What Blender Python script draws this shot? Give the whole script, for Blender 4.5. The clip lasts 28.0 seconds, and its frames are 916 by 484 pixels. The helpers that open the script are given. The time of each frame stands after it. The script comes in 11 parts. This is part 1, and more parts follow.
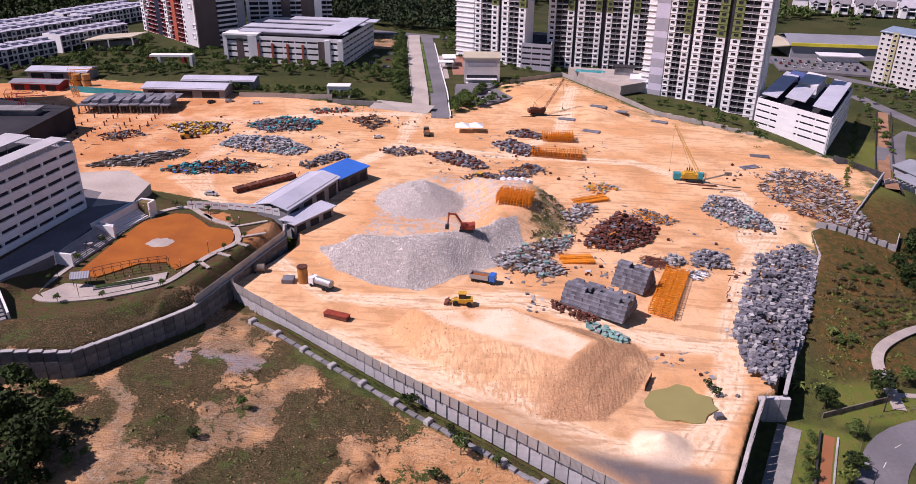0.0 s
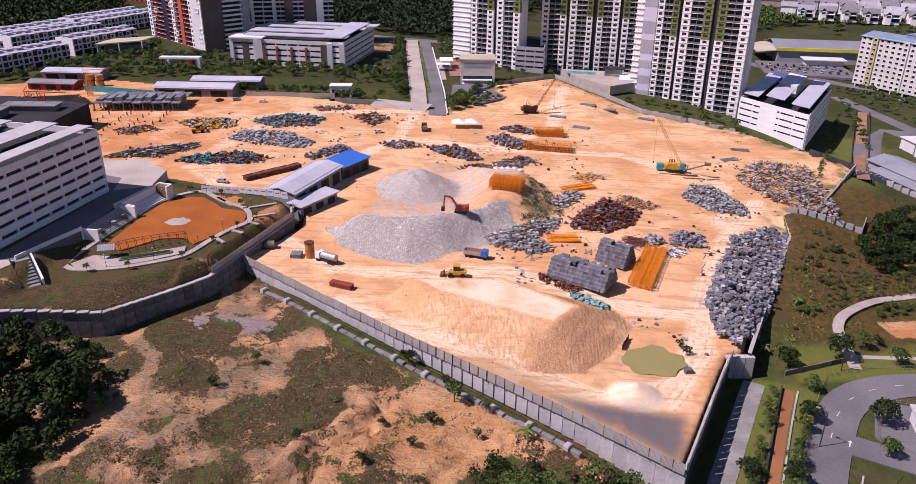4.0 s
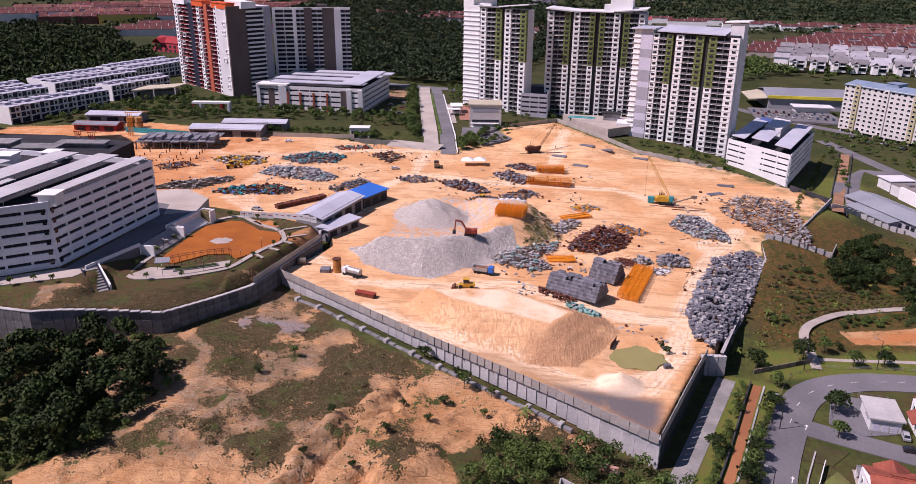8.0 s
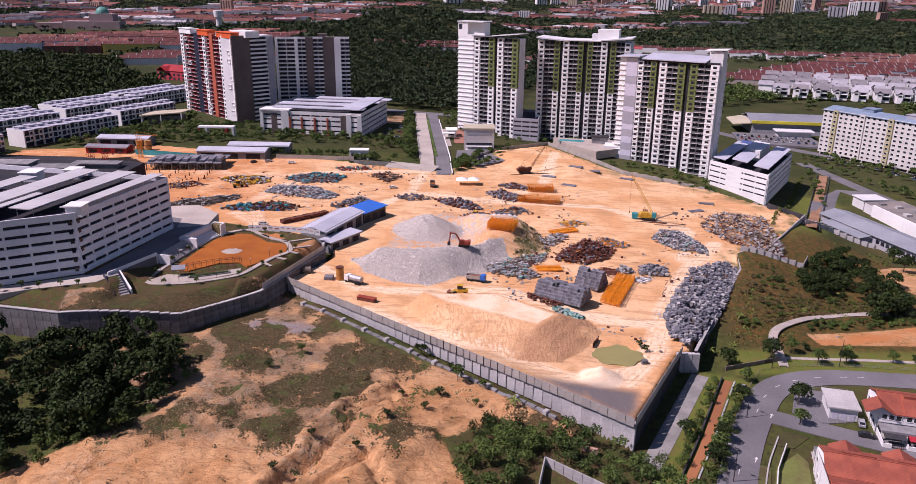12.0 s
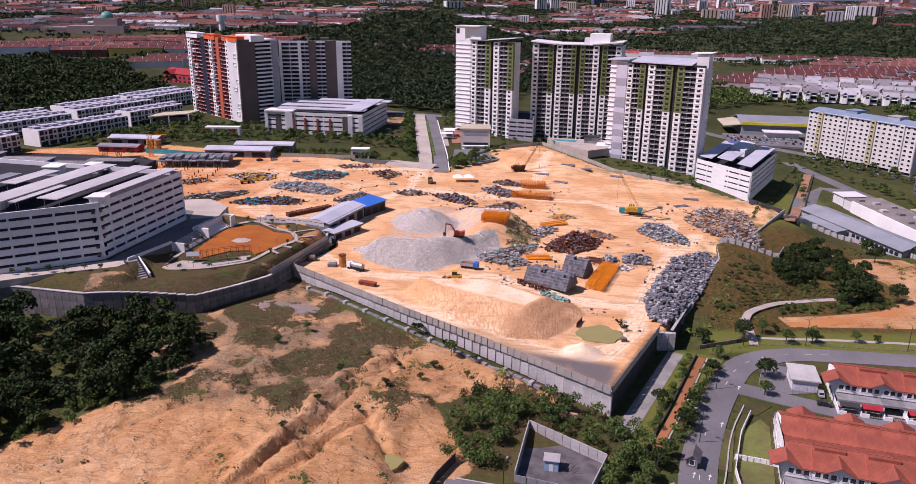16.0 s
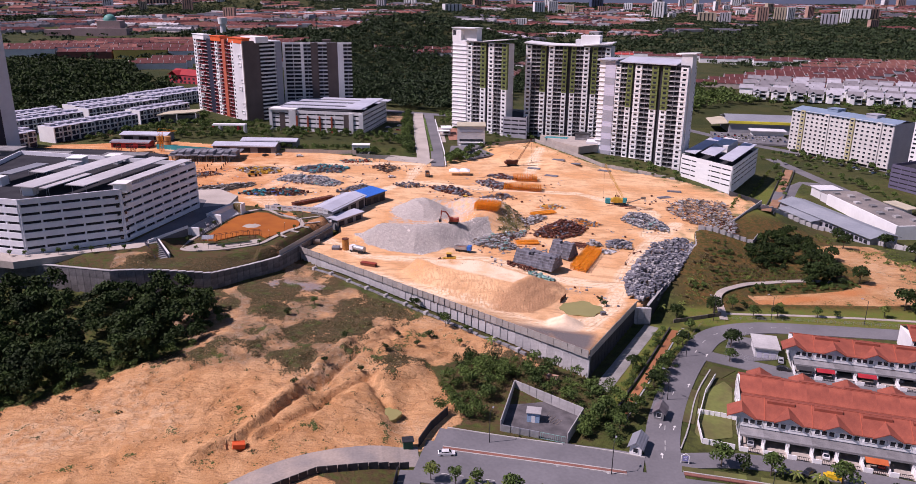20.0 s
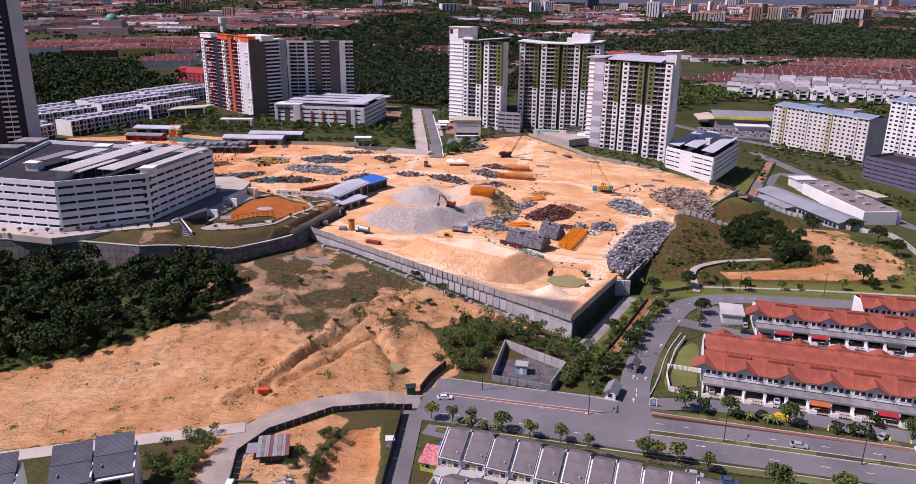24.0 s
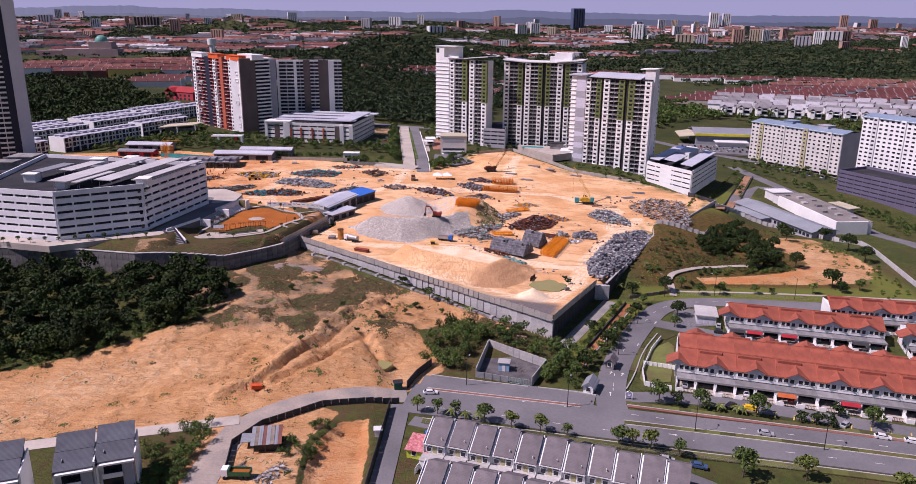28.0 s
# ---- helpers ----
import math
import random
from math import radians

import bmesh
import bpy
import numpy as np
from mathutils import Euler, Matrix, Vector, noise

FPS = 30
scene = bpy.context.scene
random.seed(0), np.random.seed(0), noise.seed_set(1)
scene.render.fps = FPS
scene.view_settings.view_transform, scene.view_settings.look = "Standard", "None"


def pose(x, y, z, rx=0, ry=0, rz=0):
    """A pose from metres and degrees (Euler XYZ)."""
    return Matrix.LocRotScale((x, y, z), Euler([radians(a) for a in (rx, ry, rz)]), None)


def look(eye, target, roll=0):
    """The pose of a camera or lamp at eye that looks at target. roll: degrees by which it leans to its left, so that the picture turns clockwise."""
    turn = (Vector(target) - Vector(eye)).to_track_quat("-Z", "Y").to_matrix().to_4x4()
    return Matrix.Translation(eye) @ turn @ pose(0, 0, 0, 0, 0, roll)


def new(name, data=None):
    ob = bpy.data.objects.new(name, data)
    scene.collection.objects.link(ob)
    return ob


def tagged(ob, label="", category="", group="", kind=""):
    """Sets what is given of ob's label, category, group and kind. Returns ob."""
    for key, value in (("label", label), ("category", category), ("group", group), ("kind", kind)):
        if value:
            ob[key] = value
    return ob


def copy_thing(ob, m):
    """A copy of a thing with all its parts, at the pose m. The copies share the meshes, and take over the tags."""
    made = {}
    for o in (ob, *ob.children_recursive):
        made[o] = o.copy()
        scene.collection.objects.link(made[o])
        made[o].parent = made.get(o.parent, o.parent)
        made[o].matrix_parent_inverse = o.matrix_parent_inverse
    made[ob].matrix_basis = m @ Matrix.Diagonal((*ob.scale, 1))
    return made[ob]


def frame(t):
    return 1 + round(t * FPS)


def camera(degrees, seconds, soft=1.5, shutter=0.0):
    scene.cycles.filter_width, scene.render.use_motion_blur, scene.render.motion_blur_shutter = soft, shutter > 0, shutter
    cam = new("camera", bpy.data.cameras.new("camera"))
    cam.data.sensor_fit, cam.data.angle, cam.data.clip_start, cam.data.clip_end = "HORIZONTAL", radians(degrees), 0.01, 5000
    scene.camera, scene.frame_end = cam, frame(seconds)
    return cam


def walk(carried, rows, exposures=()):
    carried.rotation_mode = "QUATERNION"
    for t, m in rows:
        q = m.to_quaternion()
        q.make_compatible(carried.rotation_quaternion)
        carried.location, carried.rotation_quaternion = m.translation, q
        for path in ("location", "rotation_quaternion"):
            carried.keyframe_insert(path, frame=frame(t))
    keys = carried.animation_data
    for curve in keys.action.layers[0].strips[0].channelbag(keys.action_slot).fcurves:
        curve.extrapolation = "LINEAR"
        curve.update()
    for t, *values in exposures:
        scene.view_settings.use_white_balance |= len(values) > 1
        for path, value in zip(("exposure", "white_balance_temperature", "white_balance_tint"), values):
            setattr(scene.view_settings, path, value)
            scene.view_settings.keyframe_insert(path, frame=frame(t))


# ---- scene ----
# camera and its flight
cam = camera(62.65, 28.0, 0.6)
rows = [
    (0, pose(0.01, 0.00, 98.14) @ pose(0, 0, 0, 0, 0, 0.001) @ pose(0, 0, 0, 64.732) @ pose(0, 0, 0, 0, 0, 0.535)),
    (2, pose(0.57, -10.70, 97.38) @ pose(0, 0, 0, 0, 0, 0.049) @ pose(0, 0, 0, 64.966) @ pose(0, 0, 0, 0, 0, 0.585)),
    (3, pose(0.73, -16.12, 97.22) @ pose(0, 0, 0, 0, 0, 0.065) @ pose(0, 0, 0, 65.193) @ pose(0, 0, 0, 0, 0, 0.547)),
    (6, pose(2.23, -28.05, 96.59) @ pose(0, 0, 0, 0, 0, -0.471) @ pose(0, 0, 0, 66.487) @ pose(0, 0, 0, 0, 0, 0.558)),
    (7, pose(1.18, -37.89, 97.67) @ pose(0, 0, 0, 0, 0, -0.285) @ pose(0, 0, 0, 67.375) @ pose(0, 0, 0, 0, 0, 0.554)),
    (8, pose(0.80, -50.64, 100.12) @ pose(0, 0, 0, 0, 0, 0.597) @ pose(0, 0, 0, 69.130) @ pose(0, 0, 0, 0, 0, 0.546)),
    (9, pose(-0.08, -59.70, 101.52) @ pose(0, 0, 0, 0, 0, 0.857) @ pose(0, 0, 0, 70.268) @ pose(0, 0, 0, 0, 0, 0.545)),
    (10, pose(0.67, -65.10, 102.02) @ pose(0, 0, 0, 0, 0, 0.873) @ pose(0, 0, 0, 70.761) @ pose(0, 0, 0, 0, 0, 0.533)),
    (11, pose(0.99, -67.88, 101.38) @ pose(0, 0, 0, 0, 0, 0.561) @ pose(0, 0, 0, 71.056) @ pose(0, 0, 0, 0, 0, 0.546)),
    (12, pose(1.59, -70.61, 100.82) @ pose(0, 0, 0, 0, 0, 0.285) @ pose(0, 0, 0, 71.246) @ pose(0, 0, 0, 0, 0, 0.554)),
    (15, pose(3.58, -85.06, 101.75) @ pose(0, 0, 0, 0, 0, 0.326) @ pose(0, 0, 0, 71.445) @ pose(0, 0, 0, 0, 0, 0.551)),
    (17, pose(4.42, -95.96, 101.76) @ pose(0, 0, 0, 0, 0, 0.346) @ pose(0, 0, 0, 71.666) @ pose(0, 0, 0, 0, 0, 0.552)),
    (20, pose(6.12, -114.55, 102.15) @ pose(0, 0, 0, 0, 0, 0.265) @ pose(0, 0, 0, 71.754) @ pose(0, 0, 0, 0, 0, 0.556)),
    (20.5, pose(6.26, -118.11, 102.22) @ pose(0, 0, 0, 0, 0, 0.243) @ pose(0, 0, 0, 71.728) @ pose(0, 0, 0, 0, 0, 0.544)),
    (24, pose(6.40, -143.39, 102.81) @ pose(0, 0, 0, 0, 0, 0.026) @ pose(0, 0, 0, 71.739) @ pose(0, 0, 0, 0, 0, 0.606)),
    (25, pose(7.39, -146.46, 102.00) @ pose(0, 0, 0, 0, 0, 0.147) @ pose(0, 0, 0, 71.920) @ pose(0, 0, 0, 0, 0, 0.542)),
    (26, pose(7.84, -149.92, 100.79) @ pose(0, 0, 0, 0, 0, -0.117) @ pose(0, 0, 0, 72.749) @ pose(0, 0, 0, 0, 0, 0.546)),
    (27, pose(7.71, -153.73, 100.52) @ pose(0, 0, 0, 0, 0, -0.516) @ pose(0, 0, 0, 73.353) @ pose(0, 0, 0, 0, 0, 0.555)),
    (28, pose(7.72, -156.11, 100.81) @ pose(0, 0, 0, 0, 0, -0.871) @ pose(0, 0, 0, 73.335) @ pose(0, 0, 0, 0, 0, 0.608)),
]
walk(cam, rows, [(0, 0.09, 6350, 40), (28, 0.09, 6300, 40)])

# sky and sun
SUN_DIR = Vector((-0.60, -0.15, 0.80)).normalized()
world = bpy.data.worlds.new("sky")
scene.world = world
world.use_nodes = True
wn = world.node_tree.nodes
sky = wn.new("ShaderNodeTexSky")
sky.sky_type = "NISHITA"
sky.sun_disc = False
sky.sun_elevation = math.asin(SUN_DIR.z)
sky.sun_rotation = math.atan2(SUN_DIR.x, SUN_DIR.y)
sky.air_density, sky.dust_density, sky.ozone_density = 1.3, 0.0, 5.0
world.node_tree.links.new(sky.outputs[0], wn["Background"].inputs[0])
wn["Background"].inputs[1].default_value = 0.053
sun = new("sun", bpy.data.lights.new("sun", "SUN"))
sun.data.energy, sun.data.angle, sun.data.color = 5.0, radians(0.53), (1.0, 0.95, 0.87)
sun.matrix_world = look((0, 0, 300), tuple(Vector((0, 0, 300)) - SUN_DIR))


# ---------- materials ----------
def mat(name, c1, c2=None, scale=0.5, rough=0.85, metal=0.0, bump=0.15, rnd=0.0, stain=0.25, spec=0.3, fine=9.0):
    """A surface that varies between two colours at two scales, with stains and fine relief."""
    m = bpy.data.materials.new(name)
    m.use_nodes = True
    nt = m.node_tree
    n, l = nt.nodes, nt.links
    p = n["Principled BSDF"]
    c2 = c2 or tuple(v * 0.8 for v in c1)
    tc = n.new("ShaderNodeTexCoord")
    a = n.new("ShaderNodeTexNoise")
    a.inputs["Scale"].default_value, a.inputs["Detail"].default_value = scale, 6
    b = n.new("ShaderNodeTexNoise")
    b.inputs["Scale"].default_value, b.inputs["Detail"].default_value = scale * fine, 4
    l.new(tc.outputs["Object"], a.inputs["Vector"])
    l.new(tc.outputs["Object"], b.inputs["Vector"])
    r = n.new("ShaderNodeValToRGB")
    r.color_ramp.elements[0].position, r.color_ramp.elements[1].position = 0.35, 0.66
    r.color_ramp.elements[0].color, r.color_ramp.elements[1].color = (*c2, 1), (*c1, 1)
    l.new(a.outputs[0], r.inputs[0])
    mm = n.new("ShaderNodeMath")
    mm.operation = "MULTIPLY_ADD"
    mm.inputs[1].default_value, mm.inputs[2].default_value = stain * 1.6, 1 - stain * 0.8
    l.new(b.outputs[0], mm.inputs[0])
    val = mm.outputs[0]
    if rnd:
        oi = n.new("ShaderNodeObjectInfo")
        gi = n.new("ShaderNodeNewGeometry")
        ad = n.new("ShaderNodeMath")
        ad.operation = "ADD"
        l.new(oi.outputs["Random"], ad.inputs[0])
        l.new(gi.outputs["Random Per Island"], ad.inputs[1])
        fr = n.new("ShaderNodeMath")
        fr.operation = "FRACT"
        l.new(ad.outputs[0], fr.inputs[0])
        k = n.new("ShaderNodeMath")
        k.operation = "MULTIPLY_ADD"
        k.inputs[1].default_value, k.inputs[2].default_value = rnd * 2, 1 - rnd
        l.new(fr.outputs[0], k.inputs[0])
        k2 = n.new("ShaderNodeMath")
        k2.operation = "MULTIPLY"
        l.new(val, k2.inputs[0])
        l.new(k.outputs[0], k2.inputs[1])
        val = k2.outputs[0]
    mx = n.new("ShaderNodeVectorMath")
    mx.operation = "SCALE"
    l.new(r.outputs[0], mx.inputs[0])
    l.new(val, mx.inputs["Scale"])
    l.new(mx.outputs[0], p.inputs["Base Color"])
    p.inputs["Roughness"].default_value, p.inputs["Metallic"].default_value = rough, metal
    p.inputs["Specular IOR Level"].default_value = spec
    if bump:
        bu = n.new("ShaderNodeBump")
        bu.inputs["Strength"].default_value, bu.inputs["Distance"].default_value = bump, 0.3
        l.new(b.outputs[0], bu.inputs["Height"])
        l.new(bu.outputs[0], p.inputs["Normal"])
    return m


def ribbed(m, period, axis=0, depth=0.4):
    """Adds corrugation along one axis to a surface's relief."""
    n, l = m.node_tree.nodes, m.node_tree.links
    w = n.new("ShaderNodeTexWave")
    w.wave_type, w.bands_direction = "BANDS", "XYZ"[axis]
    w.inputs["Scale"].default_value = 0.314 / period
    tc = next(q for q in n if q.bl_idname == "ShaderNodeTexCoord")
    l.new(tc.outputs["Object"], w.inputs["Vector"])
    bu = n.new("ShaderNodeBump")
    bu.inputs["Strength"].default_value, bu.inputs["Distance"].default_value = depth, 0.1
    l.new(w.outputs["Fac"], bu.inputs["Height"])
    l.new(bu.outputs[0], n["Principled BSDF"].inputs["Normal"])
    return m


WHITE = mat("white_paint", (0.80, 0.80, 0.79), (0.70, 0.70, 0.70), 0.08, 0.7, stain=0.10, bump=0.05)
OFFWHITE = mat("offwhite_paint", (0.66, 0.66, 0.67), (0.57, 0.57, 0.58), 0.1, 0.75, stain=0.15, bump=0.05)
GREYPAINT = mat("grey_paint", (0.36, 0.36, 0.40), (0.31, 0.31, 0.35), 0.1, 0.75, stain=0.12, bump=0.05)
LILAC = mat("lilac_panel", (0.56, 0.55, 0.64), (0.50, 0.49, 0.58), 0.1, 0.7, stain=0.1, bump=0.05)
BROWNPAINT = mat("brown_paint", (0.13, 0.10, 0.095), (0.10, 0.08, 0.075), 0.1, 0.8, stain=0.12, bump=0.05)
REDPAINT = mat("red_paint", (0.36, 0.03, 0.03), (0.28, 0.025, 0.03), 0.2, 0.6, stain=0.15, bump=0.05)
ORANGEPAINT = mat("orange_paint", (0.75, 0.13, 0.03), (0.62, 0.10, 0.03), 0.2, 0.6, stain=0.12, bump=0.05)
TERRACOTTA = mat("terracotta_paint", (0.45, 0.11, 0.06), (0.38, 0.09, 0.05), 0.2, 0.7, stain=0.12, bump=0.05)
GREENPAINT = mat("green_paint", (0.17, 0.21, 0.07), (0.14, 0.17, 0.06), 0.2, 0.7, stain=0.12, bump=0.05)
YELLOWPAINT = mat("yellow_paint", (0.62, 0.46, 0.12), (0.55, 0.40, 0.10), 0.2, 0.7, stain=0.12, bump=0.05)
OLIVEPAINT = mat("olive_paint", (0.42, 0.38, 0.20), (0.36, 0.33, 0.18), 0.2, 0.7, stain=0.12, bump=0.05)
PURPLE = mat("purple_grey_paint", (0.12, 0.11, 0.17), (0.10, 0.09, 0.14), 0.1, 0.75, stain=0.12, bump=0.05)
NAVY = mat("navy_paint", (0.025, 0.027, 0.05), (0.02, 0.022, 0.04), 0.1, 0.5, stain=0.12, bump=0.05)
GLASS = mat("dark_glass", (0.022, 0.026, 0.036), (0.014, 0.017, 0.024), 0.4, 0.12, stain=0.2, bump=0.0, spec=0.6, rnd=0.4)
# Near-black stand-in for shade inside openings, recesses and decks; also dark doors.
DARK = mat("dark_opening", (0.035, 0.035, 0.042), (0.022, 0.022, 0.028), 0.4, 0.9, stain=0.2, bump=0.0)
ROOFMETAL = ribbed(mat("pale_metal_roof", (0.56, 0.57, 0.64), (0.46, 0.47, 0.54), 0.06, 0.5, metal=0.15, stain=0.15), 0.6)
ROOFDARK = ribbed(mat("grey_metal_roof", (0.27, 0.28, 0.31), (0.22, 0.23, 0.26), 0.06, 0.55, metal=0.1, stain=0.2), 0.6)
ROOFTAN = mat("tan_metal_roof", (0.50, 0.45, 0.33), (0.43, 0.39, 0.29), 0.08, 0.6, stain=0.15)
BLUEROOF = ribbed(mat("blue_metal_roof", (0.03, 0.16, 0.58), (0.025, 0.13, 0.48), 0.1, 0.5, stain=0.15), 0.6)
SKYROOF = mat("pale_blue_roof", (0.21, 0.28, 0.37), (0.17, 0.23, 0.31), 0.1, 0.6, stain=0.2)
CONCRETE = mat("concrete", (0.42, 0.41, 0.40), (0.32, 0.31, 0.31), 0.15, 0.9, stain=0.3, rnd=0.10)
DARKCONC = mat("weathered_concrete", (0.25, 0.245, 0.25), (0.15, 0.15, 0.155), 0.25, 0.92, stain=0.45, rnd=0.22)
WALLSTONE = mat("grey_stone_facing", (0.21, 0.20, 0.205), (0.10, 0.098, 0.10), 0.35, 0.92, stain=0.5, rnd=0.25)
# Black of sheet fences; on the east retaining wall it is painted shade.
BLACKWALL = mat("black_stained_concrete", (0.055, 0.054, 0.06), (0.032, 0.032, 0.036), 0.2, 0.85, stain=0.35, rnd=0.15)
HOARD = ribbed(mat("grey_sheet_hoarding", (0.42, 0.39, 0.36), (0.34, 0.32, 0.30), 0.3, 0.6, metal=0.1, stain=0.3, rnd=0.1), 0.25)
BLOCK = mat("grey_formwork", (0.20, 0.20, 0.225), (0.12, 0.12, 0.14), 0.5, 0.75, stain=0.35, rnd=0.35)
BLOCKLIGHT = mat("pale_block", (0.42, 0.41, 0.40), (0.28, 0.27, 0.27), 0.5, 0.85, stain=0.3, rnd=0.3)
RUST = mat("rusted_steel", (0.16, 0.055, 0.035), (0.08, 0.03, 0.022), 0.6, 0.85, stain=0.4, rnd=0.4)
WOODGREY = mat("weathered_timber", (0.20, 0.165, 0.135), (0.11, 0.09, 0.075), 0.6, 0.9, stain=0.4, rnd=0.45)
SCAF = mat("orange_steel_frame", (0.78, 0.28, 0.012), (0.62, 0.20, 0.01), 0.8, 0.55, stain=0.25, rnd=0.15)
YELLOWMACH = mat("yellow_machine_paint", (0.62, 0.36, 0.03), (0.45, 0.25, 0.03), 0.9, 0.5, stain=0.3)
REDMACH = mat("red_machine_paint", (0.34, 0.06, 0.03), (0.22, 0.04, 0.025), 0.9, 0.5, stain=0.3)
TEAL = mat("teal_paint", (0.03, 0.30, 0.34), (0.025, 0.24, 0.28), 0.5, 0.6, stain=0.2, rnd=0.1)
MINT = mat("mint_sheet", (0.22, 0.40, 0.36), (0.14, 0.28, 0.26), 0.5, 0.7, stain=0.3, rnd=0.3)
STEEL = mat("dark_steel", (0.06, 0.06, 0.065), (0.04, 0.04, 0.045), 1.0, 0.5, metal=0.5, stain=0.3)
GALV = mat("galvanised_steel", (0.42, 0.43, 0.45), (0.34, 0.35, 0.37), 1.0, 0.45, metal=0.5, stain=0.2)
RUBBER = mat("black_rubber", (0.02, 0.02, 0.021), (0.015, 0.015, 0.016), 2.0, 0.9)
CARS = [mat("car_paint_" + k, c, None, 1.0, 0.3, stain=0.05, bump=0, spec=0.6) for k, c in
        (("white", (0.75, 0.75, 0.75)), ("silver", (0.40, 0.41, 0.43)), ("black", (0.02, 0.02, 0.022)), ("red", (0.35, 0.02, 0.02)), ("blue", (0.05, 0.10, 0.22)))]
REDTILE = ribbed(mat("red_roof_tile", (0.35, 0.094, 0.056), (0.25, 0.066, 0.042), 0.35, 0.8, stain=0.28, rnd=0.10), 0.33, 1, 0.7)
MAROONTILE = mat("maroon_roof_tile", (0.125, 0.036, 0.033), (0.085, 0.028, 0.027), 0.2, 0.85, stain=0.3, rnd=0.2)
SALMONTILE = mat("faded_roof_tile", (0.19, 0.075, 0.057), (0.14, 0.056, 0.045), 0.2, 0.85, stain=0.3, rnd=0.2)
GREYTILE = ribbed(mat("grey_brown_roof_tile", (0.185, 0.162, 0.172), (0.135, 0.12, 0.128), 0.35, 0.85, stain=0.25, rnd=0.10), 0.33, 1, 0.7)
SLATETILE = ribbed(mat("slate_roof_tile", (0.10, 0.11, 0.13), (0.075, 0.08, 0.10), 0.35, 0.75, stain=0.25, rnd=0.08), 0.33, 1, 0.7)
ASPHALT = mat("asphalt", (0.175, 0.17, 0.18), (0.125, 0.122, 0.13), 0.06, 0.92, stain=0.25, fine=20)
PALEROAD = mat("pale_concrete_road", (0.46, 0.41, 0.36), (0.36, 0.32, 0.28), 0.08, 0.92, stain=0.25, fine=20)
PAVING = mat("paving", (0.42, 0.37, 0.32), (0.33, 0.29, 0.26), 0.2, 0.9, stain=0.3)
MARKING = mat("road_marking", (0.72, 0.71, 0.68), (0.55, 0.54, 0.52), 1.5, 0.8, stain=0.3)
KERB = mat("kerb_concrete", (0.45, 0.43, 0.41), (0.33, 0.32, 0.31), 0.5, 0.9, stain=0.3)
REDKERB = mat("red_brown_paving", (0.26, 0.11, 0.08), (0.20, 0.09, 0.07), 0.5, 0.9, stain=0.3)
GRAVEL = mat("pale_gravel", (0.66, 0.615, 0.57), (0.42, 0.39, 0.36), 0.6, 0.95, stain=0.4, rnd=0.4)
CLAY = mat("orange_clay", (0.36, 0.108, 0.014), (0.28, 0.080, 0.012), 0.12, 0.95, stain=0.18, fine=14)
MUDWATER = mat("muddy_water", (0.30, 0.27, 0.10), (0.25, 0.22, 0.08), 0.05, 0.08, stain=0.06, bump=0.02, spec=0.5)
RENDER = mat("lilac_white_render", (0.80, 0.80, 0.84), (0.70, 0.70, 0.75), 0.08, 0.75, stain=0.15, bump=0.05)
PATHCONC = mat("worn_path_concrete", (0.29, 0.28, 0.265), (0.20, 0.195, 0.185), 0.2, 0.9, stain=0.35)
TURF = mat("worn_turf", (0.145, 0.095, 0.034), (0.085, 0.072, 0.026), 0.25, 0.95, stain=0.4, bump=0.4, fine=12)
CLAYWATER = mat("clay_water", (0.36, 0.15, 0.065), (0.28, 0.115, 0.05), 0.05, 0.5, stain=0.1, bump=0.02)
POOL = mat("pool_water", (0.04, 0.34, 0.36), (0.03, 0.28, 0.30), 0.1, 0.1, stain=0.1, bump=0.02)
BARK = mat("bark", (0.13, 0.095, 0.07), (0.08, 0.06, 0.045), 1.5, 0.95, stain=0.4)


def leafmat(name, c1, c2):
    m = mat(name, c1, c2, 0.12, 0.75, stain=0.35, rnd=0.40, bump=0.0, spec=0.2, fine=6)
    m.node_tree.nodes["Principled BSDF"].inputs["Transmission Weight"].default_value = 0.0
    return m


LEAF = leafmat("leaves_deep_green", (0.033, 0.058, 0.012), (0.013, 0.025, 0.006))
LEAFFAR = leafmat("leaves_far_green", (0.030, 0.052, 0.018), (0.018, 0.031, 0.013))
LEAFB = leafmat("leaves_mid_green", (0.090, 0.138, 0.030), (0.042, 0.072, 0.018))
LEAFC = leafmat("leaves_yellow_green", (0.145, 0.185, 0.038), (0.085, 0.108, 0.026))
GRASSM = leafmat("grass_blades", (0.105, 0.120, 0.034), (0.085, 0.070, 0.032))
DRYM = leafmat("dry_scrub", (0.17, 0.13, 0.060), (0.095, 0.080, 0.034))


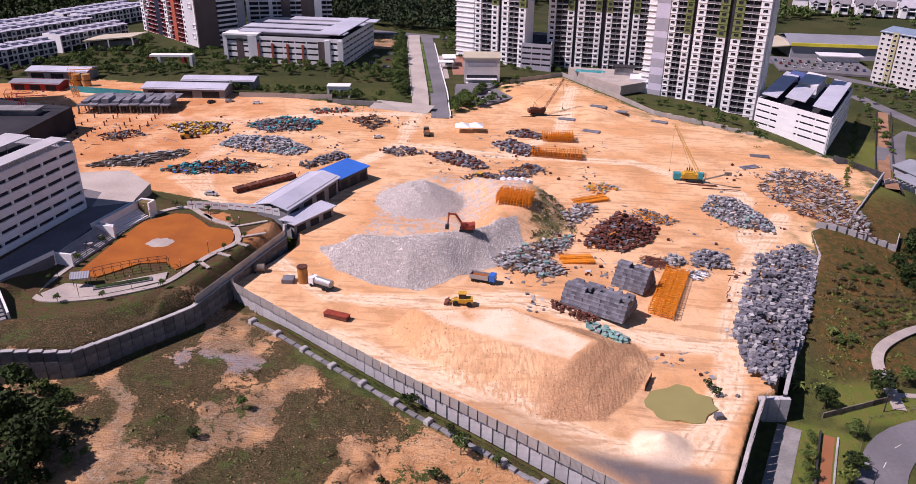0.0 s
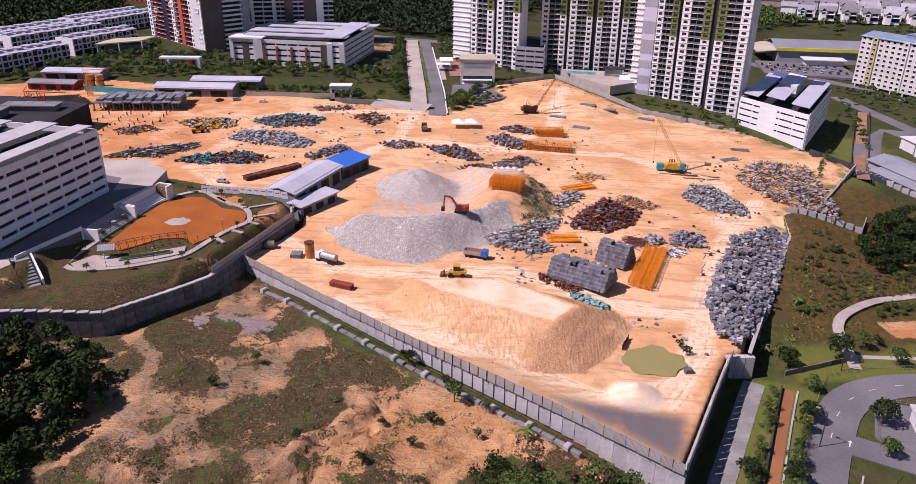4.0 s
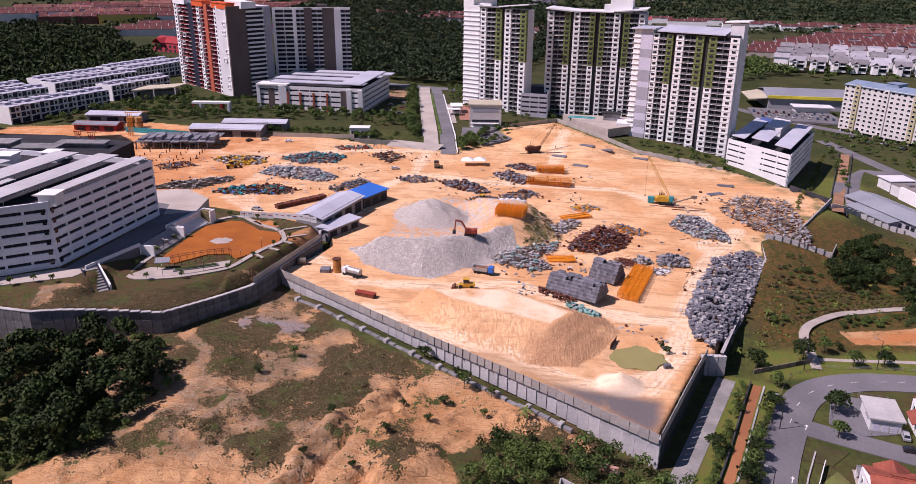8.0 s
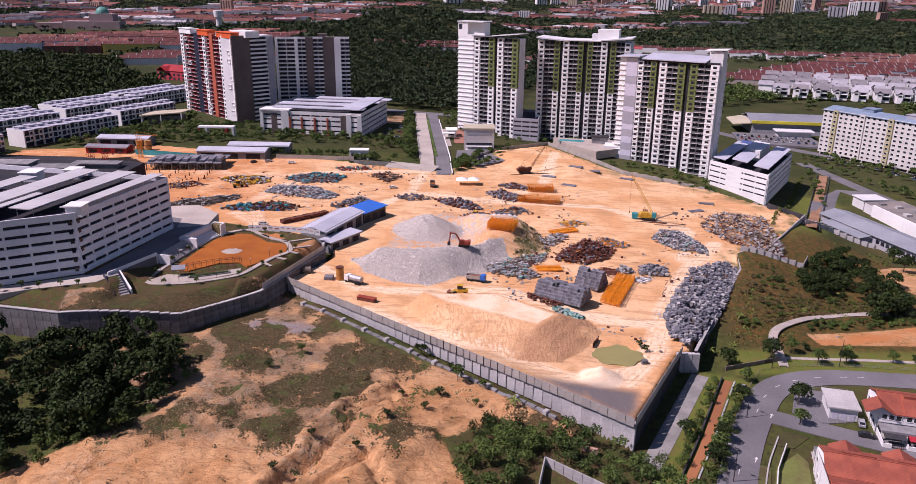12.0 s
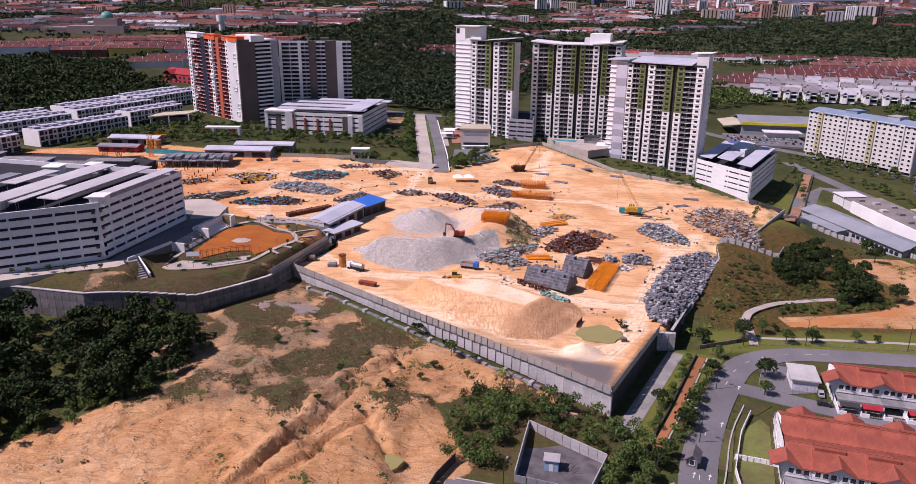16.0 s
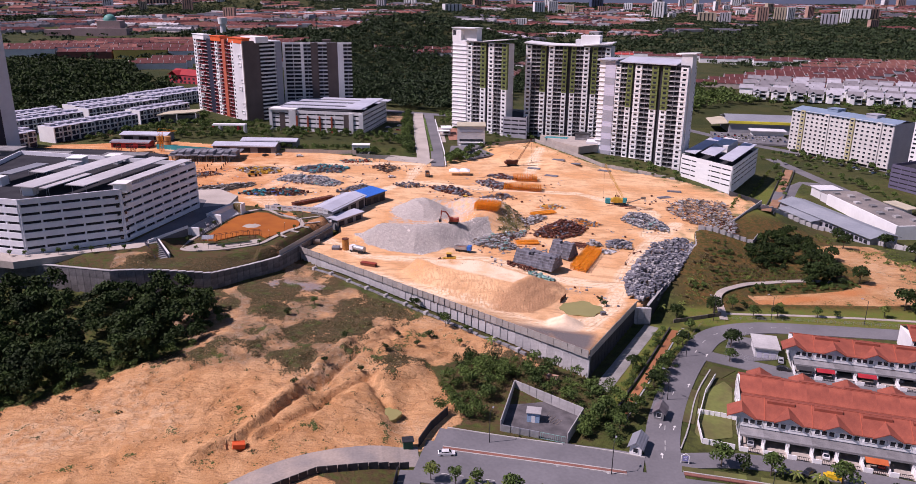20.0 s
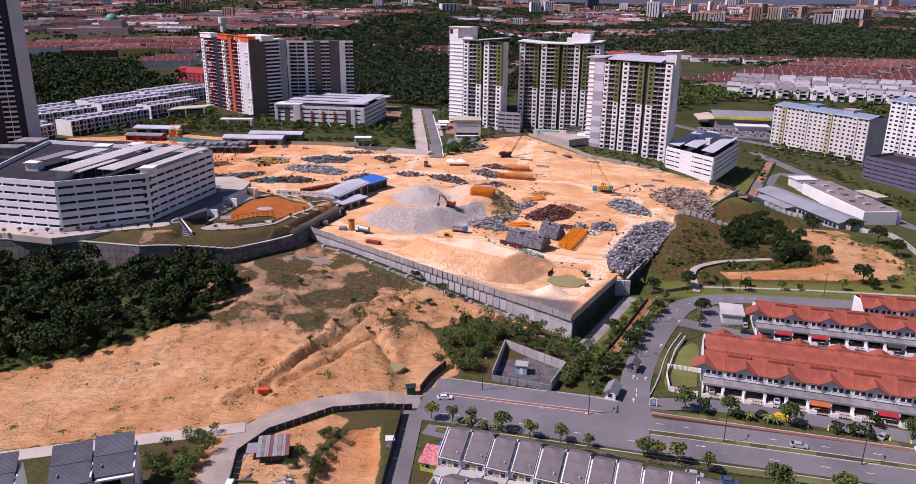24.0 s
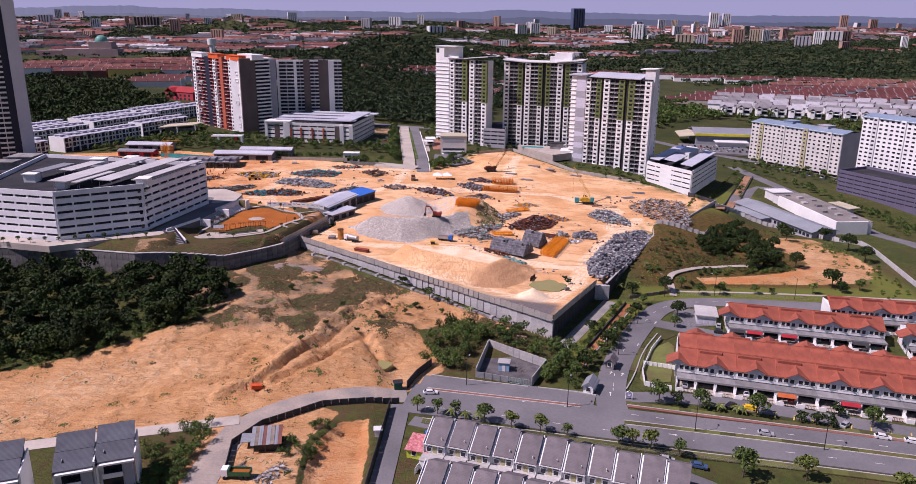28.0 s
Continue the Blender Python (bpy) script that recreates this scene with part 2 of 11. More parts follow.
# ---------- mesh building ----------
class Build:
    """Collects boxes, prisms and tubes as vertices and faces of one mesh."""

    def __init__(self):
        self.v, self.f, self.m, self.k = [], [], [], 0

    def add(self, verts, faces):
        o = len(self.v)
        self.v += [tuple(q) for q in verts]
        self.f += [tuple(i + o for i in f) for f in faces]
        self.m += [self.k] * len(faces)
        return self

    def use(self, k):
        self.k = k
        return self

    def box(self, x0, y0, z0, x1, y1, z1):
        return self.prism([(x0, y0), (x1, y0), (x1, y1), (x0, y1)], z0, z1)

    def prism(self, poly, z0, z1):
        n = len(poly)
        a = sum(poly[i][0] * poly[(i + 1) % n][1] - poly[(i + 1) % n][0] * poly[i][1] for i in range(n))
        if a < 0:
            poly = poly[::-1]
        up = z1 if callable(z1) else (lambda x, y: z1)
        lo = z0 if callable(z0) else (lambda x, y: z0)
        vs = [(x, y, lo(x, y)) for x, y in poly] + [(x, y, up(x, y)) for x, y in poly]
        fs = [tuple(range(n - 1, -1, -1)), tuple(range(n, 2 * n))] + [(i, (i + 1) % n, n + (i + 1) % n, n + i) for i in range(n)]
        return self.add(vs, fs)

    def obox(self, m, sx, sy, sz):
        """A box of full size sx, sy, sz, centred on the pose m."""
        c = [m @ Vector((a * sx / 2, b * sy / 2, d * sz / 2)) for d in (-1, 1) for a, b in ((-1, -1), (1, -1), (1, 1), (-1, 1))]
        return self.add(c, [(3, 2, 1, 0), (4, 5, 6, 7), (0, 1, 5, 4), (1, 2, 6, 5), (2, 3, 7, 6), (3, 0, 4, 7)])

    def tube(self, p, q, r0, r1=None, n=6, caps=True):
        p, q = Vector(p), Vector(q)
        r1 = r0 if r1 is None else r1
        d = (q - p).normalized()
        s = d.orthogonal().normalized()
        t = d.cross(s)
        ring = [(math.cos(6.2832 * i / n), math.sin(6.2832 * i / n)) for i in range(n)]
        vs = [p + r0 * (c * s + e * t) for c, e in ring] + [q + r1 * (c * s + e * t) for c, e in ring]
        fs = [(i, (i + 1) % n, n + (i + 1) % n, n + i) for i in range(n)]
        if caps:
            fs += [tuple(range(n - 1, -1, -1)), tuple(range(n, 2 * n))]
        return self.add(vs, fs)

    def beam(self, p, q, w):
        return self.tube(p, q, w * 0.7, n=4)

    def gable(self, x0, y0, x1, y1, z, h, t=0.25, over=0.5, along="x"):
        """A two-sided roof of thickness t, its ridge along one axis."""
        if along == "x":
            ym = (y0 + y1) / 2
            a = [(x0 - over, y0 - over, z - over * 0.4), (x0 - over, ym, z + h), (x0 - over, y1 + over, z - over * 0.4)]
            b = [(x1 + over, *q[1:]) for q in a]
        else:
            xm = (x0 + x1) / 2
            a = [(x0 - over, y1 + over, z - over * 0.4), (xm, y1 + over, z + h), (x1 + over, y1 + over, z - over * 0.4)]
            b = [(q[0], y0 - over, q[2]) for q in a]
        v = a + b
        v += [(x, y, zz - t) for x, y, zz in v]
        return self.add(v, [(1, 0, 3, 4), (2, 1, 4, 5), (6, 7, 10, 9), (7, 8, 11, 10), (0, 6, 9, 3), (2, 5, 11, 8), (0, 1, 7, 6), (1, 2, 8, 7), (4, 3, 9, 10), (5, 4, 10, 11)])

    def mesh(self, name, mats):
        me = bpy.data.meshes.new(name)
        me.from_pydata(self.v, [], self.f)
        for q in (mats if isinstance(mats, (list, tuple)) else [mats]):
            me.materials.append(q)
        if any(self.m):
            me.polygons.foreach_set("material_index", self.m)
        return me


def part(name, b, mats, parent, label="", m=None):
    """One mesh object under a thing or part. b: a Build or a ready mesh."""
    ob = new(name, b.mesh(name, mats) if isinstance(b, Build) else b)
    ob.parent = parent
    if m is not None:
        ob.matrix_basis = m
    return tagged(ob, label) if label else ob


def thing(name, m, label, category, group="", data=None, kind=""):
    ob = new(name, data)
    ob.matrix_basis = m
    return tagged(ob, label, category, group, kind)


# ---------- lie of the land ----------
def sdist(poly, x, y):
    """Distance to a closed outline, positive inside."""
    x, y = np.asarray(x, float), np.asarray(y, float)
    d = np.full(x.shape, 1e9)
    inside = np.zeros(x.shape, bool)
    n = len(poly)
    for i in range(n):
        (ax, ay), (bx, by) = poly[i], poly[(i + 1) % n]
        ex, ey = bx - ax, by - ay
        t = np.clip(((x - ax) * ex + (y - ay) * ey) / (ex * ex + ey * ey + 1e-9), 0, 1)
        d = np.minimum(d, np.hypot(x - ax - t * ex, y - ay - t * ey))
        c = ((ay > y) != (by > y)) & (x < ex * (y - ay) / (ey if ey else 1e-9) + ax)
        inside ^= c
    return np.where(inside, d, -d)


def ldist(line, x, y):
    """Distance to an open line."""
    d = np.full(np.shape(x), 1e9)
    for (ax, ay), (bx, by) in zip(line, line[1:]):
        ex, ey = bx - ax, by - ay
        t = np.clip(((x - ax) * ex + (y - ay) * ey) / (ex * ex + ey * ey), 0, 1)
        d = np.minimum(d, np.hypot(x - ax - t * ex, y - ay - t * ey))
    return d


def sstep(a, b, v):
    t = np.clip((v - a) / (b - a), 0, 1)
    return t * t * (3 - 2 * t)


_rs = np.random.RandomState(4)
_LAT = _rs.rand(256, 256)


def vnoise(x, y, s):
    """Smooth value noise with features about s metres wide, 0 to 1."""
    u, v = np.asarray(x, float) / s, np.asarray(y, float) / s
    i, j = np.floor(u).astype(int), np.floor(v).astype(int)
    a, b = u - i, v - j
    a, b = a * a * (3 - 2 * a), b * b * (3 - 2 * b)
    g = lambda p, q: _LAT[p % 256, q % 256]
    return (g(i, j) * (1 - a) + g(i + 1, j) * a) * (1 - b) + (g(i, j + 1) * (1 - a) + g(i + 1, j + 1) * a) * b


def fnoise(x, y, s):
    return vnoise(x, y, s) * 0.55 + vnoise(x + 37, y + 91, s / 2.1) * 0.29 + vnoise(x + 11, y + 5, s / 4.3) * 0.16


SITE = [(-61, 174), (45, 89), (68, 130), (72, 131), (112, 206), (117, 224), (132, 232), (170, 284), (160, 306), (140, 338), (97, 366), (60, 440), (30, 418),
        (2, 372), (-8, 352), (-22, 352), (-62, 360), (-112, 372), (-200, 402), (-262, 380), (-300, 300), (-290, 262), (-215, 254), (-116, 242), (-66, 222), (-51, 216), (-49, 199)]
PLAT = [(-300, 141), (-191, 138), (-140, 135), (-116, 130), (-83, 136), (-64, 158.5), (-50, 199), (-52, 208), (-66, 216), (-102, 226), (-113, 238), (-150, 240), (-215, 250), (-300, 256)]
BARE = [(-160, 5), (-60, 32), (-30, 44), (-3, 50), (6, 66), (-2, 90), (12, 100), (40, 88), (-50, 160), (-64, 160), (-62, 130), (-75, 95), (-108, 66), (-180, 40)]
CLAYSITE = [(-26, -60), (-28, 20), (-22, 32), (-14, 34), (-12.5, 20), (-13, -60)]
FOREST = [(-260, 20), (-170, 42), (-130, 56), (-108, 66), (-74, 93), (-72, 112), (-84, 127), (-116, 123), (-150, 128), (-260, 133)]
DIRTROAD = [(-4, 42), (-4, 52), (-24, 53), (-38, 47), (-50, 38), (-62, 33), (-110, 22), (-240, -20), (-240, -28), (-110, 13), (-64, 24), (-57, 20), (-57, -60), (-47, -60), (-49, 18), (-42, 30), (-28, 40)]
PARKDIRT = [(116.7, 156.8), (118.7, 148.3), (165.6, 147.7), (190, 150), (205, 170), (200, 205), (204, 235), (190, 232), (175, 223.6), (173.6, 234), (168, 236), (172, 215), (175.1, 193.2), (175.3, 176.1), (157.3, 163.2), (135.8, 158.9)]
PILE = [(-17, 155), (-3, 136), (10, 127), (19, 121), (30, 120), (38, 129), (46, 142), (43, 151), (30, 158), (14, 166), (-12, 163)]
PILETOP = [(-11, 158), (-3, 151), (12, 143), (25, 136), (32, 144.5), (22, 153), (13, 160)]
TRACKS = [[(112, 240), (88, 201), (70, 158), (59, 129), (46, 111), (30, 112), (8, 128), (-30, 152)], [(-100, 252), (-86, 236), (-52, 190), (-33, 170), (-12, 169), (15, 173), (28, 167), (47, 153), (64, 150)],
          [(-168, 348), (-127, 325), (-96, 322), (-62, 338), (-24, 345)], [(-86, 240), (-98, 270), (-92, 300), (-62, 338)], [(-20, 345), (-24, 300), (20, 290), (70, 290), (104, 260), (92, 215)], [(-60, 200), (-46, 230), (-40, 270), (-24, 300)], [(20, 290), (46, 330), (60, 400)], [(-130, 330), (-190, 372)]]
GREENS = [[(-79, 135), (-71, 151), (-58, 131), (-44, 144), (-40, 139), (-51, 128), (-53, 119), (-50, 113), (-39, 119), (-27, 127), (-24, 110), (-31, 101), (-43, 99), (-51, 103), (-58, 112), (-68, 125)],
          [(-49, 87), (-47, 92), (-40, 94), (-36, 89), (-40, 81), (-46, 81)], [(-110, 136), (-88, 151), (-66, 165), (-58, 160), (-72, 140), (-80, 118), (-86, 130)], [(-60, 172), (-50, 190), (-44, 158), (-34, 148), (-50, 156)], [(10, 97), (18, 105), (42, 89), (32, 83), (16, 84)], [(-30, 130), (-20, 138), (-8, 124), (-16, 118)], [(-66, 92), (-60, 104), (-50, 100), (-56, 90)], [(-20, 90), (-14, 98), (-6, 90), (-14, 82)]]
BERM = [(-41, 194), (-38, 186), (-29, 181), (-13, 176), (0, 181), (14, 199), (30, 210), (38, 226), (36, 246), (26, 258), (14, 256), (8, 262), (-4, 256), (2, 236), (2, 214), (-20, 206), (-34, 206)]
STONEFACE = [(-41, 199), (-34, 185), (-22.5, 177.5), (-10, 175), (3, 186), (13, 193), (21, 203), (18, 215), (4.5, 205), (-7.5, 203), (-23, 207), (-35, 202)]
LOWZ = -8.5
BUND = [(-60, 44), (-46.4, 56.8), (-40.5, 69.6), (-35, 86), (-28, 101.5), (-18, 113.5)]
TRENCH = [(-52, 48), (-43.6, 58.6), (-37.3, 69), (-32, 81), (-24.5, 97), (-16, 108)]
GULLY = [(-48, 48), (-38, 57.7), (-32.3, 62.6), (-28.2, 72.9), (-21.3, 81), (-14, 72)]


def height(x, y):
    x, y = np.asarray(x, float), np.asarray(y, float)
    base = np.clip(-0.5 - 0.0774 * (x + 61), -8.6, 0.5)
    front = -8.0 + (base + 8.0) * sstep(25, 115, y)
    flat = sstep(-16, -7, x) * sstep(88, 70, y)
    front = front * (1 - flat) + LOWZ * flat
    front = np.where(x > 45, LOWZ, front)
    right = LOWZ + 1.5 * sstep(150, 200, y) * sstep(150, 120, x)
    back = 0.5 - np.clip(x, -100, 140) * 0.035
    z = np.where(x > 48, right, front)
    far = sstep(300, 400, y)
    z = z * (1 - far) + np.where(x > 150, -8, back) * far - 10.5 * sstep(150, 205, x) * sstep(190, 285, y) * sstep(700, 620, y) - 3.0 * sstep(120, 150, x) * sstep(300, 330, y) * sstep(520, 470, y) * sstep(205, 150, x)
    z = np.where((x < -64) & (y > 222), np.maximum(z, 4.0 * (1 - sstep(420, 520, y))), z)
    # worn bare ground with gullies in front
    sb = sdist(BARE, x, y)
    w = sstep(-2, 6, sb) * sstep(1, 10, -sdist(DIRTROAD, x, y)) * (1 - flat)
    ang = x * 0.62 + y * 0.78
    wx, wy = x + 5 * (fnoise(x, y, 9) - 0.5), y + 5 * (fnoise(x + 50, y, 9) - 0.5)
    g = np.abs(fnoise(wx * 0.6 + 300, (wy - x * 0.45) * 1.5, 26) - 0.5) * 2
    r2 = np.abs(fnoise(wx * 1.2 + 80, (wy + x * 0.35) * 1.1, 12) - 0.5) * 2
    r3 = np.abs(fnoise(wx + 17, wy * 1.4, 5) - 0.5) * 2
    calm = 1 - 0.75 * sstep(92, 108, y) * sstep(-20, -40, x)
    z = z + w * calm * (0.9 + 0.35 * (g - 0.45) + 0.3 * (fnoise(x, y, 5) - 0.5) - 0.9 * np.exp(-(g / 0.05) ** 2) - 0.55 * np.exp(-(r2 / 0.05) ** 2) - 0.35 * np.exp(-(r3 / 0.07) ** 2))
    z = z + w * 0.7 * (sstep(0.50, 0.53, fnoise(wx + 210, wy, 24)) + sstep(0.58, 0.60, fnoise(wx + 210, wy, 24)))
    bund, tr1, tr2 = ldist(BUND, wx, wy), ldist(TRENCH, wx, wy), ldist(GULLY, wx, wy)
    z = z + w * (1.7 * np.exp(-(bund / 1.7) ** 6) - 1.5 * np.exp(-(tr1 / 1.1) ** 4) - 1.9 * np.exp(-(tr2 / 1.4) ** 4))
    z = z + w * 1.8 * np.exp(-(((x + 11) / 9) ** 2 + ((y - 87) / 8) ** 2))
    z = z - 2.0 * np.exp(-(((x + 14) / 6.5) ** 2 + ((y - 67) / 8) ** 2))
    # park slope beside the site wall
    z = z + np.where((x > 60) & (y > 132) & (y < 300), 1.0, 0.0) * 4.2 * sstep(34, 2, np.abs(sdist(SITE, x, y))) * sstep(132, 160, y)
    z = z + np.where(x > 100, 1.6, 0) * (fnoise(x, y, 30) - 0.4) * sstep(140, 165, y) * sstep(290, 250, y) * sstep(220, 200, x)
    # the building site
    ss = sdist(SITE, x, y)
    site = np.clip(0.5 - 0.04 * x, -5, 4) + 0.5 * (fnoise(x, y, 18) - 0.5)
    site = site + 3.4 * sstep(-1, 13, sdist([(12, 404), (30, 416), (60, 438), (97, 364), (66, 345), (30, 360)], x, y))
    z = z * (1 - sstep(0, 1.6, ss)) + site * sstep(0, 1.6, ss)
    # terrace with the playing field and car park
    ps = sdist(PLAT, x, y)
    brim = 5.3 + 4.2 * sstep(-64, -112, x)
    upper = 8.6 + 3.3 * np.maximum(sstep(-100, -108, x + 0.2 * (190 - y)), sstep(-103, -109, x))
    plat = brim + np.maximum(upper - brim, 0) * np.where(x > -72, sstep(1.0, 4.5, ps), sstep(1.5, 10, ps)) + 0.2 * (fnoise(x, y, 20) - 0.5)
    z = np.where(ps > 0, z * (1 - sstep(0, 1.5, ps)) + plat * sstep(0, 1.5, ps), z)
    # heaps
    px_, py_ = x + 1.6 * (fnoise(x, y, 6) - 0.5), y + 1.6 * (fnoise(x + 30, y, 6) - 0.5)
    pd, pt = sdist(PILE, px_, py_), np.maximum(0, -sdist(PILETOP, px_, py_))
    sc_ = x * 0.80 - y * 0.60 + 1.5 * (fnoise(x, y, 9) - 0.5)
    rill = np.abs(fnoise(sc_, (x * 0.6 + y * 0.8) * 0.10, 3.2) - 0.5) * 2
    slope_ = np.clip(pd, 0, None) / (np.clip(pd, 0, None) + pt + 1e-6)
    z = z + np.where(pd > 0, 4.6 * slope_ ** 0.95 + 0.6 * (np.minimum(rill, 0.5) - 0.3) * sstep(0, 0.25, slope_) * sstep(1.0, 0.85, slope_), 0)
    bd = sdist(BERM, x, y)
    z = z + np.where(bd > -1, 7.2 * sstep(-1, 14, bd + 2 * (fnoise(x, y, 6) - 0.5)) + 0.35 * (vnoise(x, y, 2.2) - 0.5), 0)
    rc = np.hypot((x + 13) / 1.0, (y - 238) / 1.0)
    z = z + np.maximum(0, 8.2 * (1 - rc / 15.5)) * (0.9 + 0.2 * vnoise(x, y, 3)) * (1 - 0.25 * sstep(4, 0, rc))
    rp = np.hypot((x - 40.5), (y - 112.5) * 1.2)
    z = z + np.maximum(0, 3.6 * (1 - rp / 6.5)) * (0.85 + 0.3 * vnoise(x, y, 2))
    z = z - 1.1 * np.exp(-(((x - 48) / 7.5) ** 2 + ((y - 127) / 6.5) ** 2) ** 2)
    z = z - 2.0 * sstep(-1, 3, sdist(CLAYSITE, x, y))
    z = z + 1.7 * sstep(13, 2, -ss) * sstep(0, -1, ss) * sstep(40, 20, x) * sstep(-58, -40, x) * np.where(y < 175, 1.0, 0.0)
    # hills behind
    z = z + 52 * np.exp(-(((x + 62) / 165) ** 2 + ((y - 1230) / 260) ** 2) ** 1.3) + 10 * sstep(500, 700, y) * (fnoise(x, y, 160) - 0.4)
    z = z + 26 * sstep(900, 1800, y) * (fnoise(x, y, 420) - 0.42)
    # far country is raised to fill the camera's view up to the horizon
    z = z + 62 * sstep(2500, 4700, y) ** 1.2 + 55 * sstep(2700, 3300, y) * sstep(4600, 3700, y) * np.maximum(0, fnoise(x + 900, y, 620) - 0.56) * 3
    return z


def graded(a, b, step):
    return list(np.arange(a, b, step))


def outward(start, end, first, grow):
    out, p, s = [], start, first
    while abs(p - start) < abs(end - start):
        out.append(p)
        p += s if end > start else -s
        s *= grow
    return out + [end]


gx = sorted(outward(-150, -5200, 3, 1.09) + graded(-148.5, -111, 1.5) + graded(-111, -84, 1.3) + graded(-84, 58, 0.85) + graded(58, 120, 1.3) + graded(120, 148, 1.5) + outward(148, 5200, 3, 1.09))
gy = outward(-58, -420, 4, 1.3)[::-1] + graded(-55, 22, 1.5) + graded(22, 52, 1.2) + graded(52, 168, 0.85) + graded(168, 262, 1.4) + graded(262, 480, 3) + outward(480, 4950, 6, 1.05)
GX, GY = np.meshgrid(np.array(gx), np.array(gy))
GZ = height(GX, GY)
nx, ny = len(gx), len(gy)
AX, AY = np.array(gx), np.array(gy)


def hz(x, y):
    """The height of the ground sheet at a place."""
    i = int(np.clip(np.searchsorted(AX, x) - 1, 0, nx - 2))
    j = int(np.clip(np.searchsorted(AY, y) - 1, 0, ny - 2))
    a, b = (x - gx[i]) / (gx[i + 1] - gx[i]), (y - gy[j]) / (gy[j + 1] - gy[j])
    return float((GZ[j, i] * (1 - a) + GZ[j, i + 1] * a) * (1 - b) + (GZ[j + 1, i] * (1 - a) + GZ[j + 1, i + 1] * a) * b)


idx = np.arange(nx * ny).reshape(ny, nx)
quads = np.stack([idx[:-1, :-1], idx[:-1, 1:], idx[1:, 1:], idx[1:, :-1]], -1).reshape(-1, 4)


def grid_mesh(name, co, quads):
    me = bpy.data.meshes.new(name)
    me.vertices.add(len(co))
    me.vertices.foreach_set("co", np.asarray(co, np.float32).ravel())
    k = quads.shape[1]
    me.loops.add(quads.size)
    me.loops.foreach_set("vertex_index", quads.astype(np.int32).ravel())
    me.polygons.add(len(quads))
    me.polygons.foreach_set("loop_start", np.arange(0, quads.size, k, dtype=np.int32))
    me.polygons.foreach_set("loop_total", np.full(len(quads), k, np.int32))
    me.update()
    me.validate()
    return me


ground_me = grid_mesh("ground", np.stack([GX, GY, GZ], -1).reshape(-1, 3), quads)
ground_me.polygons.foreach_set("use_smooth", np.ones(len(quads), bool))


def layer(name, r, g, b, a):
    at = ground_me.attributes.new(name, "FLOAT_COLOR", "POINT")
    at.data.foreach_set("color", np.stack([r, g, b, a], -1).astype(np.float32).ravel())


# where each kind of ground lies
sd_site, sd_plat, sd_bare = sdist(SITE, GX, GY), sdist(PLAT, GX, GY), sdist(BARE, GX, GY)
low = (fnoise(GX, GY, 34) - 0.5) * 2
pale = sstep(0, 2.5, sd_site)
edge_grass = sstep(14, 2, np.abs(sd_site)) * np.where((GY > 200) & (GX > -20), 1.0, 0.0)
bare = sstep(-3, 5, sd_bare + 5 * low)
bare = np.maximum(bare, sstep(-3, 4, sdist([(-116, 130), (-76, 94), (-60, 98), (-52, 165), (-60, 166), (-86, 148), (-118, 142)], GX, GY) + 4 * low))
orange = np.maximum(sstep(4.5, 1.0, ldist([(120.6, 150.4), (142.6, 154.9), (165.2, 162.8), (174, 170)], GX, GY)), sstep(-1, 1.5, sdist(CLAYSITE, GX, GY)) * 0.6)
orange = np.maximum(orange, pale * sstep(-70, -120, GX) * 0.8 * sstep(0.2, 0.75, fnoise(GX, GY, 30) + 0.25))
bare = np.maximum(bare, sstep(-1, 2, sdist([(-60, -60), (-60, 30), (-44, 36), (-28, 40), (-22, 36), (-29, 22), (-27, -60)], GX, GY)))
bare = np.maximum(bare, sstep(-3, 3, sdist([(-70, 556), (-46, 550), (-41, 500), (-54, 500), (-60, 520)], GX, GY) + 4 * low))
bare = np.maximum(bare, sstep(5.5, 4.0, ldist([(-270, 330), (-263, 355), (-250, 430), (-240, 445)], GX, GY)))
bare = np.maximum(bare, np.maximum(sstep(-1, 2, sdist(PARKDIRT, GX, GY)), sstep(-1, 1.5, sdist(CLAYSITE, GX, GY))))
court = np.maximum(sstep(-0.8, 0.8, sdist([(-61.5, 193.8), (-54, 205), (-51.2, 202.4), (-55.7, 188.5), (-59.7, 188.4)], GX, GY)), sstep(-0.8, 0.8, sdist([(-80.6, 211.6), (-69, 208.4), (-66.1, 202.8), (-70.1, 200.2), (-76, 205.6)], GX, GY)))
bare, orange = np.maximum(bare, court), np.maximum(orange, court)
gravel = np.maximum(sstep(-1.5, 1.5, sdist(STONEFACE, GX, GY)), sstep(16.0, 14.0, np.hypot(GX + 13, GY - 238)))
gravel = np.maximum(gravel, sstep(-6, 6, sdist([(-38, 190), (-30, 222), (-30, 252), (-8, 268), (26, 262), (34, 246), (6, 214), (-10, 206)], GX, GY)) * 0.50)
hump = sstep(-2, 5, sdist([(18, 206), (26, 205), (37, 217), (36, 236), (29, 256), (22, 250), (25, 232), (20, 218)], GX, GY) + 4 * (fnoise(GX, GY, 7) - 0.5))
edge_grass = np.maximum(edge_grass, 0.95 * hump)
wet = sstep(-2, 3, sdist([(22, 112), (30, 110), (50, 106), (48, 97), (44, 92), (36, 100)], GX, GY) + 2 * low)
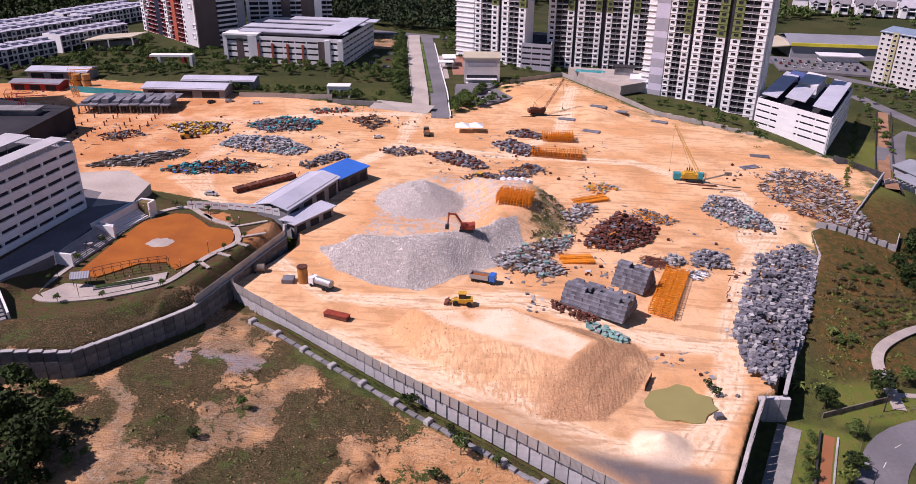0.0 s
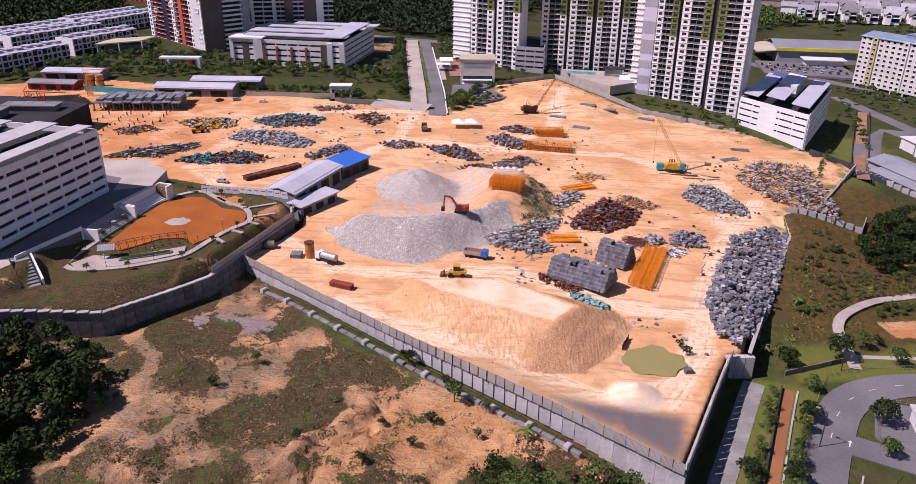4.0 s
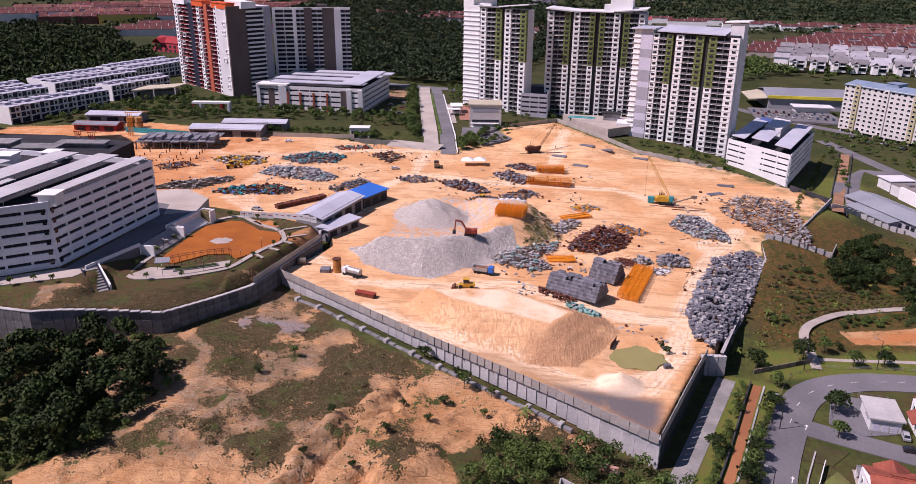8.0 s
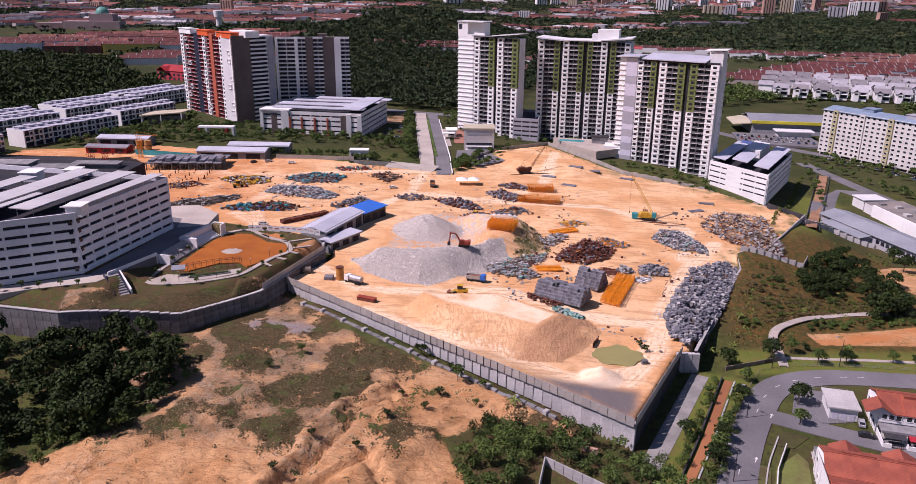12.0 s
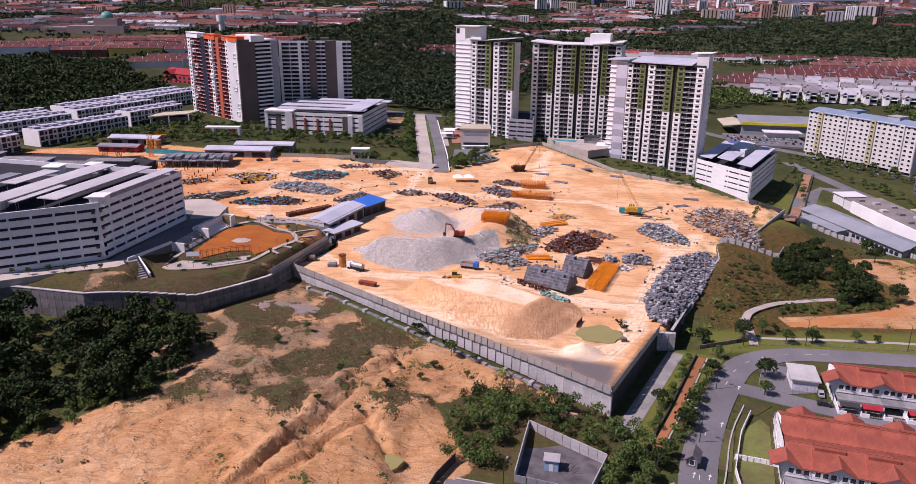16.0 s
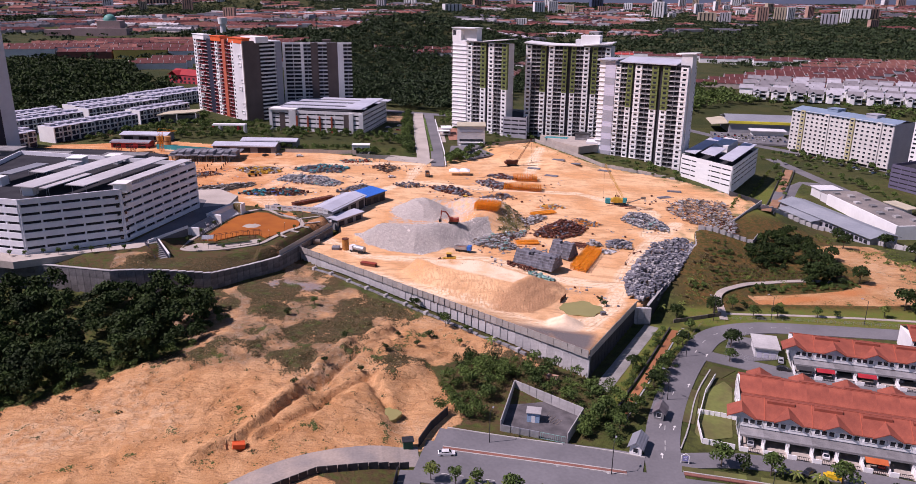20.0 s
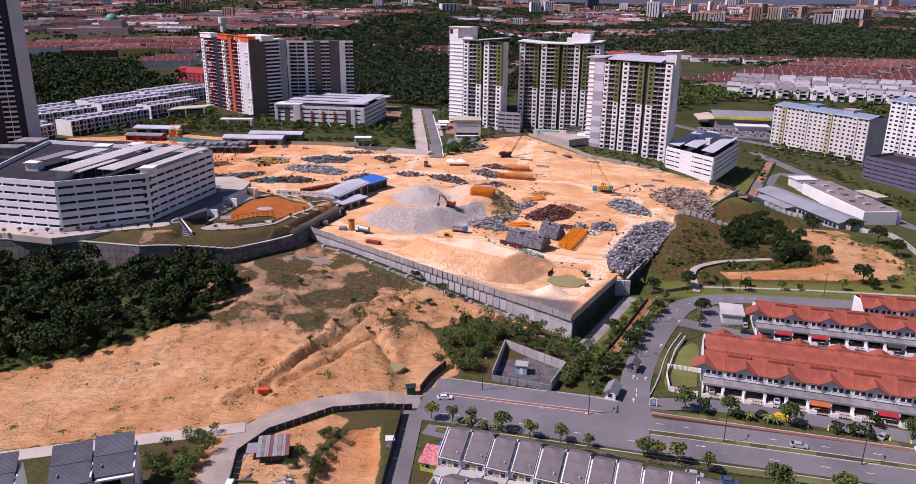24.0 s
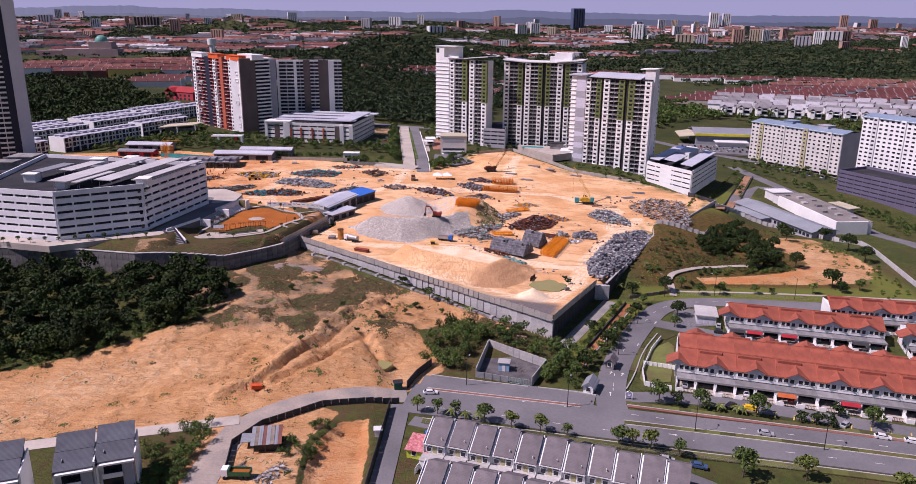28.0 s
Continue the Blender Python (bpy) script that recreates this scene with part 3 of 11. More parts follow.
damp = pale * sstep(8, 2, np.abs((GX - 26) * 0.63 + (GY - 108) * 0.77)) * sstep(-5, 5, GX - 5)
fertile = np.maximum(sstep(560, 640, GY), 0.75 * sstep(380, 410, GY) * sstep(0, -6, sd_site))
park = sstep(86, 96, GX) * sstep(192, 182, GX) * sstep(140, 148, GY) * sstep(275, 250, GY)
dry = np.clip(np.clip(low * 1.4 + 0.35, 0, 1) * np.where(GY < 300, 1.0, 0.3) + park * (0.45 + 0.9 * low) + 0.7 * sstep(-1, 2, sd_plat), 0, 1)
green = np.zeros_like(GX)
for q in GREENS:
    green = np.maximum(green, 0.95 * sstep(-7, 6, sdist(q, GX, GY) + 7 * (fnoise(GX, GY, 9) - 0.5)))
scrubby = sstep(78, 90, GY) * sstep(-14, -34, GX - 0.35 * (GY - 100)) * (1 - pale)
green = np.clip(np.maximum(green, 0.95 * scrubby * sstep(0.36, 0.54, fnoise(GX + 90, GY, 15))) , 0, 1)
for q in ([(-56, 176), (-61, 161), (-58, 147), (-46, 144)], [(-77, 136), (-69, 128), (-67, 117), (-67, 103), (-58, 97)], [(-58, 97), (-50, 113), (-52, 128)]):
    green *= sstep(1.0, 2.6, ldist(q, GX, GY) + 1.2 * (fnoise(GX, GY, 5) - 0.5))
stony = sstep(-2, 2, sdist([(-68, 139), (-64, 149), (-50, 147.5), (-43, 146), (-46, 141), (-56, 139), (-60, 134), (-65, 134)], GX, GY) + 3 * (fnoise(GX, GY, 7) - 0.5))
front = np.maximum(sstep(0, -2, sd_site) * sstep(60, 40, GX), sstep(-4, -1, sdist(PARKDIRT, GX, GY)))
rut = np.full(GX.shape, 1e9)
for q in TRACKS:
    rut = np.minimum(rut, ldist(q, GX, GY) + 3.0 * (fnoise(GX, GY, 25) - 0.5))
layer("la", np.maximum(pale, bare).ravel(), orange.ravel(), gravel.ravel(), wet.ravel())
layer("lc", front.ravel(), green.ravel(), np.clip(rut / 10, 0, 1).ravel(), stony.ravel())
layer("ld", park.ravel(), sstep(0, 3, np.maximum(sdist([(192, 200), (207, 200), (207, 128), (186, 128), (194, 172)], GX, GY), np.maximum(13 - ldist([(150, 256), (176, 296), (212, 362)], GX, GY), np.maximum(sdist([(47, 78), (53, 70), (90, 124), (84, 128), (73, 131)], GX, GY), sdist([(82, 126), (84, 134), (88.5, 144), (99, 146), (104, 139), (118, 147), (166, 147), (200, 146), (200, 124), (108, 128)], GX, GY))))).ravel(), scrubby.ravel(), (sstep(0.4, 1.0, sdist(PILETOP, GX, GY)) + sstep(7, 5, np.hypot(GX - 40.5, GY - 112.5))).clip(0, 1).ravel())
face = np.where(sdist(PILE, GX, GY) > 0, 1.0, 0.0) * sstep(0.5, -1.0, sdist(PILETOP, GX, GY))
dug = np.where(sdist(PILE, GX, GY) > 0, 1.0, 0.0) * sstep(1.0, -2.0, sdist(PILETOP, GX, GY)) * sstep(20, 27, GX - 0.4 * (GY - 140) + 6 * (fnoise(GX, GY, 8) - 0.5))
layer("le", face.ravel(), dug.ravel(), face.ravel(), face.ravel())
layer("lb", dry.ravel(), fertile.ravel(), edge_grass.ravel(), np.maximum(damp, 0).ravel())

gm = bpy.data.materials.new("earth_and_grass")
gm.use_nodes = True
gn, gl = gm.node_tree.nodes, gm.node_tree.links


def gnode(kind, **inputs):
    q = gn.new(kind)
    for k, v in inputs.items():
        q.inputs[k.replace("_", " ")].default_value = v
    return q


def gnoise(scale, detail=6, stretch=None, turn=0.7):
    q = gnode("ShaderNodeTexNoise", Scale=scale, Detail=detail)
    if stretch:
        mp = gn.new("ShaderNodeMapping")
        mp.inputs["Scale"].default_value = stretch
        mp.inputs["Rotation"].default_value = (0, 0, turn)
        gl.new(geo.outputs["Position"], mp.inputs["Vector"])
        gl.new(mp.outputs[0], q.inputs["Vector"])
    else:
        gl.new(geo.outputs["Position"], q.inputs["Vector"])
    return q.outputs[0]


def gmix(fac, a, b):
    q = gn.new("ShaderNodeMix")
    q.data_type = "RGBA"
    for sock, v in ((q.inputs[0], fac), (q.inputs[6], a), (q.inputs[7], b)):
        if isinstance(v, tuple):
            sock.default_value = (*v, 1)
        elif isinstance(v, float):
            sock.default_value = v
        else:
            gl.new(v, sock)
    return q.outputs[2]


def gramp(v, a, b):
    q = gn.new("ShaderNodeMapRange")
    q.inputs[1].default_value, q.inputs[2].default_value = a, b
    gl.new(v, q.inputs[0])
    return q.outputs[0]


def gmath(op, a, b):
    q = gn.new("ShaderNodeMath")
    q.operation = op
    for sock, v in zip(q.inputs, (a, b)):
        if isinstance(v, float):
            sock.default_value = v
        else:
            gl.new(v, sock)
    return q.outputs[0]


geo = gn.new("ShaderNodeNewGeometry")


def channels(name):
    at = gn.new("ShaderNodeAttribute")
    at.attribute_name = name
    sp = gn.new("ShaderNodeSeparateColor")
    gl.new(at.outputs["Color"], sp.inputs[0])
    return [*sp.outputs[:3], at.outputs["Alpha"]]


A0, A1, A2, A3 = channels("la")
B0, B1, B2, B3 = channels("lb")
C0, C1, C2, C3 = channels("lc")
D0, D1, D2, D3 = channels("ld")
E0, E1 = channels("le")[:2]
n_big, n_mid, n_small, n_fine, n_grit = gnoise(0.03), gnoise(0.12), gnoise(0.5), gnoise(2.2, 4), gnoise(5.5, 3)
tracks = gnoise(0.07, 5, (1.0, 7.0, 1.0))
rills = gnoise(1.25, 4, (1.0, 0.09, 1.0), 0.60)


def ridge(v, w):
    """Thin lines where a noise passes its middle: 0 on the line, 1 away from it."""
    return gramp(gmath("ABSOLUTE", gmath("SUBTRACT", v, 0.5), 0.0), 0.0, w)


cracks = gmath("MINIMUM", ridge(gnoise(0.06, 7, (1.0, 2.4, 1.0), -0.5), 0.030), ridge(gnoise(0.13, 6, (1.0, 2.2, 1.0), 0.5), 0.030))
contour = gramp(gmath("SINE", gmath("MULTIPLY", gnoise(0.028, 4, (1.0, 1.7, 1.0), -0.4), 150.0), 0.0), -1.0, 0.2)
cracks = gmath("MAXIMUM", cracks, gramp(n_mid, 0.50, 0.60))
grass = gmix(gramp(n_mid, 0.38, 0.62), (0.048, 0.070, 0.016), (0.080, 0.094, 0.024))
grass = gmix(gramp(n_small, 0.45, 0.7), grass, (0.040, 0.046, 0.016))
grass = gmix(gmath("MULTIPLY", B0, gramp(n_small, 0.35, 0.6)), grass, (0.105, 0.062, 0.033))
grass = gmix(gmath("MULTIPLY", B1, 0.9), grass, gmix(gramp(n_big, 0.4, 0.6), (0.030, 0.043, 0.014), (0.056, 0.060, 0.021)))
grass = gmix(gmath("MULTIPLY", D1, 0.85), grass, gmix(gramp(n_small, 0.4, 0.62), (0.120, 0.165, 0.026), (0.165, 0.160, 0.038)))
slope_c = gmix(gramp(n_small, 0.42, 0.58), gmix(gramp(n_fine, 0.4, 0.6), (0.165, 0.092, 0.028), (0.105, 0.057, 0.018)), (0.064, 0.062, 0.015))
grass = gmix(gmath("MULTIPLY", D0, gramp(n_mid, 0.24, 0.46)), grass, slope_c)
dirt = gmix(gramp(n_big, 0.44, 0.56), (0.79, 0.490, 0.265), (0.68, 0.355, 0.155))
dirt = gmix(gmath("MULTIPLY", gramp(n_mid, 0.50, 0.64), 0.7), dirt, (0.58, 0.32, 0.15))
lane = gramp(gmath("ADD", C2, gmath("MULTIPLY", gmath("SUBTRACT", n_mid, 0.5), 0.5)), 0.42, 0.22)
dirt = gmix(gmath("MULTIPLY", lane, gramp(n_small, 0.25, 0.5)), dirt, (0.86, 0.655, 0.445))
wav = gmath("SINE", gmath("MULTIPLY", gmath("ADD", C2, gmath("MULTIPLY", n_mid, 0.12)), 42.0), 0.0)
ruts = gmath("MULTIPLY", gmath("MULTIPLY", gramp(wav, 0.1, 0.9), gramp(C2, 0.42, 0.26)), gramp(n_small, 0.40, 0.60))
dirt = gmix(gmath("MULTIPLY", ruts, 0.6), dirt, (0.50, 0.285, 0.14))
dirt = gmix(gmath("MULTIPLY", gramp(tracks, 0.54, 0.60), 0.55), dirt, (0.48, 0.255, 0.115))
dirt = gmix(gmath("MULTIPLY", gramp(n_small, 0.52, 0.72), 0.45), dirt, (0.42, 0.24, 0.125))
dirt = gmix(gmath("MULTIPLY", D3, gramp(n_mid, 0.30, 0.55)), dirt, (0.88, 0.69, 0.49))
dirt = gmix(gmath("MULTIPLY", E0, gramp(rills, 0.44, 0.62)), dirt, (0.60, 0.345, 0.175))
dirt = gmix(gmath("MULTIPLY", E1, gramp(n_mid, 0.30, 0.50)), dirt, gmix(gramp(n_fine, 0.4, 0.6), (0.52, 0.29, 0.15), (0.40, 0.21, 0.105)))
# worn clay outside the fence: duller and redder, with pale crusts
clay = gmix(gramp(n_mid, 0.40, 0.60), (0.61, 0.345, 0.160), (0.48, 0.240, 0.095))
clay = gmix(gmath("MULTIPLY", gramp(n_small, 0.54, 0.70), 0.7), clay, (0.46, 0.24, 0.105))
clay = gmix(gmath("MULTIPLY", gramp(n_big, 0.50, 0.62), gramp(n_small, 0.40, 0.60)), clay, (0.60, 0.39, 0.22))
clay = gmix(gmath("MULTIPLY", gramp(n_fine, 0.55, 0.70), 0.4), clay, (0.36, 0.185, 0.09))
clay = gmix(gmath("MULTIPLY", D2, gramp(n_mid, 0.30, 0.52)), clay, gmix(gramp(n_fine, 0.4, 0.6), (0.20, 0.125, 0.062), gmix(gramp(n_small, 0.4, 0.6), (0.28, 0.19, 0.11), (0.44, 0.34, 0.25))))
clay = gmix(gmath("MULTIPLY", C3, gramp(n_small, 0.30, 0.45)), clay, (0.27, 0.25, 0.255))
clay = gmix(gmath("MULTIPLY", gmath("SUBTRACT", 1.0, cracks), 0.25), clay, (0.34, 0.155, 0.065))
clay = gmix(gmath("MULTIPLY", gmath("SUBTRACT", 1.0, contour), 0.08), clay, (0.40, 0.19, 0.08))
runnels = gmath("MINIMUM", ridge(gnoise(0.11, 5, (0.34, 1.7, 1.0), 0.30), 0.022), ridge(gnoise(0.21, 4, (0.40, 1.6, 1.0), 0.12), 0.020))
clay = gmix(gmath("MULTIPLY", gmath("SUBTRACT", 1.0, runnels), 0.38), clay, (0.29, 0.125, 0.048))
weeds = gmix(gramp(n_small, 0.40, 0.60), (0.050, 0.042, 0.013), (0.108, 0.066, 0.028))
weeds = gmix(gramp(n_fine, 0.46, 0.60), weeds, (0.040, 0.038, 0.012))
weeds = gmix(gmath("MULTIPLY", gramp(n_mid, 0.54, 0.64), gramp(n_small, 0.45, 0.55)), weeds, (0.052, 0.074, 0.014))
clay = gmix(gramp(gmath("ADD", C1, gmath("ADD", gmath("ADD", gmath("MULTIPLY", gmath("SUBTRACT", n_small, 0.5), 1.9), gmath("MULTIPLY", gmath("SUBTRACT", n_fine, 0.5), 1.4)), gmath("MULTIPLY", gmath("SUBTRACT", n_mid, 0.5), 2.2))), 0.36, 0.60), clay, weeds)
dirt = gmix(C0, dirt, clay)
dirt = gmix(gmath("MULTIPLY", A1, gramp(n_mid, 0.25, 0.6)), dirt, (0.52, 0.20, 0.065))
dirt = gmix(gmath("MULTIPLY", B3, 0.6), dirt, (0.40, 0.23, 0.11))
dirt = gmix(gmath("MULTIPLY", A3, gramp(n_mid, 0.15, 0.38)), dirt, (0.135, 0.122, 0.125))
stone = gmix(gramp(n_fine, 0.35, 0.65), (0.30, 0.275, 0.25), (0.58, 0.54, 0.50))
dirt = gmix(gramp(gmath("ADD", A2, gmath("MULTIPLY", gmath("SUBTRACT", n_small, 0.5), 0.9)), 0.4, 0.6), dirt, stone)
dirt = gmix(gmath("MULTIPLY", B2, gramp(n_mid, 0.42, 0.58)), dirt, (0.15, 0.145, 0.05))
cover = gramp(gmath("ADD", A0, gmath("MULTIPLY", gmath("SUBTRACT", n_small, 0.5), 0.8)), 0.42, 0.58)
col = gmix(cover, grass, dirt)
speck = gramp(n_fine, 0.3, 0.75)
col = gmix(gmath("MULTIPLY", speck, 0.26), col, gmix(0.5, col, (0.08, 0.05, 0.03)))
col = gmix(gmath("MULTIPLY", gramp(n_grit, 0.52, 0.68), gmath("SUBTRACT", 0.34, gmath("MULTIPLY", C0, 0.18))), col, gmix(0.5, col, (0.05, 0.03, 0.02)))
col = gmix(gmath("MULTIPLY", gramp(n_grit, 0.46, 0.32), gmath("MULTIPLY", A0, 0.28)), col, gmix(0.5, col, (0.95, 0.80, 0.62)))
gp = gn["Principled BSDF"]
gl.new(col, gp.inputs["Base Color"])
gp.inputs["Roughness"].default_value = 0.95
gp.inputs["Specular IOR Level"].default_value = 0.15
gb = gnode("ShaderNodeBump", Strength=0.6, Distance=0.6)
rough_ = gmath("ADD", 0.22, gmath("MULTIPLY", gramp(gmath("ADD", gmath("SUBTRACT", 1.0, A0), C0), 0.0, 1.0), 0.78))
relief = gmath("MULTIPLY", gmath("ADD", gmath("ADD", n_fine, gmath("MULTIPLY", n_grit, 0.5)), gmath("MULTIPLY", n_small, 0.9)), rough_)
relief = gmath("ADD", relief, gmath("MULTIPLY", gmath("MULTIPLY", gmath("ADD", gmath("MULTIPLY", cracks, 0.5), gmath("ADD", gmath("MULTIPLY", contour, 0.10), gmath("MULTIPLY", runnels, 0.55))), C0), 1.0))
gl.new(gmath("ADD", relief, gmath("MULTIPLY", gmath("MULTIPLY", rills, E0), 0.7)), gb.inputs["Height"])
gl.new(gb.outputs[0], gp.inputs["Normal"])
ground_me.materials.append(gm)
ground = tagged(new("ground", ground_me), "pale orange bare earth, scrub and grass round a building site", "ground", kind="structure")


# ---------- roads, paths and walls ----------
def along(pts, step):
    """Points every step metres along a line, with the unit direction there."""
    out = []
    for (ax, ay), (bx, by) in zip(pts, pts[1:]):
        d = math.hypot(bx - ax, by - ay)
        n = max(1, round(d / step))
        for i in range(n):
            out.append((ax + (bx - ax) * i / n, ay + (by - ay) * i / n, (bx - ax) / d, (by - ay) / d, d / n))
    ax, ay, ux, uy, _ = out[-1]
    out.append((*pts[-1], ux, uy, 0))
    return out


def rounded(pts, rounds=2):
    """The line with its corners cut smooth."""
    for _ in range(rounds):
        q = [pts[0]]
        for a, b in zip(pts, pts[1:]):
            q += [(a[0] * 0.75 + b[0] * 0.25, a[1] * 0.75 + b[1] * 0.25), (a[0] * 0.25 + b[0] * 0.75, a[1] * 0.25 + b[1] * 0.75)]
        pts = q + [pts[-1]]
    return pts


def ribbon(pts, width, lift, thick=0.3, z=None, step=4.0):
    b = Build()
    rows_ = []
    st = along(pts, step)
    for i, (x, y, ux, uy, _) in enumerate(st):
        if 0 < i < len(st) - 1:
            ux, uy = ux + st[i - 1][2], uy + st[i - 1][3]
            k = math.hypot(ux, uy)
            ux, uy = ux / k, uy / k
        e = [(x - uy * s * width / 2, y + ux * s * width / 2) for s in (-1, 1)]
        top = z if z is not None else max(hz(*e[0]), hz(*e[1]), hz(x, y)) + lift
        rows_.append([(*e[0], top - thick), (*e[0], top), (*e[1], top), (*e[1], top - thick)])
    for p, q in zip(rows_, rows_[1:]):
        b.add(p + q, [(0, 1, 5, 4), (1, 2, 6, 5), (2, 3, 7, 6)])
    return b


def laid(name, pts, width, material, label, category, lift=0.08, z=None, thick=0.3, kind="structure", smooth=True):
    b = ribbon(rounded(pts) if smooth and len(pts) > 2 else pts, width, lift, thick, z)
    return thing(name, Matrix(), label, category, data=b.mesh(name, material), kind=kind)


def slab(name, poly, z, material, label, category, thick=0.4, kind="structure"):
    return thing(name, Matrix(), label, category, data=Build().prism(poly, z - thick, z).mesh(name, material), kind=kind)


RZ = LOWZ + 0.26
main_line = [(-4, 46.5), (20, 41.5), (50, 33), (98, 22.5), (170, 4), (300, -32)]
laid("road", main_line, 17.5, ASPHALT, "wide grey asphalt dual carriageway beside the houses", "road", z=RZ)
laid("road", [(0, 56.5), (16, 53), (44, 47.5), (52, 45)], 9.0, ASPHALT, "grey asphalt service lane joining the main road", "road", z=RZ - 0.02)
laid("road", [(56, 38), (58, 52), (63, 68), (72, 88), (82, 106), (92, 121), (106, 127), (122, 127), (190, 118)], 9.0, ASPHALT, "grey asphalt estate road curving round the houses", "road", z=RZ - 0.015)
laid("road", [(84, 106), (100, 97), (118, 88), (160, 73)], 7.0, ASPHALT, "grey asphalt lane between terraced houses", "road", z=RZ - 0.025)
laid("road", [(60, 47), (80, 47.5), (110, 38), (137, 27.5), (210, 4)], 6.5, ASPHALT, "grey asphalt parking lane before the terraced houses", "road", z=RZ - 0.03)
laid("road", [(-5.5, 42), (-8, 3), (-12, -50)], 5.5, ASPHALT, "narrow grey asphalt side lane by the dark fence", "road", z=RZ - 0.02)
laid("road", [(-2, 33), (28, 21.5), (68, 8), (80, -8), (82, -50)], 5.0, ASPHALT, "grey asphalt lane behind the roadside trees", "road", z=RZ - 0.035)
laid("road", [(-4, 48), (-28, 45), (-44, 35), (-52, 22), (-52.5, -50)], 8.5, mat("grey_gravel_track", (0.36, 0.30, 0.25), (0.24, 0.215, 0.20), 0.12, 0.95, stain=0.35, fine=14), "grey gravel track across bare clay", "track", lift=0.12)
laid("road", [(-50, 32), (-68, 27.5), (-110, 17), (-200, -12)], 5.0, PALEROAD, "pale earth track across bare clay", "track", lift=0.10)
laid("median", [(58, 32.2), (98, 23.2), (170, 4.6), (300, -31)], 2.0, GRASSM, "raised grass median with concrete kerbs", "median", z=LOWZ + 0.44)
laid("median", [(2, 51.5), (20, 47.5), (47, 41.5)], 1.2, REDKERB, "narrow paved traffic island", "median", z=LOWZ + 0.42)
for pts in ([(58, 33.3), (98, 24.3), (170, 5.7), (300, -30)], [(58, 31.1), (98, 22.1), (170, 3.5), (300, -32.2)], [(2, 52.2), (20, 48.2), (47, 42.2)], [(2, 50.8), (20, 46.8), (47, 40.8)],
            [(1, 34), (28, 28.5), (57, 20.8), (98, 12), (170, -6), (300, -42)], [(61, 42.3), (100, 32.2), (170, 14), (300, -22)],
            [(63, 52), (68, 62), (75, 80), (84, 95)], [(3, 61), (16, 57.5), (33, 53.4)], [(36, 53), (46, 50.5), (53, 48)]):
    laid("kerb", pts, 0.35, KERB, "worn concrete road kerb", "kerb", z=LOWZ + 0.46, thick=0.5)
laid("pavement", [(1, 32.6), (28, 27.1), (57, 19.4), (98, 10.6), (170, -7.4), (300, -43.4)], 2.4, GRASSM, "grass verge beside the main road", "verge", z=LOWZ + 0.40)
laid("pavement", [(61, 43.4), (100, 33.5), (170, 15.3), (300, -20.7)], 2.2, GRASSM, "planted verge before the terraced houses", "verge", z=LOWZ + 0.40)
laid("pavement", [(61, 41.6), (100, 31.5), (170, 13.3), (300, -22.7)], 1.0, REDKERB, "red-brown paved strip along the main road", "pavement", z=LOWZ + 0.36)
# lane marks and arrows
marks = thing("road_marking", Matrix(), "worn white lane dashes and arrows on the asphalt", "road marking", kind="structure")
for pts, n in ((along(rounded([(3, 40.6), (20, 37), (50, 28.5), (98, 17.7), (170, -0.5)]), 6.0), 2), (along(rounded([(62, 36.5), (98, 27.5), (170, 9)]), 6.0), 2),
               (along(rounded([(59, 52), (63, 68), (72, 88), (82, 106), (92, 121), (106, 127), (122, 127)]), 5.0), 2)):
    for x, y, ux, uy, _ in pts[::n]:
        part("dash", Build().obox(Matrix.Translation((x, y, RZ + 0.012)) @ pose(0, 0, 0, 0, 0, math.degrees(math.atan2(uy, ux))), 2.2, 0.14, 0.02), MARKING, marks)
for x, y, a in ((30, 44.5, -16), (42, 41.8, -16), (57.5, 49, 80), (64, 62, 65), (60.5, 63, 65), (74.5, 85, 62), (86, 105, 60), (70, 26, -14)):
    b = Build()
    m = Matrix.Translation((x, y, RZ + 0.014)) @ pose(0, 0, 0, 0, 0, a)
    b.add([m @ Vector(q) for q in ((-1.2, -0.12, 0), (0.4, -0.12, 0), (0.4, -0.5, 0), (1.3, 0, 0), (0.4, 0.5, 0), (0.4, 0.12, 0), (-1.2, 0.12, 0))], [(0, 1, 5, 6), (2, 3, 4)])
    part("arrow", b, MARKING, marks)
for i in range(14):
    x, y = 84 + i * 4.7, 43.5 - i * 1.62
    part("bay_mark", Build().obox(Matrix.Translation((x, y, RZ + 0.01)) @ pose(0, 0, 0, 0, 0, 62), 3.2, 0.35, 0.02), YELLOWPAINT, marks)

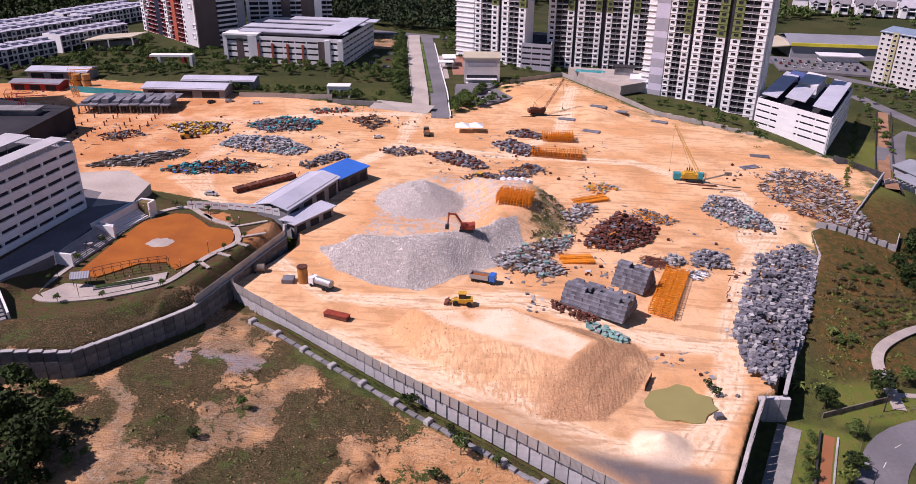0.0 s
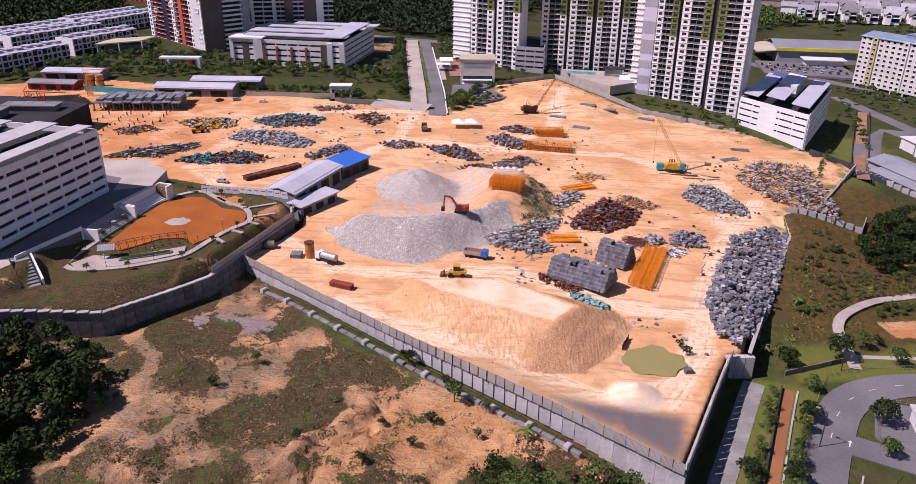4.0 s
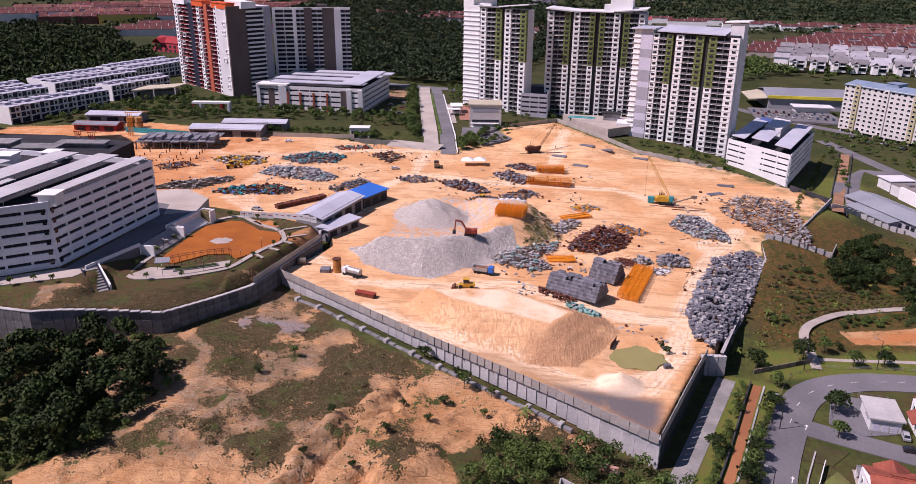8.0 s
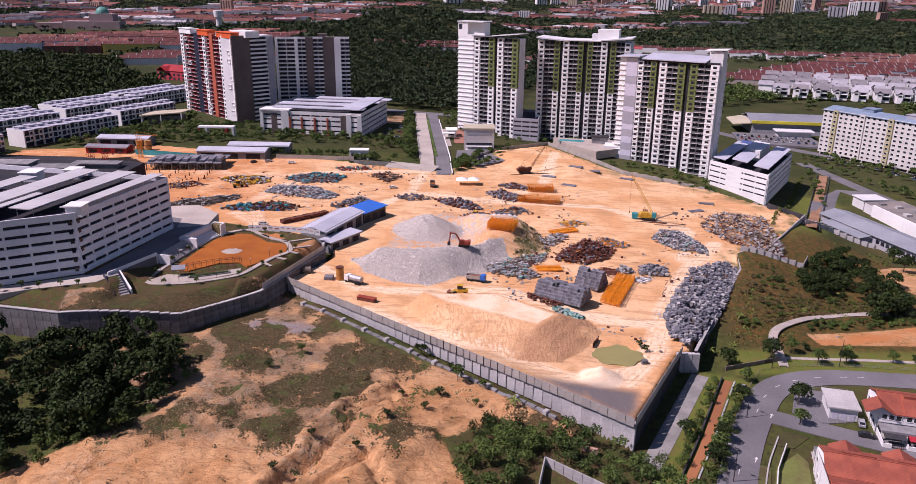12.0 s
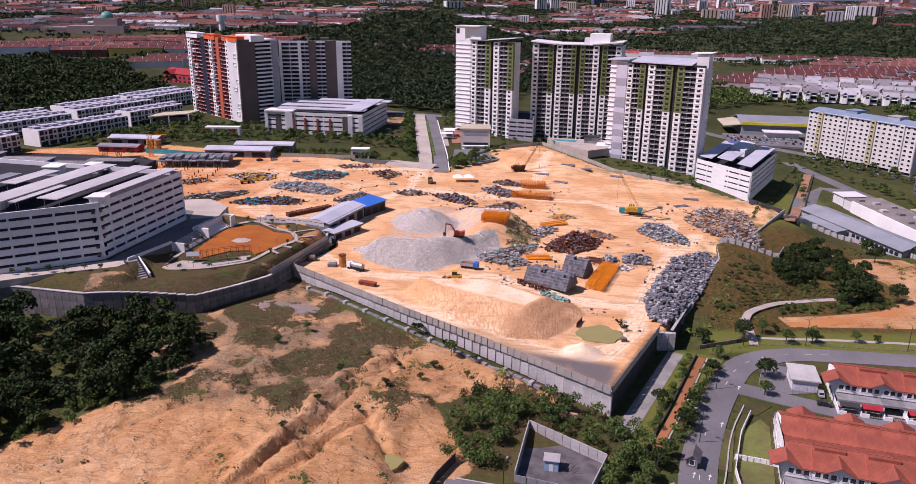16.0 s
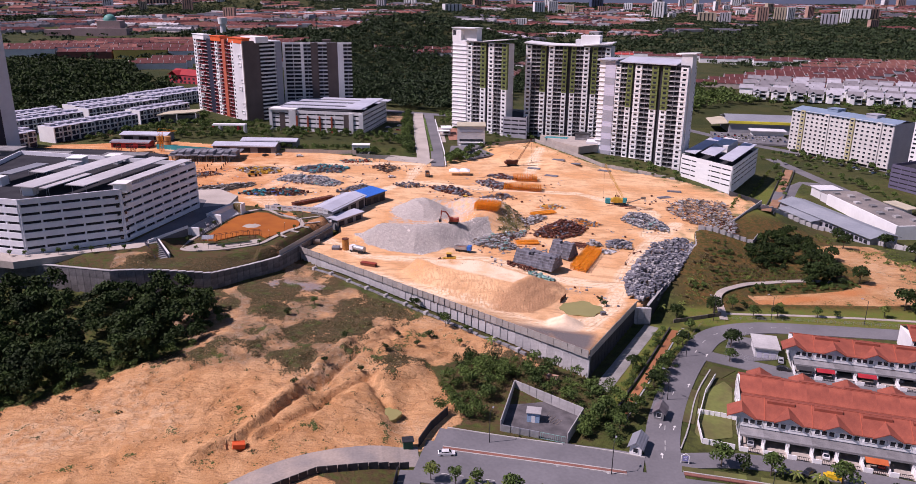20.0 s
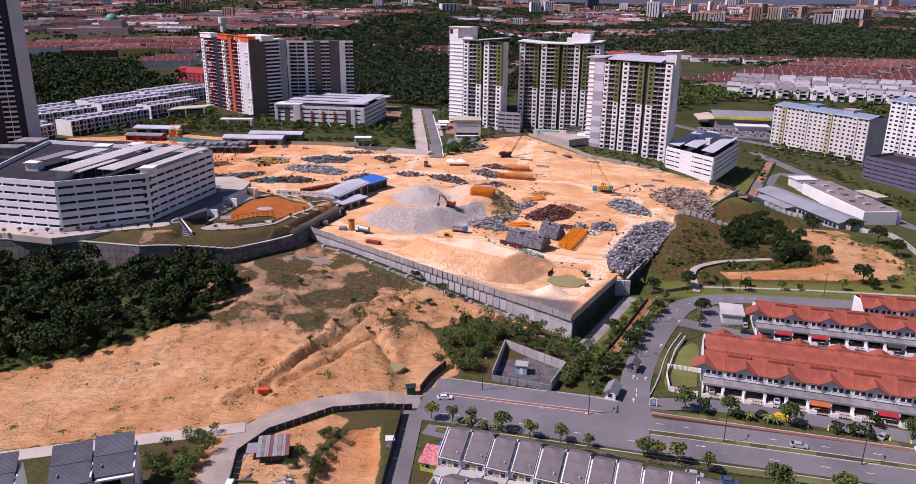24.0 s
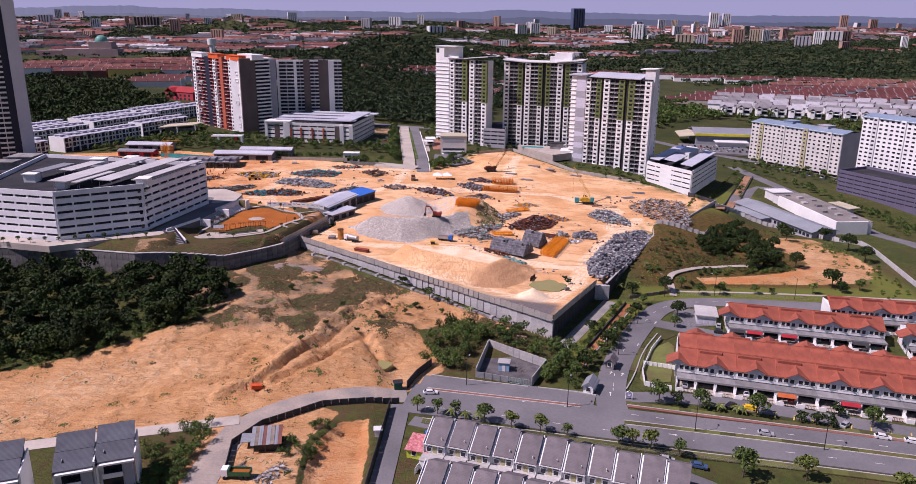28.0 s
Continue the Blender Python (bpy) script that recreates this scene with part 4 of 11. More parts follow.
# access road behind the site
laid("road", [(-19.2, 366), (-20.5, 390), (-31.6, 524), (-33, 548)], 8.4, PALEROAD, "pale concrete carriageway leading to the site gate", "road", lift=0.14)
laid("road", [(-8.8, 340), (-10.5, 385), (-22, 520), (-23.5, 548)], 8.2, ASPHALT, "grey asphalt carriageway leading to the site gate", "road", lift=0.12)
laid("road", [(-74, 560), (-44, 552), (-4, 545), (30, 540)], 11, ASPHALT, "grey asphalt cross road before the wooded hill", "road", lift=0.10)
laid("median", [(-14.6, 388), (-26.6, 525)], 1.6, LEAFB, "planted strip between two carriageways", "median", lift=0.45, smooth=False)
laid("kerb", [(-3.9, 341), (-6.0, 385), (-17.2, 520)], 0.5, WHITE, "low white wall beside the asphalt carriageway", "kerb", lift=1.0, thick=1.4, smooth=False)
laid("kerb", [(-24.4, 380), (-36, 525)], 0.5, KERB, "pale kerb of the concrete carriageway", "kerb", lift=0.5, thick=0.9, smooth=False)
laid("pavement", [(-42, 360), (-13.5, 354)], 15, PALEROAD, "dusty concrete apron at the site gate", "pavement", lift=0.10, smooth=False)
laid("pavement", [(0.6, 431), (-2.5, 482)], 8.5, mat("pink_paving", (0.36, 0.17, 0.115), (0.28, 0.135, 0.095), 0.3, 0.9, stain=0.25), "red brick paving beside the clubhouse", "pavement", lift=0.16, smooth=False)
laid("pavement", [(-8.6, 420), (-13, 482)], 6.0, PAVING, "pale paved strip at the guard house", "pavement", lift=0.15, smooth=False)
laid("road", [(248.1, 467.7), (250.3, 440.8), (254.8, 389.2), (261.5, 337.6), (264.9, 308.4), (250.1, 230.5), (245.4, 106)], 9, ASPHALT, "grey asphalt road behind the school", "road", lift=0.15)
laid("road", [(205, 640), (236, 560), (270, 500), (299.7, 478.9), (346.8, 355.5)], 10, ASPHALT, "grey asphalt road before the apartment blocks", "road", lift=0.15)
rb = thing("roundabout", Matrix.Translation((-21.8, 362, hz(-22, 362) + 0.22)), "small planted roundabout with dark soil and pale kerb", "roundabout", kind="structure")
part("kerb", Build().tube((0, 0, 0), (0, 0, 0.35), 4.6, n=28), KERB, rb)
part("planting", Build().tube((0, 0, 0.3), (0, 0, 0.6), 4.2, 3.2, n=28), DRYM, rb)

# paths, drains and yards beside the site
laid("path", [(47.5, 82.5), (49.5, 85.5), (73.5, 127.5)], 5.0, PATHCONC, "grey concrete maintenance path below the wall", "path", lift=0.10, smooth=False)
laid("drain_channel", [(50, 66), (57.5, 80.5), (62.8, 90), (81, 124.5)], 2.2, CLAYWATER, "open drain running orange with clay", "drain", lift=0.04, smooth=False)
for off, h in ((-1.7, 0.9), (1.5, 0.35)):
    laid("drain_wall", [(50 + off, 66 - off * 0.5), (57.5 + off, 80.5 - off * 0.5), (62.8 + off, 90 - off * 0.5), (81 + off, 124.5 - off * 0.5)], 0.4, BLACKWALL if off < 0 else CONCRETE, "concrete wall of an open drain", "drain wall", lift=h, thick=h + 0.6, smooth=False)
laid("path", [(101, 133.5), (102.9, 143), (103.3, 150.5), (108.3, 157.7), (121.7, 167.3), (137.1, 171.9), (150.2, 174.4), (158, 172)], 2.8, PAVING, "pale paved footpath winding through the park", "path", lift=0.25)
laid("path", [(103.5, 139), (140, 138), (200, 130)], 1.6, PAVING, "narrow pale footpath across the grass", "path", lift=0.15)
laid("drain_channel", [(168, 272), (178, 294), (190, 316), (246, 428)], 5.0, mat("drain_mud", (0.34, 0.19, 0.11), (0.24, 0.13, 0.075), 0.15, 0.9, stain=0.3), "wide earth drain of dull brown clay", "drain", lift=0.25, thick=3.0)
for off in (-3.4, 3.4):
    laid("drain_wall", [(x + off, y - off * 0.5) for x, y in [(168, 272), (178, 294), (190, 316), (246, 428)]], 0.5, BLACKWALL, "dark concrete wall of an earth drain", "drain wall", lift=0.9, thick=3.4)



def panel_wall(name, pts, width, material, label, low, high, thick=0.5, courses=1, gap=0.05, cap=None, group=""):
    """A wall of separate panels between two heights, each a function of the place."""
    w = thing(name, Matrix(), label, "wall", kind="structure")
    shared, caps = {}, Build()
    for x, y, ux, uy, d in along(pts, width)[:-1]:
        mx, my = x + ux * d / 2, y + uy * d / 2
        z0, z1 = low(mx, my), high(mx, my)
        a = math.degrees(math.atan2(uy, ux))
        for c in range(courses):
            h = (z1 - z0) / courses
            key = (round(d, 2), round(h, 1))
            if key not in shared:
                b = Build()
                b.box(-d / 2 + gap, 0, gap, d / 2 - gap, thick, round(h, 1) + 0.06)
                shared[key] = b.mesh("panel", material)
            part("panel", shared[key], None, w, m=pose(mx, my, z0 + h * c, random.uniform(-0.6, 0.6), 0, a))
        if cap:
            mm = pose(mx, my, z1, 0, 0, a)
            q = Build().box(-d / 2, -0.12, 0, d / 2, thick + 0.12, 0.22)
            caps.add([mm @ Vector(v) for v in q.v], q.f)
    if cap:
        part("coping", caps, cap, w)
    return w


site_z = lambda x, y: min(4, max(-5, 0.5 - 0.04 * x))
out_z = lambda pts_off: (lambda x, y: hz(x + pts_off[0], y + pts_off[1]) - 0.3)
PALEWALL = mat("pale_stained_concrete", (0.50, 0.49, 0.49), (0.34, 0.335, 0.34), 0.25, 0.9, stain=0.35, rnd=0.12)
# wall and sheet fence along the front of the site: the land inside lies to the left of the line
panel_wall("retaining_wall", [(-61, 174), (45, 89)], 3.0, PALEWALL, "pale stained concrete panel retaining wall below the sheet fence", out_z((-2, -2)), lambda x, y: site_z(x, y) - 0.2, 0.6, 1, 0.015)
# shaded east side of the wall, painted black where the front is pale
panel_wall("retaining_wall", [(45, 89), (68, 130)], 3.0, BLACKWALL, "concrete panel retaining wall with its shade painted black", out_z((2.2, -1.2)), lambda x, y: site_z(x, y) - 0.2, 0.6, 3, 0.10, cap=CONCRETE)
panel_wall("retaining_wall", [(66.4, 129.2), (73.4, 129.2)], 2.34, PALEWALL, "pale concrete buttress of the stepped retaining wall", lambda x, y: LOWZ - 0.3, lambda x, y: -2.4, 1.4, 3, 0.06)
panel_wall("retaining_wall", [(72.5, 130), (112, 206), (117, 224)], 3.2, BLACKWALL, "concrete retaining wall under stacked formwork, shade painted black", lambda x, y: LOWZ + 4.0 * float(sstep(132, 160, y)) - 0.5, lambda x, y: site_z(x, y) + 0.7, 0.7, 2, cap=CONCRETE)
panel_wall("retaining_wall", [(117, 224), (132, 232), (170, 284)], 3.2, CONCRETE, "grey concrete boundary wall of the site", lambda x, y: -12.0, lambda x, y: site_z(x, y) + 1.6, 0.5)
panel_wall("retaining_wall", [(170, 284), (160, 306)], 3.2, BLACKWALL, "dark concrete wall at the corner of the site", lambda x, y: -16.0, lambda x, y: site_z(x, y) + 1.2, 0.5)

fence = thing("hoarding_fence", Matrix(), "long grey sheet-metal hoarding on top of the retaining wall", "fence")
fmesh, pmesh = {}, Build().box(-0.07, 0, -0.3, 0.07, 0.12, 2.75).mesh("post", STEEL)
for pts in ([(-61, 173.6), (44.6, 88.7)], [(45.2, 89.2), (68, 129.6)]):
    for i, (x, y, ux, uy, d) in enumerate(along(pts, 2.45)[:-1]):
        mx, my = x + ux * d / 2, y + uy * d / 2
        a = math.degrees(math.atan2(uy, ux))
        k = round(d, 2)
        if k not in fmesh:
            fmesh[k] = Build().box(-d / 2 + 0.04, -0.03, 0.15, d / 2 - 0.04, 0.03, 2.6).box(-d / 2, -0.06, 2.55, d / 2, 0.06, 2.66).mesh("panel", HOARD)
        part("panel", fmesh[k], None, fence, m=pose(mx, my, site_z(mx, my) - 0.25 + random.uniform(-0.06, 0.06), random.uniform(-1.5, 1.5), 0, a))
        if i % 2 == 0:
            part("post", pmesh, None, fence, m=pose(x, y, site_z(x, y) - 0.3, 0, 0, a))
drain = thing("wall_drain", Matrix(), "stepped concrete drain with grey cover slabs at the wall foot", "drain", kind="structure")
for i, (x, y, ux, uy, d) in enumerate(along([(-50, 162.5), (28, 100.2)], 3.2)[:-1]):
    mx, my = x + ux * d / 2 - 1.1, y + uy * d / 2 - 1.3
    part("cover_slab", Build().box(-d / 2 + 0.08, -0.55, -1.2, d / 2 - 0.08, 0.55, 0.2), DARKCONC, drain, m=pose(mx, my, hz(mx - 1, my - 1) + 0.25, 0, 0, math.degrees(math.atan2(uy, ux))))
    if i % 3 == 0:
        part("sump", Build().box(-0.6, -0.9, -1.5, 0.6, 0.9, 0.55).box(-0.45, -0.7, 0.55, 0.45, 0.7, 0.65), CONCRETE, drain, m=pose(mx - ux * d / 2, my - uy * d / 2, hz(mx - 1, my - 1) + 0.5, 0, 0, math.degrees(math.atan2(uy, ux))))

# stone-faced wall of the raised terrace
panel_wall("terrace_wall", [(-250, 139), (-191, 137.6), (-140, 134.6), (-116, 129.6), (-83, 135.6), (-64, 158), (-50, 198.6), (-52, 208)], 2.7, WALLSTONE, "grey stone-faced retaining wall round the raised terrace",
           lambda x, y: min(hz(x + 2.2, y - 2.2), hz(x, y - 3)) - 0.6, lambda x, y: 5.35 + 4.2 * float(sstep(-64, -112, x)), 0.9, 3, 0.06, cap=CONCRETE)
tf = thing("terrace_fence", Matrix(), "thin dark steel mesh fence along the terrace edge", "fence")
for i, (x, y, ux, uy, d) in enumerate(along([(-191, 139.6), (-140, 136.6), (-116, 131.6), (-83.5, 137.8), (-65.5, 160)], 3.0)[:-1]):
    b = Build().beam((0, 0, 0), (0, 0, 1.9), 0.035).beam((0, 0, 1.85), (d, 0, 1.85), 0.025).beam((0, 0, 0.9), (d, 0, 0.9), 0.025)
    part("fence_bay", b, STEEL, tf, m=pose(x, y, 5.2 + 4.2 * float(sstep(-64, -112, x)), 0, 0, math.degrees(math.atan2(uy, ux))))
b = Build()
for x, y, ux, uy, d in along([(-64, 159.5), (-50.5, 199), (-52, 207)], 2.4)[:-1]:
    part("sheet_panel", Build().box(0.03, -0.04, 0, d - 0.03, 0.04, 2.2), HOARD, tf, m=pose(x, y, 5.3, 0, 0, math.degrees(math.atan2(uy, ux))))

# boundary walls and fences in the lower ground
panel_wall("boundary_wall", [(167.7, 278.5), (187.6, 290), (206.1, 276), (214.4, 228.1), (221, 213.8), (208.6, 142.8)], 3.5, PALEWALL, "pale concrete boundary wall of the school", lambda x, y: hz(x, y) - 0.3, lambda x, y: hz(x, y) + 2.3, 0.25)
panel_wall("boundary_wall", [(82, 130.5), (101, 137)], 3.0, WOODGREY, "low brown boundary wall beside the park", lambda x, y: hz(x, y) - 0.3, lambda x, y: hz(x, y) + 1.4, 0.25)
panel_wall("boundary_wall", [(118, 226), (140, 214), (146, 224)], 3.0, CONCRETE, "grey precast boundary wall on the park slope", lambda x, y: hz(x, y) - 0.3, lambda x, y: hz(x, y) + 2.0, 0.25)
panel_wall("boundary_wall", [(-4.2, 52), (-1.5, 60), (3, 68)], 2.4, BLACKWALL, "dark sheet fence at the end of the road", lambda x, y: hz(x, y) - 0.3, lambda x, y: LOWZ + 2.6, 0.15)
panel_wall("boundary_wall", [(-6, 43), (-28, 39.5), (-43, 29), (-48.5, 19), (-46.5, 4)], 2.4, BLACKWALL, "dark corrugated sheet fence beside the gravel track", lambda x, y: hz(x, y) - 0.5, lambda x, y: hz(x, y) + 1.9, 0.12)
panel_wall("boundary_wall", [(-8.7, 40), (-11.3, 3), (-15, -40)], 2.6, BLACKWALL, "tall dark mesh fence beside the side lane", lambda x, y: hz(x, y) - 0.3, lambda x, y: LOWZ + 2.6, 0.12)


def open_fence(name, pts, label, m, h=1.3, z=None, step=3.0):
    f = thing(name, Matrix(), label, "fence")
    for x, y, ux, uy, d in along(pts, step)[:-1]:
        b = Build().beam((0, 0, 0), (0, 0, h), 0.06)
        for k in (0.35, 0.65, 0.98):
            b.beam((0, 0, h * k), (d, 0, h * k), 0.035)
        part("fence_bay", b, m, f, m=pose(x, y, hz(x, y) if z is None else z, 0, 0, math.degrees(math.atan2(uy, ux))))
    return f


open_fence("roadside_fence", [(2, 31), (28, 25.5), (57, 17.8), (98, 9)], "pale steel rail fence along the roadside trees", GALV)
open_fence("park_fence", [(63, 74), (72, 96), (84, 118), (92, 130), (104, 133)], "low timber post fence beside the estate road", WOODGREY, 1.1)
open_fence("park_fence", [(104, 134), (125, 133.5), (200, 124)], "grey steel railing between park and estate road", GALV, 1.2)


# ---------- tall blocks ----------
def frame_at(p0, p1, z):
    """Pose at p0 with x towards p1 and y away from the viewer's side of that line; and the length."""
    a = math.atan2(p1[1] - p0[1], p1[0] - p0[0])
    return pose(p0[0], p0[1], z, 0, 0, math.degrees(a)), math.hypot(p1[0] - p0[0], p1[1] - p0[1])


def window_mesh(w, h, ledge, wallm=None):
    """A window with a raised frame, a dark pane and a ledge below."""
    b = Build()
    b.use(0).box(-w / 2 - 0.12, -0.10, -0.12, w / 2 + 0.12, 0.02, 0).box(-w / 2 - 0.12, -0.10, h, w / 2 + 0.12, 0.02, h + 0.12)
    b.box(-w / 2 - 0.12, -0.10, 0, -w / 2, 0.02, h).box(w / 2, -0.10, 0, w / 2 + 0.12, 0.02, h)
    b.use(1).box(-w / 2, -0.05, 0, w / 2, 0.01, h)
    b.use(0)
    if ledge:
        b.box(-ledge / 2, -0.28, -0.95, ledge / 2, 0.02, -0.72)
    return b.mesh("window", [wallm or WHITE, GLASS])


def balcony_mesh(w, d, rail):
    b = Build()
    b.use(0).box(-w / 2, 0, -0.12, w / 2, d, 0.10)
    b.use(1).box(-w / 2, 0, 0.1, w / 2, 0.06, 1.05).box(-w / 2 + w * 0.48, 0.06, 0.1, -w / 2 + w * 0.52, d, 2.9)
    return b.mesh("balcony", [WHITE, rail])


RAIL = mat("smoked_balustrade", (0.16, 0.16, 0.175), (0.12, 0.12, 0.13), 0.5, 0.4, stain=0.2)
REDRAIL = mat("dark_red_balustrade", (0.20, 0.025, 0.03), (0.15, 0.02, 0.025), 0.5, 0.6, stain=0.2)


def highrise(name, p0, p1, depth, z, floors, sh, cols, label, rail=RAIL, wall=WHITE, side=OFFWHITE, green_from=0.5, sink=3.0):
    """A tower whose front is a row of columns: kinds w pier with windows, g pier that turns green higher up, r recess with balconies,
    d dark slot, s plain wall, l striped slab with ledges, p grey and lilac panels, k brown, o terracotta, b black."""
    m, width = frame_at(p0, p1, z)
    t = thing(name, m, label, "apartment tower")
    total = sum(c[1] for c in cols)
    top = floors * sh
    part("body", Build().box(0.05, 2.0, -sink, width - 0.05, depth, top), side, t)
    x = 0.0
    meshes = {}

    def shared(key, make):
        if key not in meshes:
            meshes[key] = make()
        return meshes[key]

    for kind, share in cols:
        w = width * share / total
        cx = x + w / 2
        if kind in "wg":
            g0 = int(floors * green_from)
            part("pier", Build().box(x, 0, -sink, x + w, 2.2, (g0 * sh if kind == "g" else top)), wall, t)
            if kind == "g":
                part("pier", Build().box(x, 0.02, g0 * sh, x + w, 2.2, top), GREENPAINT, t, "olive green painted pier")
            for f in range(floors):
                gm_ = GREENPAINT if kind == "g" and f >= g0 else wall
                me = shared(("w", round(w, 1), gm_.name), lambda: window_mesh(min(2.2, w * 0.56), 1.4, w, gm_ if kind == "g" and f >= g0 and f % 3 else WHITE))
                part("window", me, None, t, m=pose(cx, 0, f * sh + 1.05))
        elif kind == "r":
            # back wall painted near-black for the recess's shade
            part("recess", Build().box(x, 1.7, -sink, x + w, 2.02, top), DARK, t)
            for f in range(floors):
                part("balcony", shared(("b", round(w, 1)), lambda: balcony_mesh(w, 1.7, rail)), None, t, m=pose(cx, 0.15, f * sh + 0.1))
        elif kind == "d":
            # slot shade painted near-black too
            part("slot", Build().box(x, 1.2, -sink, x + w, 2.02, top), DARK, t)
        elif kind == "l":
            part("slab_wall", Build().box(x, -0.4, -sink, x + w, 2.2, top + 1.5), wall, t)
            for f in range(floors):
                part("ledge", shared(("l", round(w, 1)), lambda: Build().box(-w / 2 - 0.5, -0.65, 0, w / 2 - 0.3, 0.3, 0.35).mesh("ledge", wall)), None, t, m=pose(cx, -0.3, f * sh + 0.3))
        elif kind == "p":
            part("slab_wall", Build().box(x, -0.4, -sink, x + w, 2.2, top + 1.5), LILAC, t)
            zz = 0.0
            for k, hh in enumerate((3.4, 6.0, 3.8, 4.4, 4.2, 4.4, 3.6, 7.5, 3.4, 6.5, 7.6, 4.6, 5.0)):
                if k % 2 and zz + hh < top + 1:
                    part("panel", Build().box(x + 0.02, -0.48, zz, x + w - 0.02, -0.3, zz + hh), GREYPAINT, t)
                zz += hh
        else:
            mm = {"s": wall, "k": BROWNPAINT, "o": TERRACOTTA, "b": NAVY}[kind]
            part("stripe_wall" if kind != "s" else "plain_wall", Build().box(x, -0.25 if kind != "b" else 0.4, -sink, x + w, 2.2, top + (1.5 if kind in "ko" else 0.6)), mm, t)
        x += w
    return t, width, top


A, wA, hA = highrise("apartment_tower", (-2, 486), (38.6, 458), 10, 0.8, 22, 3.02, [("l", 14), ("w", 5), ("r", 8), ("g", 5), ("d", 2.5), ("w", 5), ("r", 7.5), ("g", 5)], "tall white and olive green apartment tower with a grey crown slab")
part("crown", Build().box(-0.2, -0.5, hA, 8, 9.8, hA + 10).box(8, 3, hA, 20, 9.8, hA + 9.6), WHITE, A)
part("crown_cap", Build().box(-0.8, -1.2, hA + 10, 21, 10.4, hA + 10.6), OFFWHITE, A)
part("crown_opening", Build().box(0.4, -0.62, hA + 5.0, 3.2, -0.45, hA + 8.6), DARK, A)
part("roof_canopy", Build().prism([(12.6, -1.5), (31, -1.5), (31, 10), (12.6, 10)], hA + 0.6, hA + 1.1), DARKCONC, A)
part("roof_canopy", Build().prism([(29.5, -2.5), (51.5, -2.5), (51.5, 10.5), (29.5, 10.5)], lambda x, y: hA + 1.2 + (x - 29.5) * 0.09, lambda x, y: hA + 1.8 + (x - 29.5) * 0.09), OFFWHITE, A)
B, wB, hB = highrise("apartment_tower", (53, 466), (113, 447), 24, -1.2, 22, 3.06, [("s", 0.6), ("w", 5), ("r", 9), ("g", 5), ("d", 2.5), ("w", 5.5), ("r", 8), ("g", 4.5), ("d", 3.5), ("g", 4.5), ("r", 7), ("w", 5.5), ("d", 2.5), ("g", 5), ("r", 7), ("w", 5)], "wide white and olive green apartment tower with dark balconies")
part("roof_canopy", Build().prism([(-1, -2), (17, -2), (17, 22), (-1, 22)], lambda x, y: hB + 1.6 - x * 0.08, lambda x, y: hB + 2.4 - x * 0.08).prism([(17, -1), (43, -1), (43, 22), (17, 22)], hB + 0.4, hB + 1.0)
     .prism([(43, -2), (64, -2), (64, 22), (43, 22)], lambda x, y: hB + 0.9 + (x - 43) * 0.08, lambda x, y: hB + 1.6 + (x - 43) * 0.08), OFFWHITE, B)
part("crown", Build().box(40, 4, hB, 54, 16, hB + 8), WHITE, B)
part("stair_house", Build().box(36, 5, hB, 41, 12, hB + 5), OFFWHITE, B)
C, wC, hC = highrise("apartment_tower", (99.3, 409.6), (150, 376.2), 17, -10, 22, 3.125, [("l", 4.5), ("p", 8), ("w", 4), ("r", 5), ("g", 4), ("d", 2), ("w", 5), ("r", 7.5), ("g", 5), ("d", 3), ("g", 5), ("r", 8), ("w", 5.5)], "white and olive green apartment tower with a panelled slab end", green_from=0.62)
part("roof_canopy", Build().prism([(-1.5, -2.2), (13, -2.2), (13, 16), (-1.5, 16)], lambda x, y: hC + 1.8 + x * 0.03, lambda x, y: hC + 2.6 + x * 0.03).prism([(14, -1), (53, -1.5), (53, 17.5), (14, 17.5)], lambda x, y: hC + 1.2 + y * 0.12, lambda x, y: hC + 1.8 + y * 0.12), ROOFMETAL, C)
# near-black fill put in for the shade gap under the canopy
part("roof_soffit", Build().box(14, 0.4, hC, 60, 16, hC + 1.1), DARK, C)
part("crown", Build().box(54, 4, -3, wC + 0.6, 12.5, hC + 7.6), OFFWHITE, C)
part("crown_cap", Build().prism([(50.5, 3), (63.5, 3), (63.5, 13.5), (50.5, 13.5)], lambda x, y: hC + 7.6 + (x - 50.5) * 0.06, lambda x, y: hC + 8.2 + (x - 50.5) * 0.06), WHITE, C)
sm = window_mesh(1.2, 1.1, 0)
for f in range(22):
    b = Build()
    for k in range(1):
        b.box(wC - 0.05, 14.2 + k * 6, f * 3.125 + 1.2, wC + 0.06, 15.4 + k * 6, f * 3.125 + 2.4)
    tagged(part("window", b, GLASS, C), kind="stuff")

# red-accented tower in two wings
D, wD, hD = highrise("apartment_tower", (-225, 549), (-164, 484), 20, 1.0, 21, 3.02, [("w", 3.5), ("r", 12), ("b", 5), ("r", 5), ("w", 3), ("r", 5), ("o", 3.5), ("r", 6.5), ("w", 3), ("r", 8), ("s", 3)],
                      "white apartment tower with red balconies and terracotta stripes", rail=REDRAIL)
for x0, x1 in ((0, 21), (33, 51), (65, 88)):
    part("parapet", Build().box(x0, -0.4, hD - 0.5, x1, 6, hD + 3.2).box(x0 - 0.4, -0.9, hD + 3.2, x1 + 0.4, 6.4, hD + 3.7), ORANGEPAINT if x0 else WHITE, D)
